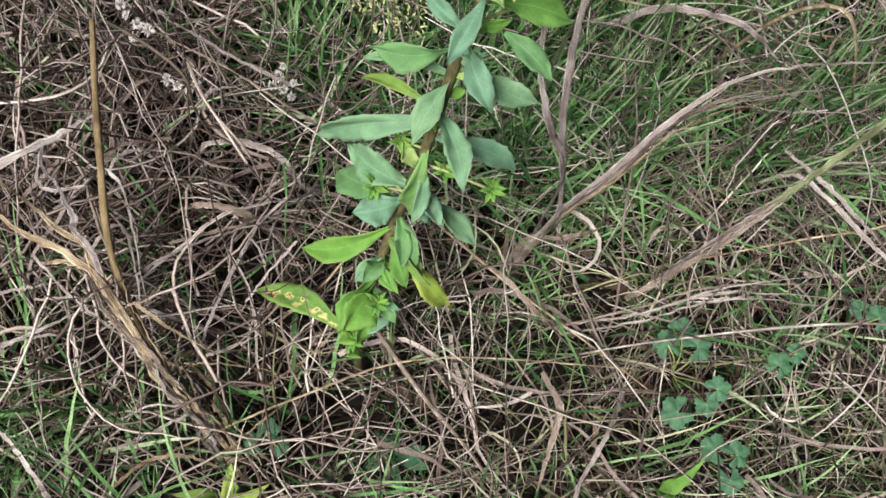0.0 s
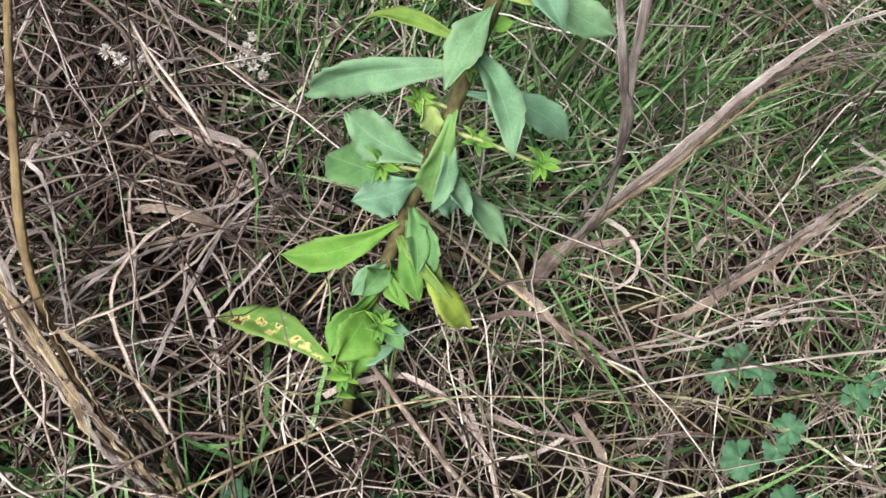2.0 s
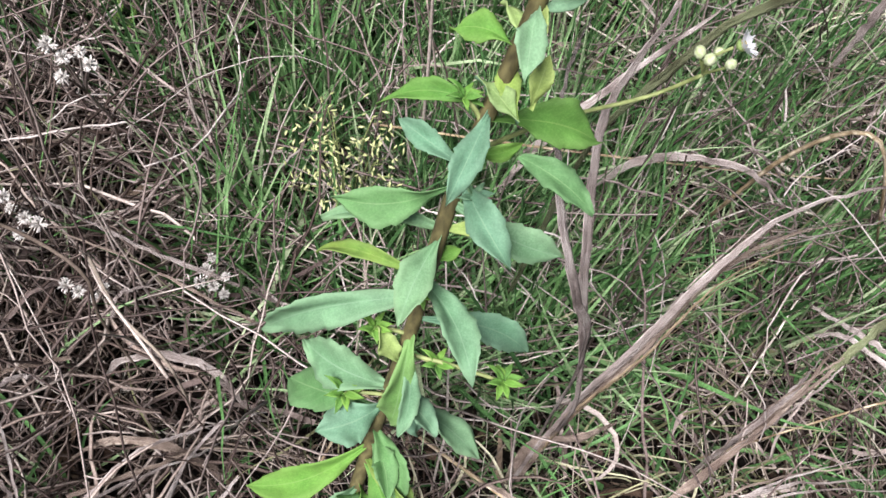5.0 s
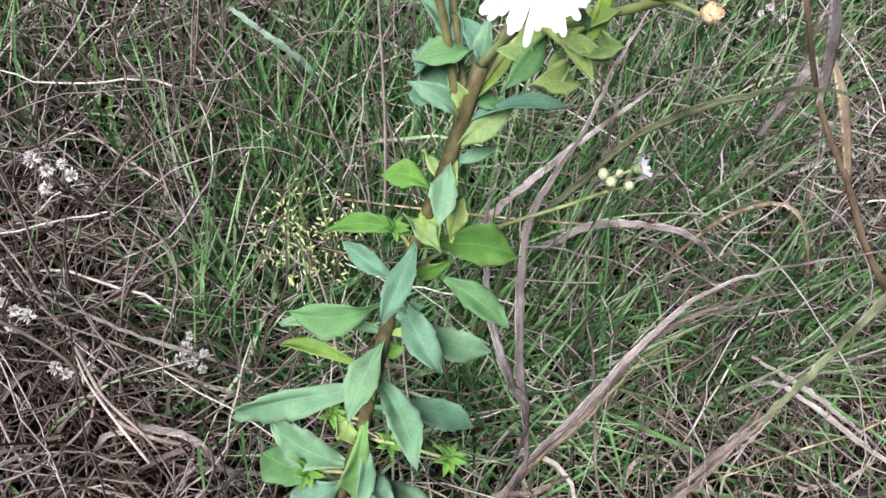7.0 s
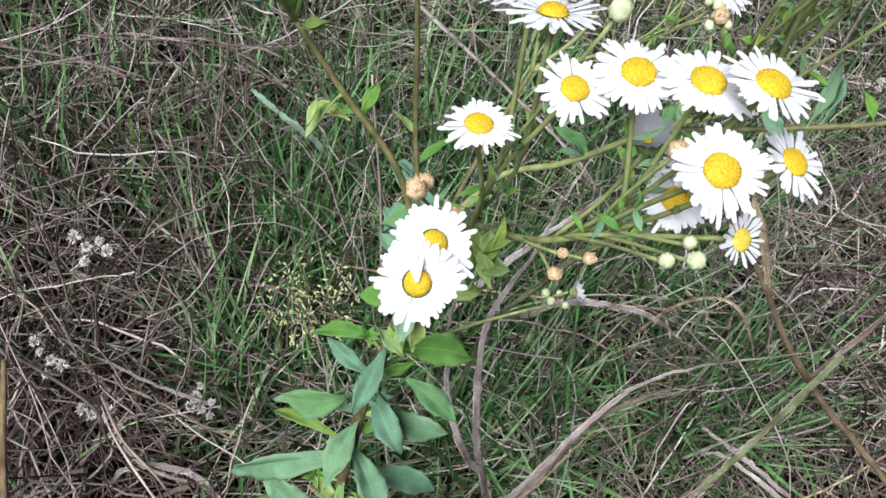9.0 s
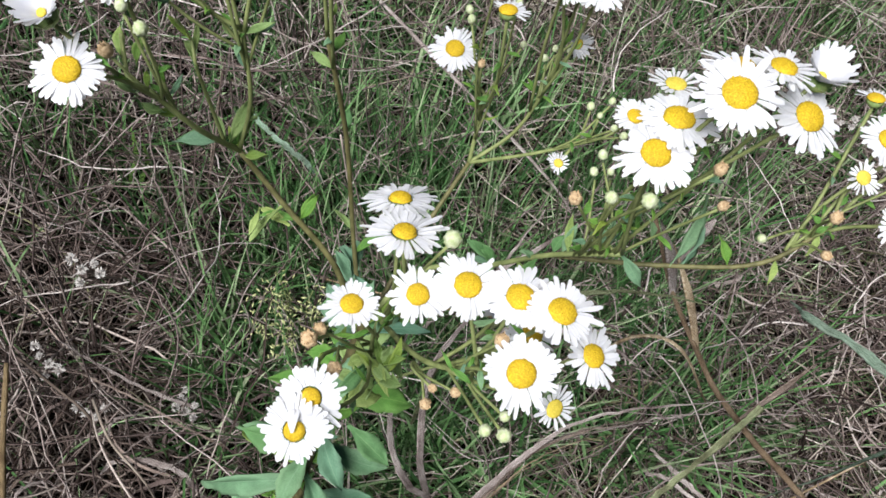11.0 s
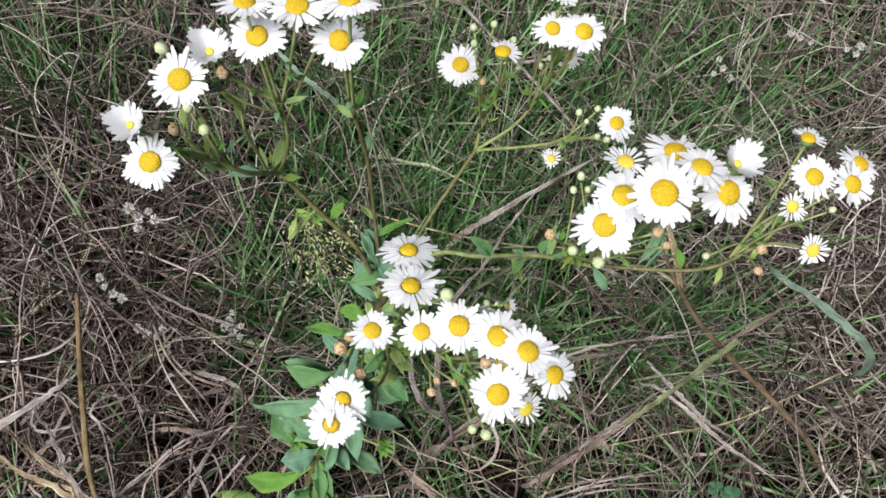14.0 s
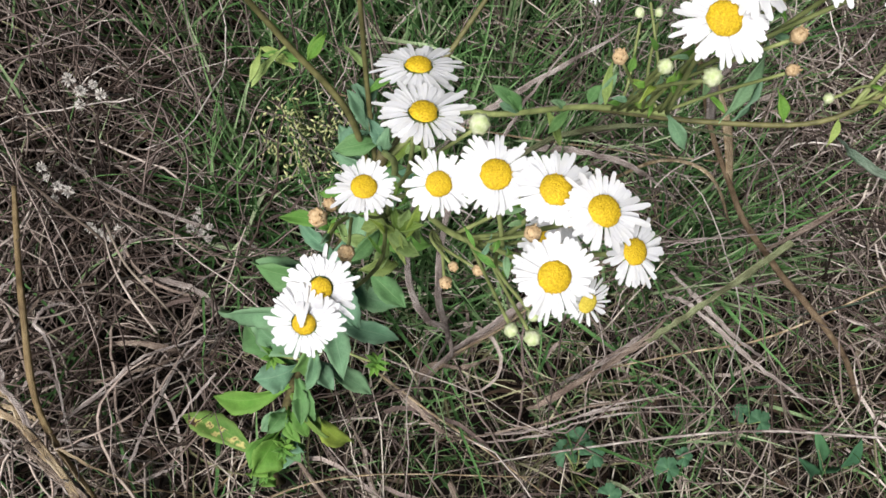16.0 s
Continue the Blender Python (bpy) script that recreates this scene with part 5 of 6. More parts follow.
seed_stalk((0.55, 0.48, -0.03), [(0.544, 0.447, 0.03), (0.535, 0.452, 0.03), (0.55, 0.455, 0.03)], LABEL_SEED)
seed_stalk((0.40, 0.46, -0.02), [(0.405, 0.43, 0.04), (0.395, 0.425, 0.04), (0.41, 0.42, 0.04), (0.40, 0.437, 0.045)], LABEL_SEED)
seed_stalk((0.50, 0.50, -0.03), [(0.49, 0.465, 0.03), (0.50, 0.46, 0.03), (0.482, 0.47, 0.03)], LABEL_SEED)

# ---- low herbs ----


def lobed_leaf(name, centre, radius, turn, tilt, mat):
    """A round leaf cut into five toothed lobes."""
    verts, uvs = [(0, 0, 0)], [(0.5, 0.5)]
    na, nr = 61, 4
    for i in range(na):
        a = math.radians(-155 + 310 * i / (na - 1))
        lobe = 0.70 + 0.30 * abs(math.cos(2.5 * a)) ** 0.5 + 0.05 * math.sin(a * 17)
        for k in range(1, nr + 1):
            d = radius * lobe * k / nr
            verts.append((d * math.cos(a), d * math.sin(a), 0.06 * radius * (k / nr) * math.cos(5 * a) + 0.08 * radius * (k / nr) * math.sin(2 * a + turn) - 0.18 * radius * (k / nr) ** 2))
            uvs.append((0.5 + 0.5 * k / nr * math.cos(a), 0.5 + 0.5 * k / nr * math.sin(a)))
    tri, quad = [], []
    for i in range(na - 1):
        p, q = 1 + i * nr, 1 + (i + 1) * nr
        tri.append((0, p, q))
        quad += [(p + k, p + k + 1, q + k + 1, q + k) for k in range(nr - 1)]
    me = bpy.data.meshes.new(name)
    m = Matrix.Translation(centre) @ Matrix.Rotation(turn, 4, "Z") @ Matrix.Rotation(tilt, 4, "Y")
    top = [m @ Vector(v) for v in verts]
    low = [v - Vector((0, 0, 0.0004)) for v in top]
    n = len(verts)
    faces = quad + tri + [tuple(reversed([k + n for k in f])) for f in quad + tri]
    me.from_pydata([tuple(v) for v in top + low], [], faces)
    me.materials.append(mat)
    layer = me.uv_layers.new(name="UVMap")
    for lp in me.loops:
        layer.data[lp.index].uv = uvs[lp.vertex_index % n]
    me.polygons.foreach_set("use_smooth", [True] * len(faces))
    return me


def cranesbill(base, leaves, label):
    ob = thing("cranesbill", base, label, "herb", "low herbs")
    for k, (c, rad, turn) in enumerate(leaves):
        c = np.array(c, float)
        part("leaf", lobed_leaf("leaf", tuple(c), rad, turn, 0.15 * math.sin(k * 2.3), HERB_ROUND), ob)
        rod("leaf_stalk", [base, (np.array(base) + c) / 2 + (0, 0, 0.012), c], (0.0007, 0.0006), STEM_GREEN, ob, n=8, section=SIX)


LABEL_HERB = "low cranesbill with lobed dark green leaves among straw"
cranesbill((0.238, -0.01, -0.02), [((0.222, 0.012, 0.03), 0.011, 1.8), ((0.243, 0.010, 0.034), 0.011, 0.4), ((0.252, -0.020, 0.042), 0.0095, 0.2), ((0.244, -0.031, 0.04), 0.009, -1.2),
                                   ((0.226, -0.036, 0.03), 0.0125, 3.5), ((0.233, 0.022, 0.028), 0.010, 1.2)], LABEL_HERB)
cranesbill((0.262, -0.075, -0.02), [((0.252, -0.062, 0.03), 0.011, 2.5), ((0.266, -0.066, 0.034), 0.010, 0.3), ((0.261, -0.084, 0.03), 0.010, -1.5)], LABEL_HERB)
cranesbill((0.308, 0.0, -0.02), [((0.303, -0.004, 0.03), 0.010, 0.9), ((0.318, 0.004, 0.026), 0.008, 0.0)], LABEL_HERB)
cranesbill((-0.065, -0.05, 0.0), [((-0.064, -0.042, 0.026), 0.0085, 1.2), ((-0.074, -0.052, 0.022), 0.008, 3.0), ((-0.056, -0.054, 0.022), 0.0075, -0.4)], LABEL_HERB)
cranesbill((0.375, 0.025, -0.02), [((0.382, 0.029, 0.028), 0.010, 0.6), ((0.37, 0.036, 0.024), 0.008, 2.0)], LABEL_HERB)


def herb(base, tips, width, mat, label):
    ob = thing("young_herb", base, label, "herb", "low herbs")
    for k, tp in enumerate(tips):
        part("leaf", leaf_mesh("leaf", base, tp, width * (1 + 0.15 * math.sin(k * 2.7)), [mat, mat], teeth=3, sag=0.1, seed=200 + k), ob)


herb((0.022, -0.062, 0.0), [(0.028, -0.040, 0.03), (0.045, -0.058, 0.028), (0.012, -0.045, 0.03), (0.005, -0.07, 0.025), (0.03, -0.085, 0.025), (0.05, -0.072, 0.02)], 0.012, HERB,
     "young green herb with pointed leaves in the straw")
herb((-0.09, -0.095, 0.0), [(-0.06, -0.078, 0.045), (-0.085, -0.066, 0.04), (-0.125, -0.083, 0.04), (-0.10, -0.11, 0.04)], 0.013, LEAF_YELLOW, "yellowing broad leaves at the ground")
herb((0.212, -0.09, 0.02), [(0.230, -0.066, 0.07), (0.205, -0.112, 0.05)], 0.015, LEAF_FRESH, "bright green leaf standing in the straw")
herb((0.45, -0.02, -0.03), [(0.41, 0.0, 0.03), (0.43, 0.018, 0.03), (0.465, 0.01, 0.03)], 0.014, HERB, "young green herb with pointed leaves in the straw")

# a yellowish panicle of fine meadow grass behind the plant
pan = thing("grass_panicle", (0.03, 0.27, 0.0), "yellowish open panicle of fine meadow grass", "grass")
r = np.random.default_rng(91)
vv, ff = [], []
for k in range(70):
    a, d = r.uniform(0, 2 * math.pi), 0.031 * math.sqrt(r.random())
    e = np.array([0.028 + d * math.cos(a), 0.250 + d * math.sin(a), 0.094 + r.uniform(-0.03, 0.025)])
    s = np.array([0.03 + 0.3 * (e[0] - 0.03), 0.262 + 0.3 * (e[1] - 0.26), 0.03])
    if k < 16:
        rod("ray", [s - (0, 0, 0.025), (s + e) / 2 + (0, 0, 0.012), e], (0.0005, 0.0003), STEM_GREEN, pan, n=6, section=SIX)
    for q in range(3):
        c = e + r.normal(0, 0.005, 3) * (1, 1, 0.5)
        ax = r.normal(0, 1, 3)
        ax /= np.linalg.norm(ax)
        sd = np.cross(ax, (0.3, 0.2, 1))
        sd /= np.linalg.norm(sd)
        up = np.cross(sd, ax)
        b = len(vv)
        for m, w in ((-1, 0.15), (0, 1), (1, 0.15)):
            for g in (0, 1, 2):
                an = 2.094 * g
                vv.append(tuple(c + ax * 0.0022 * m + (sd * math.cos(an) + up * math.sin(an)) * 0.0009 * w))
        ff += [(b + 3 * i + g, b + 3 * i + (g + 1) % 3, b + 3 * i + 3 + (g + 1) % 3, b + 3 * i + 3 + g) for i in range(2) for g in range(3)]
SPIKE = plain_material("yellow_spikelets", (0.36, 0.40, 0.15), (0.60, 0.60, 0.31), 500)
tagged(part("panicle", mesh_of("panicle", vv, ff, [SPIKE]), pan), kind="stuff")

# ---- the flowering plant ----
plant = thing("fleabane_plant", (0, 0, 0), "tall fleabane with toothed green leaves and white daisies", "flowering plant")
AXIS = np.array([(-0.002, -0.004, -0.02), (0.0, 0.004, 0.04), (0.004, 0.022, 0.09), (0.014, 0.05, 0.13), (0.027, 0.078, 0.17), (0.044, 0.108, 0.223), (0.057, 0.134, 0.284),
                 (0.073, 0.153, 0.34), (0.083, 0.166, 0.385)])


def on_stem(z):
    return tuple(np.interp(z, AXIS[:, 2], AXIS[:, k]) for k in range(3))


rod("stem", AXIS, (0.0031, 0.0031, 0.0030, 0.0028, 0.0024), STEM, plant, n=40)

# height on the stem, tip, width, upper side, normal, teeth, where it is widest
UP = (0, -0.15, 1)


def stem_leaf(k, zb, tip, wdt, mt, nrm, teeth):
    b = on_stem(zb)
    label = {LEAF_OLD: "yellow and brown spotted old leaf", LEAF_YELLOW: "yellowing leaf"}.get(mt, "")
    under = LEAF_UNDER if mt in (LEAF, LEAF_UNDER) else mt
    part("leaf", leaf_mesh("leaf", b, tip, wdt, [mt, under], nrm, teeth, sag=0.05 + 0.05 * ((k * 7) % 3), seed=k), plant, label)


stem_leaf(0, 0.266, (0.035, 0.096, 0.264), 0.0145, LEAF, (-0.25, -0.3, 1), 3)
stem_leaf(1, 0.245, (0.060, 0.078, 0.251), 0.0165, LEAF, (0.2, -0.3, 1), 4)
stem_leaf(2, 0.228, (0.092, 0.098, 0.205), 0.0150, LEAF, (0.1, -0.4, 1), 4)
stem_leaf(3, 0.290, (0.069, 0.102, 0.294), 0.0140, LEAF, (0.3, -0.2, 1), 3)
stem_leaf(4, 0.280, (0.094, 0.115, 0.266), 0.0145, LEAF, (0.1, -0.5, 1), 4)
stem_leaf(5, 0.288, (0.017, 0.138, 0.279), 0.0145, LEAF_MID, (0, -0.7, 1), 3)
stem_leaf(6, 0.269, (0.013, 0.141, 0.259), 0.0105, LEAF, (0, -0.2, 1), 3)
stem_leaf(7, 0.247, (0.008, 0.148, 0.215), 0.0085, LEAF_YELLOW, (0, -0.1, 1), 3)
stem_leaf(8, 0.240, (-0.014, 0.120, 0.200), 0.0185, LEAF, (-0.1, -0.4, 1), 5)
stem_leaf(9, 0.196, (0.001, 0.118, 0.189), 0.0230, LEAF, (0.3, -0.5, 1), 4)
stem_leaf(10, 0.185, (-0.006, 0.115, 0.140), 0.0215, LEAF_MID, (0.3, -0.4, 1), 3)
stem_leaf(11, 0.222, (0.034, 0.078, 0.188), 0.0185, LEAF_MID, (0.0, -0.8, 1), 3)
stem_leaf(12, 0.168, (-0.029, 0.070, 0.132), 0.0175, LEAF_FRESH, (-0.1, -0.3, 1), 3)
stem_leaf(13, 0.176, (0.037, 0.050, 0.167), 0.0175, LEAF_MID, (0.1, -0.2, 1), 3)
stem_leaf(14, 0.166, (0.061, 0.033, 0.113), 0.0140, LEAF_YELLOW, (0.1, -0.3, 1), 5)
stem_leaf(15, 0.192, (0.074, 0.067, 0.152), 0.0150, LEAF, (0.5, -0.3, 1), 4)
stem_leaf(16, 0.192, (0.046, 0.080, 0.159), 0.0150, LEAF, (0.2, -0.6, 1), 3)
stem_leaf(17, 0.070, (-0.072, 0.054, 0.038), 0.0220, LEAF_OLD, (0.0, -0.25, 1), 4)
stem_leaf(36, 0.312, (0.106, 0.142, 0.296), 0.0170, LEAF_FRESH, (0.1, -0.6, 1), 3)
stem_leaf(40, 0.367, (0.065, 0.179, 0.377), 0.0098, LEAF, (0.0, -0.5, 1), 3)
stem_leaf(41, 0.365, (0.062, 0.168, 0.377), 0.0077, LEAF_UNDER, (0.3, -0.4, 1), 3)
stem_leaf(42, 0.366, (0.074, 0.166, 0.380), 0.0064, LEAF_PALE, (-0.3, -0.1, 1), 3)
stem_leaf(43, 0.336, (0.054, 0.162, 0.333), 0.0105, LEAF_FRESH, (0.0, -0.2, 1), 3)
stem_leaf(44, 0.337, (0.070, 0.167, 0.339), 0.0052, LEAF_PALE, (0.3, -0.4, 1), 0)
stem_leaf(45, 0.350, (0.069, 0.134, 0.349), 0.0105, LEAF_UNDER, (-0.3, -0.5, 1), 3)
stem_leaf(46, 0.348, (0.093, 0.161, 0.347), 0.0056, LEAF_UNDER, (0.0, -0.3, 1), 0)
stem_leaf(47, 0.316, (0.033, 0.156, 0.305), 0.0084, LEAF_FRESH, (0.3, -0.1, 1), 3)
stem_leaf(48, 0.294, (0.040, 0.157, 0.295), 0.0097, LEAF, (-0.3, -0.2, 1), 3)
stem_leaf(49, 0.316, (0.049, 0.116, 0.312), 0.0110, LEAF, (0.0, -0.4, 1), 3)
stem_leaf(50, 0.353, (0.096, 0.162, 0.367), 0.0080, LEAF_PALE, (0.3, -0.5, 1), 3)
stem_leaf(51, 0.369, (0.095, 0.170, 0.388), 0.0049, LEAF_YELLOW, (-0.3, -0.3, 1), 0)
stem_leaf(52, 0.364, (0.109, 0.159, 0.373), 0.0071, LEAF, (0.0, -0.1, 1), 3)
stem_leaf(53, 0.382, (0.077, 0.177, 0.395), 0.0077, LEAF, (0.2, -0.2, 1), 3)
stem_leaf(54, 0.382, (0.085, 0.173, 0.399), 0.0065, LEAF_UNDER, (-0.3, -0.5, 1), 3)
stem_leaf(55, 0.299, (0.079, 0.142, 0.299), 0.0072, LEAF_FRESH, (0.0, -0.5, 1), 0)
stem_leaf(56, 0.269, (0.071, 0.125, 0.264), 0.0072, LEAF_PALE, (0.2, -0.2, 1), 0)
stem_leaf(57, 0.254, (0.062, 0.126, 0.254), 0.0063, LEAF_FRESH, (-0.3, -0.1, 1), 0)
stem_leaf(58, 0.148, (0.003, 0.047, 0.150), 0.0135, LEAF, (0.0, -0.3, 1), 3)
stem_leaf(59, 0.129, (-0.007, 0.018, 0.133), 0.0231, LEAF_FRESH, (0.2, -0.5, 1), 3)
stem_leaf(60, 0.122, (0.029, 0.032, 0.137), 0.0116, LEAF, (-0.3, -0.4, 1), 3)
stem_leaf(61, 0.096, (0.022, 0.028, 0.113), 0.0117, LEAF, (0.0, -0.2, 1), 3)
stem_leaf(62, 0.149, (0.025, 0.041, 0.154), 0.0101, LEAF_FRESH, (0.2, -0.1, 1), 3)
stem_leaf(63, 0.090, (-0.010, 0.015, 0.099), 0.0119, LEAF_FRESH, (-0.3, -0.3, 1), 3)
stem_leaf(64, 0.076, (-0.006, 0.006, 0.089), 0.0121, LEAF_FRESH, (0.0, -0.5, 1), 3)
stem_leaf(65, 0.161, (0.042, 0.042, 0.161), 0.0083, LEAF_YELLOW, (0.2, -0.4, 1), 0)
stem_leaf(66, 0.161, (0.032, 0.042, 0.156), 0.0129, LEAF_FRESH, (-0.3, -0.2, 1), 3)
stem_leaf(67, 0.188, (0.004, 0.080, 0.187), 0.0205, LEAF, (0.0, -0.1, 1), 3)
stem_leaf(68, 0.207, (0.028, 0.117, 0.204), 0.0062, LEAF_FRESH, (0.2, -0.4, 1), 0)
stem_leaf(69, 0.131, (0.018, 0.060, 0.140), 0.0100, LEAF, (-0.3, -0.5, 1), 3)
stem_leaf(70, 0.215, (0.036, 0.072, 0.198), 0.0102, LEAF, (0.1, -0.4, 1), 3)
stem_leaf(71, 0.146, (0.008, 0.046, 0.157), 0.0143, LEAF_MID, (0.0, -0.1, 1), 3)
stem_leaf(72, 0.137, (-0.007, 0.023, 0.130), 0.0224, LEAF_FRESH, (0.3, -0.5, 1), 4)
stem_leaf(73, 0.126, (0.027, 0.024, 0.130), 0.0140, LEAF_MID, (-0.2, -0.2, 1), 3)
stem_leaf(74, 0.146, (0.028, 0.039, 0.156), 0.0099, LEAF_FRESH, (-0.2, -0.4, 1), 0)
stem_leaf(75, 0.108, (0.003, 0.012, 0.105), 0.0188, LEAF_FRESH, (0.3, -0.4, 1), 3)
stem_leaf(76, 0.170, (0.031, 0.051, 0.176), 0.0127, LEAF_MID, (-0.0, -0.2, 1), 3)
stem_leaf(77, 0.162, (0.045, 0.042, 0.167), 0.0081, LEAF_YELLOW, (-0.3, -0.5, 1), 0)
stem_leaf(78, 0.195, (0.052, 0.072, 0.195), 0.0144, LEAF_UNDER, (0.2, -0.2, 1), 3)
stem_leaf(79, 0.208, (0.031, 0.109, 0.226), 0.0102, LEAF_PALE, (0.1, -0.5, 1), 3)
stem_leaf(80, 0.122, (0.029, 0.033, 0.130), 0.0117, LEAF_FRESH, (-0.3, -0.2, 1), 3)


def bud_sprig(at, tip, mat=LEAF_FRESH, n=7, size=0.010):
    """A tuft of young leaves in a leaf's axil."""
    rod("side_shoot", [at, tuple((np.array(at) + tip) / 2 + (0, 0, 0.002)), tip], (0.0009, 0.0008), STEM_GREEN, plant, n=6, section=SIX)
    for k in range(n):
        a = k * 2.4
        e = np.array(tip) + size * np.array([math.cos(a), math.sin(a), 0.55 + 0.4 * math.sin(k * 1.7)]) * (0.7 + 0.3 * math.sin(k * 3.1))
        part("young_leaf", leaf_mesh("young_leaf", tip, tuple(e), size * 0.32, [mat, mat], (-math.cos(a) * 0.6, -math.sin(a) * 0.6, 1), 0, 0.1, wide_at=0.5, seed=300 + k), plant)


bud_sprig(on_stem(0.192), (0.017, 0.093, 0.192), n=8, size=0.012)
bud_sprig(on_stem(0.212), (0.077, 0.086, 0.214), n=8, size=0.011)
bud_sprig(on_stem(0.212), (0.053, 0.096, 0.211), n=6, size=0.010)
bud_sprig(on_stem(0.115), (0.016, 0.035, 0.135), n=9, size=0.012)
bud_sprig(on_stem(0.075), (-0.001, 0.016, 0.093), n=9, size=0.012)
bud_sprig(on_stem(0.22), (0.030, 0.110, 0.220), n=6, size=0.010)
bud_sprig(on_stem(0.238), (0.047, 0.115, 0.238), n=6, size=0.009)
bud_sprig(on_stem(0.29), (0.062, 0.128, 0.290), LEAF, n=5, size=0.009)
bud_sprig(on_stem(0.31), (0.058, 0.148, 0.318), n=6, size=0.008)


def branch(points, r0, r1, mat=STEM_GREEN, n=22):
    rod("branch", points, (r0, r1), mat, plant, n=n)


def twig_leaf(at, tip, wdt=0.004, mat=LEAF_FRESH, nrm=UP):
    part("leaf", leaf_mesh("leaf", at, tip, wdt, [mat, LEAF_UNDER], nrm, 2 if wdt > 0.006 else 0, 0.12, 0.08, wide_at=0.56 if wdt > 0.006 else 0.5, seed=int(1e4 * abs(tip[0]))), plant)


TOP = on_stem(0.385)
# the far-left branch
DN = (0.038, 0.200, 0.460)
branch([on_stem(0.362), (0.070, 0.176, 0.405), (0.052, 0.190, 0.435), DN], 0.0014, 0.0010, STEM_OLIVE)
DL = (0.021, 0.187, 0.520)
branch([DN, (0.030, 0.189, 0.495), DL], 0.0010, 0.0009)
DU = (0.046, 0.207, 0.520)
branch([DN, (0.045, 0.202, 0.49), DU], 0.0008, 0.0007)
branch([(0.035, 0.196, 0.472), (0.033, 0.199, 0.494), (0.032, 0.200, 0.512), (0.031, 0.206, 0.517), (0.027, 0.210, 0.521)], 0.0007, 0.0004)
branch([(0.021, 0.187, 0.520), (0.016, 0.190, 0.521), (0.015, 0.194, 0.523), (0.015, 0.199, 0.529)], 0.0008, 0.0006)
DF = (0.070, 0.209, 0.515)
branch([on_stem(0.37), (0.077, 0.190, 0.40), (0.075, 0.205, 0.46), DF], 0.0011, 0.0008, STEM_OLIVE)
# the back branch
EN = (0.130, 0.235, 0.382)
branch([on_stem(0.345), (0.100, 0.196, 0.362), EN], 0.0012, 0.0010, STEM_OLIVE)
EU = (0.133, 0.248, 0.420)
branch([EN, (0.133, 0.246, 0.40), EU], 0.0010, 0.0008)
ER = (0.160, 0.250, 0.425)
branch([EN, (0.150, 0.244, 0.395), ER], 0.0009, 0.0008)
EC = (0.178, 0.228, 0.415)
branch([EN, (0.156, 0.231, 0.398), EC], 0.0009, 0.0007)
# the middle branches
BN = (0.082, 0.128, 0.450)
branch([TOP, (0.086, 0.152, 0.42), BN], 0.0014, 0.0011)
BR = (0.112, 0.112, 0.488)
branch([(0.086, 0.148, 0.425), (0.098, 0.124, 0.46), BR], 0.0011, 0.0009)
# the right branch
CN = (0.163, 0.152, 0.478)
branch([on_stem(0.375), (0.104, 0.176, 0.40), (0.125, 0.170, 0.42), (0.146, 0.163, 0.45), CN], 0.0013, 0.0009)
CR = (0.235, 0.160, 0.480)
branch([(0.146, 0.163, 0.45), (0.180, 0.154, 0.462), (0.213, 0.151, 0.470), CR], 0.0009, 0.0008, STEM_OLIVE)

# small leaves along the branches and under the flower heads
twig_leaf((0.087, 0.122, 0.450), (0.089, 0.131, 0.453), 0.0061, LEAF_PALE, (-0.20, 0.00, 1))
twig_leaf((0.087, 0.122, 0.450), (0.092, 0.131, 0.460), 0.0041, LEAF_YELLOW, (0.08, -0.48, 1))
twig_leaf((0.086, 0.122, 0.449), (0.077, 0.131, 0.456), 0.0061, LEAF_PALE, (-0.38, -0.09, 1))
twig_leaf((0.086, 0.123, 0.450), (0.083, 0.134, 0.454), 0.0036, LEAF_YELLOW, (-0.37, -0.31, 1))
twig_leaf((0.087, 0.121, 0.449), (0.091, 0.116, 0.459), 0.0065, LEAF_PALE, (0.09, -0.30, 1))
twig_leaf((0.072, 0.136, 0.322), (0.061, 0.150, 0.327), 0.0084, LEAF_PALE, (-0.22, -0.10, 1))
twig_leaf((0.072, 0.137, 0.322), (0.070, 0.155, 0.329), 0.0084, LEAF_YELLOW, (-0.48, -0.47, 1))
twig_leaf((0.075, 0.137, 0.327), (0.080, 0.147, 0.339), 0.0077, LEAF_PALE, (0.00, -0.00, 1))
twig_leaf((0.078, 0.122, 0.449), (0.069, 0.123, 0.451), 0.0045, LEAF_PALE, (-0.05, -0.48, 1))
twig_leaf((0.085, 0.124, 0.450), (0.093, 0.125, 0.458), 0.0041, LEAF_YELLOW, (-0.50, -0.08, 1))
twig_leaf((0.085, 0.115, 0.449), (0.074, 0.112, 0.455), 0.0069, LEAF_PALE, (-0.16, -0.32, 1))
twig_leaf((0.073, 0.130, 0.313), (0.092, 0.110, 0.314), 0.0128, LEAF_MID, (0.07, -0.29, 1))
twig_leaf((0.085, 0.172, 0.384), (0.063, 0.166, 0.391), 0.0098, LEAF_MID, (-0.42, -0.11, 1))
twig_leaf((0.083, 0.121, 0.449), (0.079, 0.111, 0.453), 0.0049, LEAF_PALE, (-0.33, -0.46, 1))
twig_leaf((0.090, 0.158, 0.415), (0.096, 0.159, 0.418), 0.0047, LEAF_PALE, (0.10, -0.00, 1))
twig_leaf((0.035, 0.195, 0.475), (0.019, 0.194, 0.478), 0.0052, LEAF_UNDER, (-0.10, 0.00, 1))
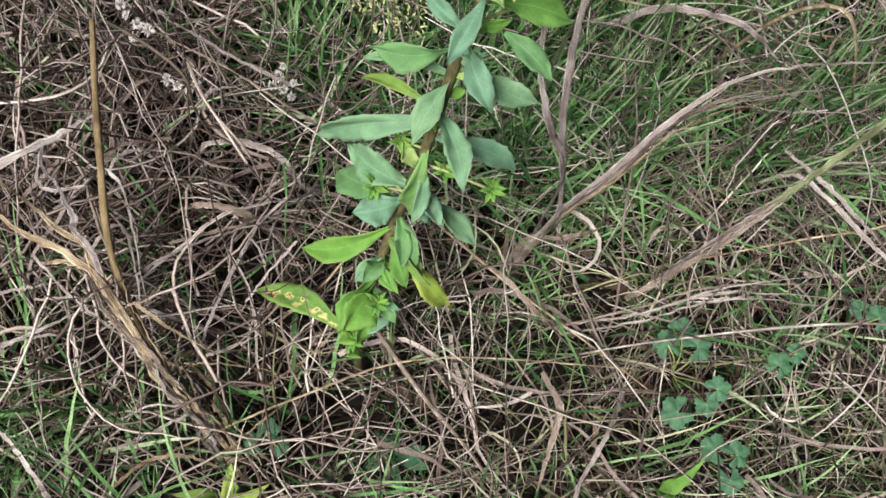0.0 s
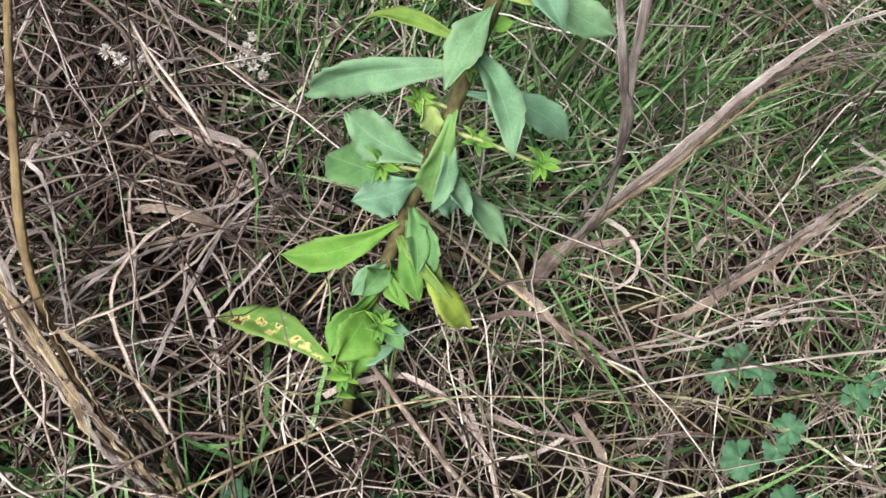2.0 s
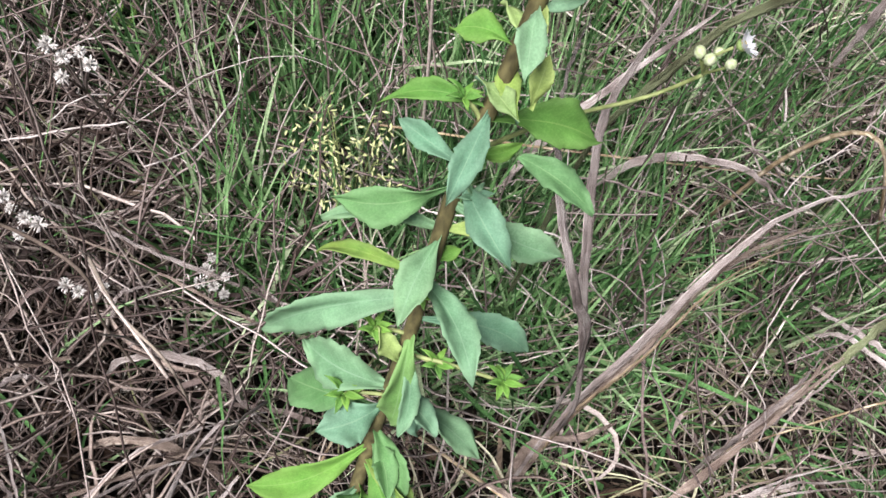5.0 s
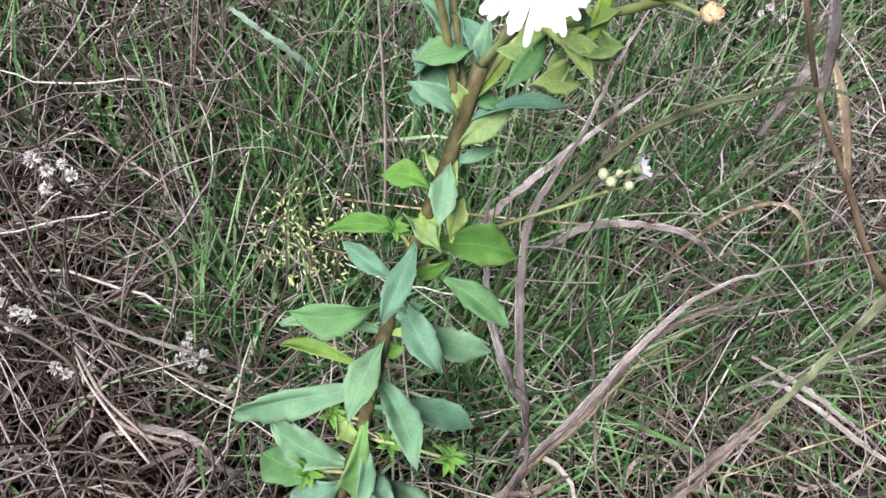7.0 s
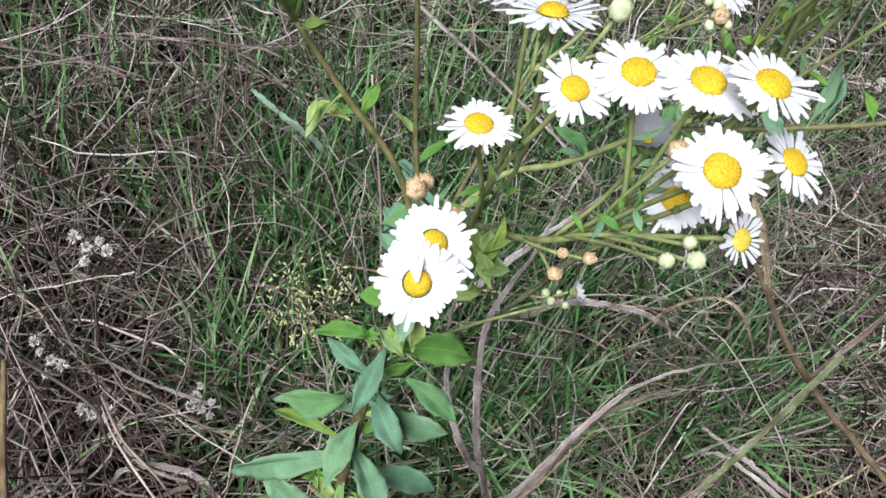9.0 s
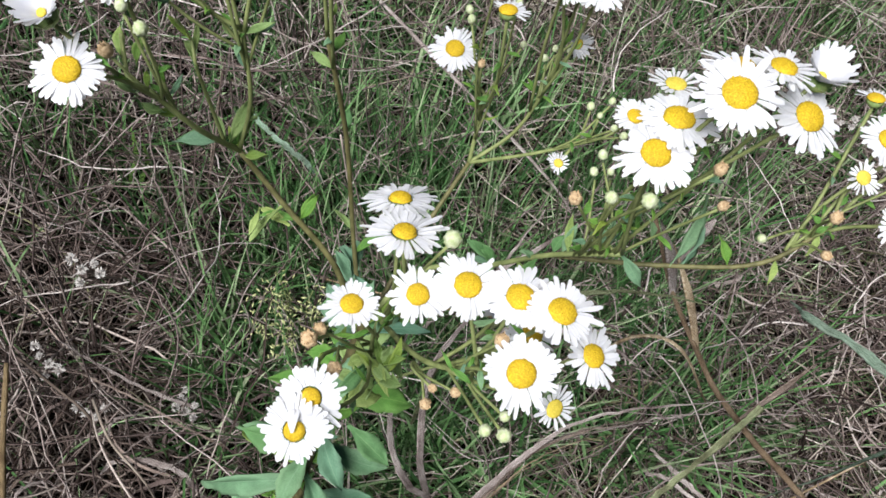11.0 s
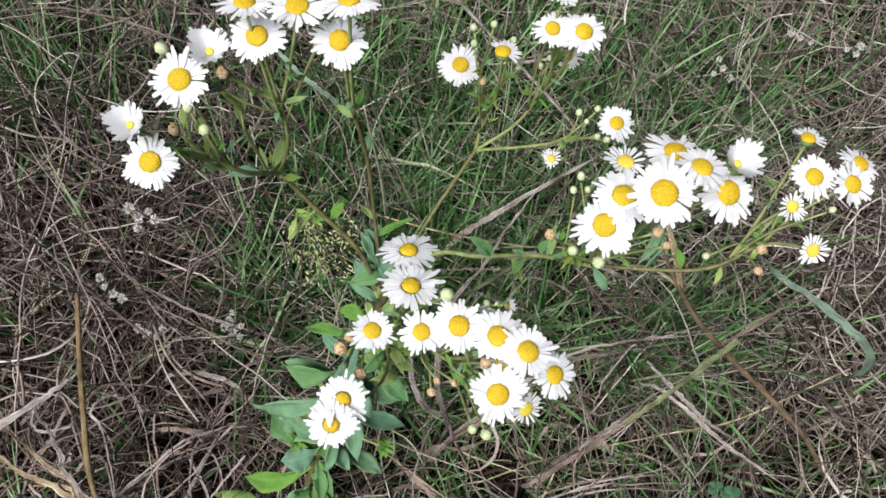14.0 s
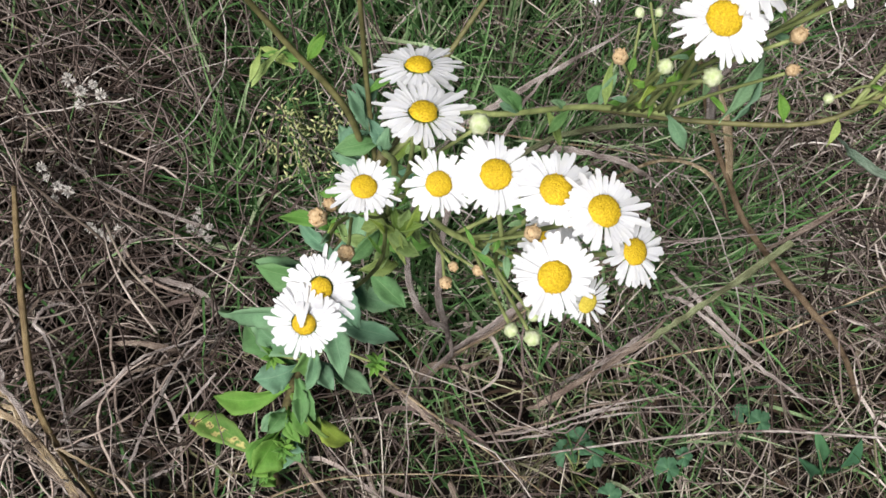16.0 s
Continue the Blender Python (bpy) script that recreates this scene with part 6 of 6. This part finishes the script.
twig_leaf((0.036, 0.197, 0.470), (0.042, 0.213, 0.472), 0.0053, LEAF_PALE, (0.18, -0.48, 1))
twig_leaf((0.037, 0.198, 0.466), (0.038, 0.206, 0.468), 0.0042, LEAF_FRESH, (-0.28, -0.09, 1))
twig_leaf((0.039, 0.199, 0.459), (0.048, 0.197, 0.463), 0.0035, LEAF_YELLOW, (-0.27, -0.31, 1))
twig_leaf((0.038, 0.202, 0.472), (0.045, 0.208, 0.470), 0.0034, LEAF_PALE, (0.19, -0.30, 1))
twig_leaf((0.024, 0.186, 0.510), (0.017, 0.188, 0.512), 0.0034, LEAF_PALE, (-0.12, -0.10, 1))
twig_leaf((0.018, 0.186, 0.519), (0.012, 0.189, 0.522), 0.0026, LEAF_PALE, (-0.38, -0.47, 1))
twig_leaf((0.032, 0.199, 0.513), (0.028, 0.210, 0.512), 0.0025, LEAF_PALE, (0.10, -0.00, 1))
twig_leaf((0.031, 0.204, 0.511), (0.033, 0.212, 0.518), 0.0021, LEAF_PALE, (0.05, -0.48, 1))
twig_leaf((0.031, 0.205, 0.518), (0.024, 0.213, 0.519), 0.0023, LEAF_YELLOW, (-0.40, -0.08, 1))
twig_leaf((0.046, 0.206, 0.515), (0.039, 0.216, 0.515), 0.0025, LEAF_PALE, (-0.06, -0.32, 1))
twig_leaf((0.046, 0.207, 0.518), (0.056, 0.207, 0.524), 0.0027, LEAF_PALE, (0.17, -0.29, 1))
twig_leaf((0.046, 0.204, 0.503), (0.042, 0.213, 0.501), 0.0029, LEAF_UNDER, (-0.32, -0.11, 1))
twig_leaf((0.014, 0.195, 0.522), (0.013, 0.205, 0.525), 0.0034, LEAF_PALE, (-0.23, -0.46, 1))
twig_leaf((0.018, 0.193, 0.522), (0.021, 0.200, 0.528), 0.0028, LEAF_YELLOW, (0.20, -0.00, 1))
twig_leaf((0.053, 0.185, 0.428), (0.041, 0.194, 0.425), 0.0046, LEAF_PALE, (-0.17, -0.49, 1))
twig_leaf((0.043, 0.188, 0.439), (0.039, 0.177, 0.439), 0.0031, LEAF_PALE, (-0.35, -0.07, 1))
twig_leaf((0.057, 0.187, 0.428), (0.063, 0.197, 0.432), 0.0046, LEAF_FRESH, (0.13, -0.33, 1))
twig_leaf((0.035, 0.196, 0.472), (0.031, 0.208, 0.471), 0.0029, LEAF_PALE, (0.00, -0.27, 1))
twig_leaf((0.035, 0.196, 0.473), (0.019, 0.195, 0.476), 0.0048, LEAF_UNDER, (0.00, 0.05, 1))
twig_leaf((0.057, 0.187, 0.428), (0.041, 0.191, 0.425), 0.0044, LEAF_FRESH, (0.33, -0.52, 1))
twig_leaf((0.051, 0.190, 0.436), (0.038, 0.178, 0.431), 0.0038, LEAF_PALE, (-0.21, -0.06, 1))
twig_leaf((0.057, 0.187, 0.428), (0.064, 0.195, 0.434), 0.0044, LEAF_FRESH, (-0.19, -0.32, 1))
twig_leaf((0.039, 0.199, 0.457), (0.039, 0.215, 0.458), 0.0036, LEAF_PALE, (0.34, -0.31, 1))
twig_leaf((0.039, 0.199, 0.457), (0.048, 0.198, 0.460), 0.0030, LEAF_PALE, (-0.03, -0.07, 1))
twig_leaf((0.039, 0.199, 0.459), (0.034, 0.209, 0.462), 0.0035, LEAF_YELLOW, (-0.32, -0.51, 1))
twig_leaf((0.040, 0.200, 0.467), (0.043, 0.214, 0.467), 0.0030, LEAF_YELLOW, (0.23, 0.05, 1))
twig_leaf((0.027, 0.188, 0.504), (0.019, 0.188, 0.507), 0.0028, LEAF_YELLOW, (0.17, -0.53, 1))
twig_leaf((0.021, 0.187, 0.520), (0.013, 0.190, 0.519), 0.0025, LEAF_PALE, (-0.34, -0.05, 1))
twig_leaf((0.021, 0.187, 0.520), (0.020, 0.194, 0.519), 0.0021, LEAF_YELLOW, (0.05, -0.34, 1))
twig_leaf((0.046, 0.204, 0.503), (0.043, 0.212, 0.509), 0.0026, LEAF_PALE, (0.31, -0.29, 1))
twig_leaf((0.075, 0.205, 0.462), (0.076, 0.216, 0.462), 0.0044, LEAF_MID, (-0.25, -0.08, 1))
twig_leaf((0.072, 0.208, 0.498), (0.064, 0.214, 0.500), 0.0034, LEAF_PALE, (-0.15, -0.51, 1))
twig_leaf((0.077, 0.192, 0.406), (0.069, 0.200, 0.410), 0.0032, LEAF_PALE, (0.35, 0.05, 1))
twig_leaf((0.071, 0.208, 0.507), (0.075, 0.218, 0.505), 0.0032, LEAF_FRESH, (-0.08, -0.53, 1))
twig_leaf((0.078, 0.175, 0.382), (0.064, 0.167, 0.381), 0.0104, LEAF, (-0.30, -0.04, 1))
twig_leaf((0.078, 0.177, 0.383), (0.073, 0.193, 0.388), 0.0086, LEAF, (0.27, -0.35, 1))
twig_leaf((0.078, 0.181, 0.388), (0.078, 0.195, 0.388), 0.0074, LEAF, (0.12, -0.28, 1))
twig_leaf((0.077, 0.187, 0.394), (0.096, 0.194, 0.402), 0.0048, LEAF_FRESH, (-0.35, -0.10, 1))
twig_leaf((0.082, 0.128, 0.450), (0.074, 0.126, 0.447), 0.0053, LEAF_PALE, (0.10, -0.50, 1))
twig_leaf((0.082, 0.128, 0.450), (0.089, 0.130, 0.449), 0.0053, LEAF_PALE, (0.28, 0.05, 1))
twig_leaf((0.082, 0.128, 0.450), (0.091, 0.116, 0.453), 0.0044, LEAF_PALE, (-0.29, -0.54, 1))
twig_leaf((0.082, 0.128, 0.450), (0.084, 0.133, 0.447), 0.0049, LEAF_PALE, (-0.10, -0.03, 1))
twig_leaf((0.082, 0.128, 0.450), (0.069, 0.115, 0.448), 0.0053, LEAF_MID, (0.35, -0.37, 1))
twig_leaf((0.082, 0.128, 0.450), (0.087, 0.114, 0.451), 0.0048, LEAF_PALE, (-0.13, -0.26, 1))
twig_leaf((0.076, 0.163, 0.371), (0.063, 0.171, 0.367), 0.0080, LEAF, (-0.27, -0.11, 1))
twig_leaf((0.079, 0.172, 0.379), (0.069, 0.192, 0.384), 0.0093, LEAF, (0.30, -0.49, 1))
twig_leaf((0.079, 0.171, 0.378), (0.075, 0.195, 0.381), 0.0078, LEAF, (0.07, 0.04, 1))
twig_leaf((0.080, 0.163, 0.371), (0.092, 0.163, 0.369), 0.0064, LEAF_MID, (-0.35, -0.54, 1))
twig_leaf((0.078, 0.162, 0.348), (0.073, 0.139, 0.348), 0.0061, LEAF_PALE, (0.15, -0.02, 1))
twig_leaf((0.083, 0.134, 0.443), (0.093, 0.122, 0.440), 0.0046, LEAF_PALE, (0.25, -0.38, 1))
twig_leaf((0.082, 0.128, 0.450), (0.077, 0.130, 0.449), 0.0049, LEAF_YELLOW, (-0.31, -0.25, 1))
twig_leaf((0.130, 0.168, 0.426), (0.124, 0.176, 0.431), 0.0054, LEAF_MID, (-0.05, -0.12, 1))
twig_leaf((0.130, 0.168, 0.426), (0.123, 0.173, 0.423), 0.0039, LEAF_UNDER, (0.34, -0.48, 1))
twig_leaf((0.142, 0.165, 0.443), (0.137, 0.167, 0.445), 0.0038, LEAF_UNDER, (-0.18, 0.04, 1))
twig_leaf((0.147, 0.163, 0.451), (0.152, 0.169, 0.455), 0.0046, LEAF_MID, (-0.23, -0.54, 1))
twig_leaf((0.143, 0.164, 0.445), (0.136, 0.157, 0.440), 0.0043, LEAF_MID, (0.32, -0.01, 1))
twig_leaf((0.149, 0.161, 0.455), (0.155, 0.171, 0.460), 0.0041, LEAF_UNDER, (0.02, -0.39, 1))
twig_leaf((0.157, 0.156, 0.469), (0.167, 0.165, 0.470), 0.0035, LEAF_UNDER, (-0.34, -0.23, 1))
twig_leaf((0.184, 0.153, 0.463), (0.200, 0.176, 0.471), 0.0050, LEAF_UNDER, (0.20, -0.14, 1))
twig_leaf((0.188, 0.153, 0.464), (0.195, 0.163, 0.473), 0.0042, LEAF_UNDER, (0.21, -0.47, 1))
twig_leaf((0.163, 0.152, 0.478), (0.170, 0.143, 0.472), 0.0052, LEAF_UNDER, (-0.33, 0.04, 1))
twig_leaf((0.137, 0.166, 0.437), (0.142, 0.155, 0.432), 0.0044, LEAF_PALE, (0.01, -0.55, 1))
twig_leaf((0.130, 0.168, 0.426), (0.120, 0.177, 0.432), 0.0055, LEAF_MID, (0.33, 0.00, 1))
twig_leaf((0.151, 0.160, 0.457), (0.154, 0.175, 0.459), 0.0037, LEAF_PALE, (-0.22, -0.41, 1))
twig_leaf((0.203, 0.151, 0.467), (0.200, 0.161, 0.472), 0.0035, LEAF_FRESH, (-0.19, -0.22, 1))
twig_leaf((0.218, 0.152, 0.472), (0.214, 0.143, 0.470), 0.0025, LEAF_PALE, (0.34, -0.15, 1))
twig_leaf((0.232, 0.159, 0.478), (0.228, 0.152, 0.473), 0.0027, LEAF_PALE, (-0.03, -0.46, 1))


def head_of(at, normal, size, rays, disc, spin):
    ob = part("flower_head", CUP, plant, basis=facing(at, normal, spin, size))
    sub_part("petals", rays, ob)
    sub_part("disc", disc, ob)
    return ob


def folded_petals(head, ways, seed):
    """Petals bent inwards over the disc, on the sides named in world directions."""
    r = np.random.default_rng(seed)
    turn = head.matrix_basis.to_3x3().inverted()
    verts, faces = [], []
    for way in ways:
        d = turn @ Vector(way)
        mid = math.atan2(d.y, d.x)
        for k in range(3):
            a = mid + (k - 1) * 0.22 + r.normal(0, 0.05)
            out, h = Vector((math.cos(a), math.sin(a), 0)), Vector((-math.sin(a), math.cos(a), 0))
            far = r.uniform(0.0002, 0.0010)
            b = len(verts)
            for q, z, w in ((0.0050, 0.0008, 0.0004), (0.0036, 0.0024, 0.0005), (0.0020, 0.0030, 0.00045), (far, 0.0030, 0.0003)):
                verts += [tuple(out * q - h * w + Vector((0, 0, z))), tuple(out * q + h * w + Vector((0, 0, z)))]
            faces += [(b + 2 * i, b + 2 * i + 2, b + 2 * i + 3, b + 2 * i + 1) for i in range(3)]
    sub_part("folded_petals", mesh_of("folded_petals", verts, faces, [PETAL]), head)


def pedicel(node, at, normal, thick=0.0006):
    n = Vector(normal).normalized()
    low = np.array(Vector(at) - n * 0.003)
    side = np.cross(low - np.array(node), (0.2, 0.3, 1)) * 0.12 * math.sin(900 * at[0])
    mid = (np.array(node) + low) / 2 - np.array(n) * 0.006 + (0, 0, 0.003) + side
    rod("flower_stalk", [node, mid, low], (thick * 1.15, thick), STEM_GREEN, plant, n=9, section=SIX)
    # small bracts along the stalk
    r = np.random.default_rng(int(1e6 * abs(at[0] * at[1])))
    line = smooth_line([node, mid, low], 20)
    for k in range(int(np.linalg.norm(low - np.array(node)) / 0.022)):
        p = line[int(r.uniform(3, 15))]
        d = r.normal(0, 1, 3) * (1, 1, 0.2) + (0, 0, 0.7)
        e = p + d / np.linalg.norm(d) * r.uniform(0.004, 0.009)
        part("bract", leaf_mesh("bract", tuple(p), tuple(e), r.uniform(0.0013, 0.0024), [(LEAF_FRESH, LEAF_UNDER, LEAF_YELLOW)[k % 3], LEAF_UNDER], (0.1, -0.3, 1), 0, 0.05, 0.08, wide_at=0.45, seed=k), plant)


STEPS = {}
FOLDS = {}


def start_of(node, k):
    """Where on the branch below a node a stalk leaves it."""
    low = np.array(STEPS.get(node, node))
    q = (k * 0.37) % 1
    return tuple(np.array(node) + (low - np.array(node)) * (0.75 * q))


def daisies(node, rows):
    for k, (at, normal, mm, kind) in enumerate(rows):
        spin = 7.3 * at[0] * 100
        rays = {"o": RAYS[k % 4], "s": RAYS[(k + 1) % 4], "c": RAYS_CUP, "b": RAYS_BELL, "f": RAYS_FEW, "h": RAYS_HALF}[kind]
        head = head_of(at, normal, mm / 15.4, rays, DISC_B if kind == "b" else DISC_S if kind == "s" else DISC_P if kind in "fc" else DISCS[k % 2], spin)
        if (node, k) in FOLDS:
            folded_petals(head, FOLDS[node, k], k)
        pedicel(start_of(node, k), at, normal)


def buds(node, places, size=1.0, meshes=None, name="bud", label=""):
    for k, at in enumerate(places):
        nrm = np.array(at) - node
        part(name, (meshes or BUD_M)[k % 2], plant, label, basis=facing(at, tuple(nrm / np.linalg.norm(nrm) + (0, 0, 0.6)), k, size * (1 - 0.12 * (k % 3))))
        pedicel(start_of(node, k + 1), at, tuple(nrm / np.linalg.norm(nrm) + (0, 0, 0.6)), 0.00045)


STEPS.update({DL: (0.030, 0.189, 0.495), DU: (0.045, 0.202, 0.49), DF: (0.075, 0.205, 0.46), EU: EN, ER: (0.150, 0.244, 0.395), EC: (0.156, 0.231, 0.398),
              BN: (0.086, 0.152, 0.42), BR: (0.098, 0.124, 0.46), CN: (0.146, 0.163, 0.45), CR: (0.213, 0.151, 0.470)})
# the two front daisies have some petals bent over their discs
FOLDS.update({(BN, 0): [(0.05, 1, 0.3)], (BN, 1): [(-0.3, -1, 0)]})
daisies(BN, [((0.061, 0.094, 0.508), (-0.15, -0.45, 1), 17.5, "s"), ((0.065, 0.102, 0.509), (0.1, -0.25, 1), 17.5, "s"), ((0.076, 0.124, 0.518), (0.0, 0.25, 1), 15.0, "o"),
             ((0.092, 0.121, 0.534), (0.05, -0.1, 1), 14.0, "o"), ((0.089, 0.149, 0.528), (0.0, 0.8, 1), 19.0, "s"), ((0.089, 0.135, 0.539), (0.05, 0.58, 1), 19.0, "s")])
daisies(BR, [((0.104, 0.122, 0.537), (-0.05, 0.1, 1), 17.0, "o"), ((0.116, 0.118, 0.539), (0.1, 0.15, 1), 17.5, "o"), ((0.124, 0.112, 0.546), (0.2, 0.15, 1), 17.0, "o"),
             ((0.135, 0.106, 0.528), (0.45, -0.05, 1), 15.5, "o"), ((0.115, 0.100, 0.537), (0.0, -0.2, 1), 17.5, "o"), ((0.127, 0.096, 0.515), (0.4, -0.5, 0.8), 13.5, "f"),
             ((0.122, 0.113, 0.501), (-0.3, -0.2, 1), 15.5, "o"), ((0.125, 0.118, 0.506), (0.2, 0.2, 1), 15.0, "o"),
             ((0.117, 0.126, 0.505), (-0.2, 0.1, 0.9), 15.5, "b")])
buds(BN, [(0.1, 0.131, 0.545)], 1.3)
buds(BR, [(0.112, 0.088, 0.525), (0.108, 0.090, 0.521), (0.113, 0.093, 0.522)], 1.1)
buds(BN, [(0.064, 0.121, 0.498), (0.071, 0.111, 0.503), (0.067, 0.125, 0.494)], 1.25, HUSK_M, "spent_head", "tan spent flower head")
buds((0.095, 0.122, 0.465), [(0.097, 0.105, 0.481), (0.106, 0.108, 0.482), (0.099, 0.109, 0.484)], 0.9, HUSK_M, "spent_head", "tan spent flower head")
buds(BR, [(0.113, 0.111, 0.527)], 1.0, HUSK_M, "spent_head", "tan spent flower head")

daisies(DL, [((0.008, 0.177, 0.545), (-0.05, -0.3, 1), 17.0, "o"), ((0.005, 0.185, 0.556), (-0.12, -0.12, 1), 17.5, "b"), ((0.018, 0.202, 0.551), (-0.05, -0.1, 1), 18.5, "o")])
daisies(DU, [((0.027, 0.212, 0.549), (0.05, 0.0, 1), 19.0, "b"), ((0.043, 0.214, 0.556), (0, -0.1, 1), 17.0, "o"), ((0.041, 0.219, 0.568), (0, 0.5, 1), 16.5, "o"),
             ((0.057, 0.217, 0.569), (0, 0.3, 1), 18.0, "o")])
daisies(DF, [((0.069, 0.211, 0.558), (0.05, -0.1, 1), 17.0, "o"), ((0.073, 0.214, 0.578), (0, 0.5, 1), 17.0, "o")])
buds(DL, [(0.026, 0.185, 0.551), (0.020, 0.194, 0.548)], 1.1)
buds(DU, [(0.012, 0.213, 0.551), (0.062, 0.214, 0.552)], 1.2)
buds(DL, [(0.011, 0.194, 0.529)], 1.0, HUSK_M, "spent_head", "tan spent flower head")
buds(DU, [(0.030, 0.207, 0.545)], 1.0, HUSK_M, "spent_head", "tan spent flower head")

daisies(EU, [((0.119, 0.257, 0.439), (0.0, -0.1, 1), 19.0, "o"), ((0.132, 0.241, 0.485), (0, 0.4, 0.9), 16.5, "h")])
daisies(ER, [((0.152, 0.248, 0.491), (0, 0.05, 1), 15.5, "o"), ((0.165, 0.247, 0.490), (0.1, 0, 1), 18.0, "o"), ((0.155, 0.256, 0.505), (0, 0.5, 1), 15.0, "o"),
             ((0.164, 0.261, 0.514), (0.1, 0.3, 1), 16.0, "o"), ((0.171, 0.262, 0.436), (0.3, -0.6, 0.5), 12.0, "c")])
daisies(EC, [((0.191, 0.228, 0.435), (0.1, 0, 1), 17.0, "o"), ((0.164, 0.22, 0.410), (0, -0.1, 1), 11.0, "f")])
buds(EU, [(0.126, 0.275, 0.441), (0.127, 0.246, 0.50), (0.143, 0.247, 0.457), (0.124, 0.26, 0.455), (0.138, 0.25, 0.478)], 1.0)
buds(ER, [(0.159, 0.262, 0.426), (0.163, 0.264, 0.43), (0.166, 0.256, 0.44)], 0.9)
buds(EC, [(0.187, 0.222, 0.430), (0.180, 0.220, 0.440), (0.178, 0.231, 0.431), (0.175, 0.236, 0.43), (0.183, 0.236, 0.434)], 1.0)
buds(EU, [(0.128, 0.245, 0.447)], 0.8, HUSK_M, "spent_head", "tan spent flower head")

daisies(CN, [((0.150, 0.150, 0.551), (-0.05, 0.0, 1), 18.8, "o"), ((0.157, 0.159, 0.552), (0.0, 0.3, 1), 19.5, "o"), ((0.163, 0.154, 0.572), (0.0, -0.05, 1), 20.5, "o"),
             ((0.160, 0.172, 0.547), (0, 0.4, 0.9), 15.0, "f"), ((0.174, 0.172, 0.555), (0.1, 0.6, 1), 19.0, "o"), ((0.190, 0.159, 0.553), (0.25, -0.15, 1), 20.0, "o"),
             ((0.191, 0.166, 0.560), (0.12, 0.05, 1), 18.0, "b"), ((0.176, 0.162, 0.570), (0.15, 0.4, 0.9), 16.0, "o")])
daisies(CR, [((0.243, 0.177, 0.508), (0.05, -0.05, 1), 17.0, "o"), ((0.241, 0.150, 0.503), (-0.1, -0.4, 0.9), 13.5, "f"), ((0.244, 0.193, 0.506), (0, 0.5, 0.9), 14.0, "h"),
             ((0.258, 0.174, 0.507), (0.2, -0.1, 1), 17.0, "o"), ((0.264, 0.183, 0.504), (0.3, 0.3, 1), 16.0, "o"), ((0.237, 0.168, 0.500), (0, -0.3, 1), 13.0, "f")])
buds(CN, [(0.148, 0.139, 0.548), (0.143, 0.146, 0.535)], 1.2)
buds(CN, [(0.163, 0.191, 0.473), (0.160, 0.186, 0.47), (0.166, 0.186, 0.47)], 1.0)
buds(CN, [(0.141, 0.158, 0.509), (0.169, 0.149, 0.545), (0.180, 0.150, 0.52)], 1.0, HUSK_M, "spent_head", "tan spent flower head")
buds(CR, [(0.217, 0.149, 0.513), (0.224, 0.145, 0.492)], 1.0, HUSK_M, "spent_head", "tan spent flower head")
buds(CR, [(0.205, 0.152, 0.490), (0.250, 0.165, 0.505)], 0.9)

# a side shoot with buds and one half-open flower, lower on the stem
SW = (0.144, 0.163, 0.300)
branch([on_stem(0.30), (0.095, 0.158, 0.285), (0.132, 0.168, 0.280), SW], 0.0009, 0.0007)
buds(SW, [(0.141, 0.161, 0.312), (0.147, 0.158, 0.313), (0.146, 0.165, 0.310), (0.140, 0.166, 0.309)], 1.2)
daisies(SW, [((0.151, 0.163, 0.316), (0.8, -0.2, 0.7), 10.5, "c")])
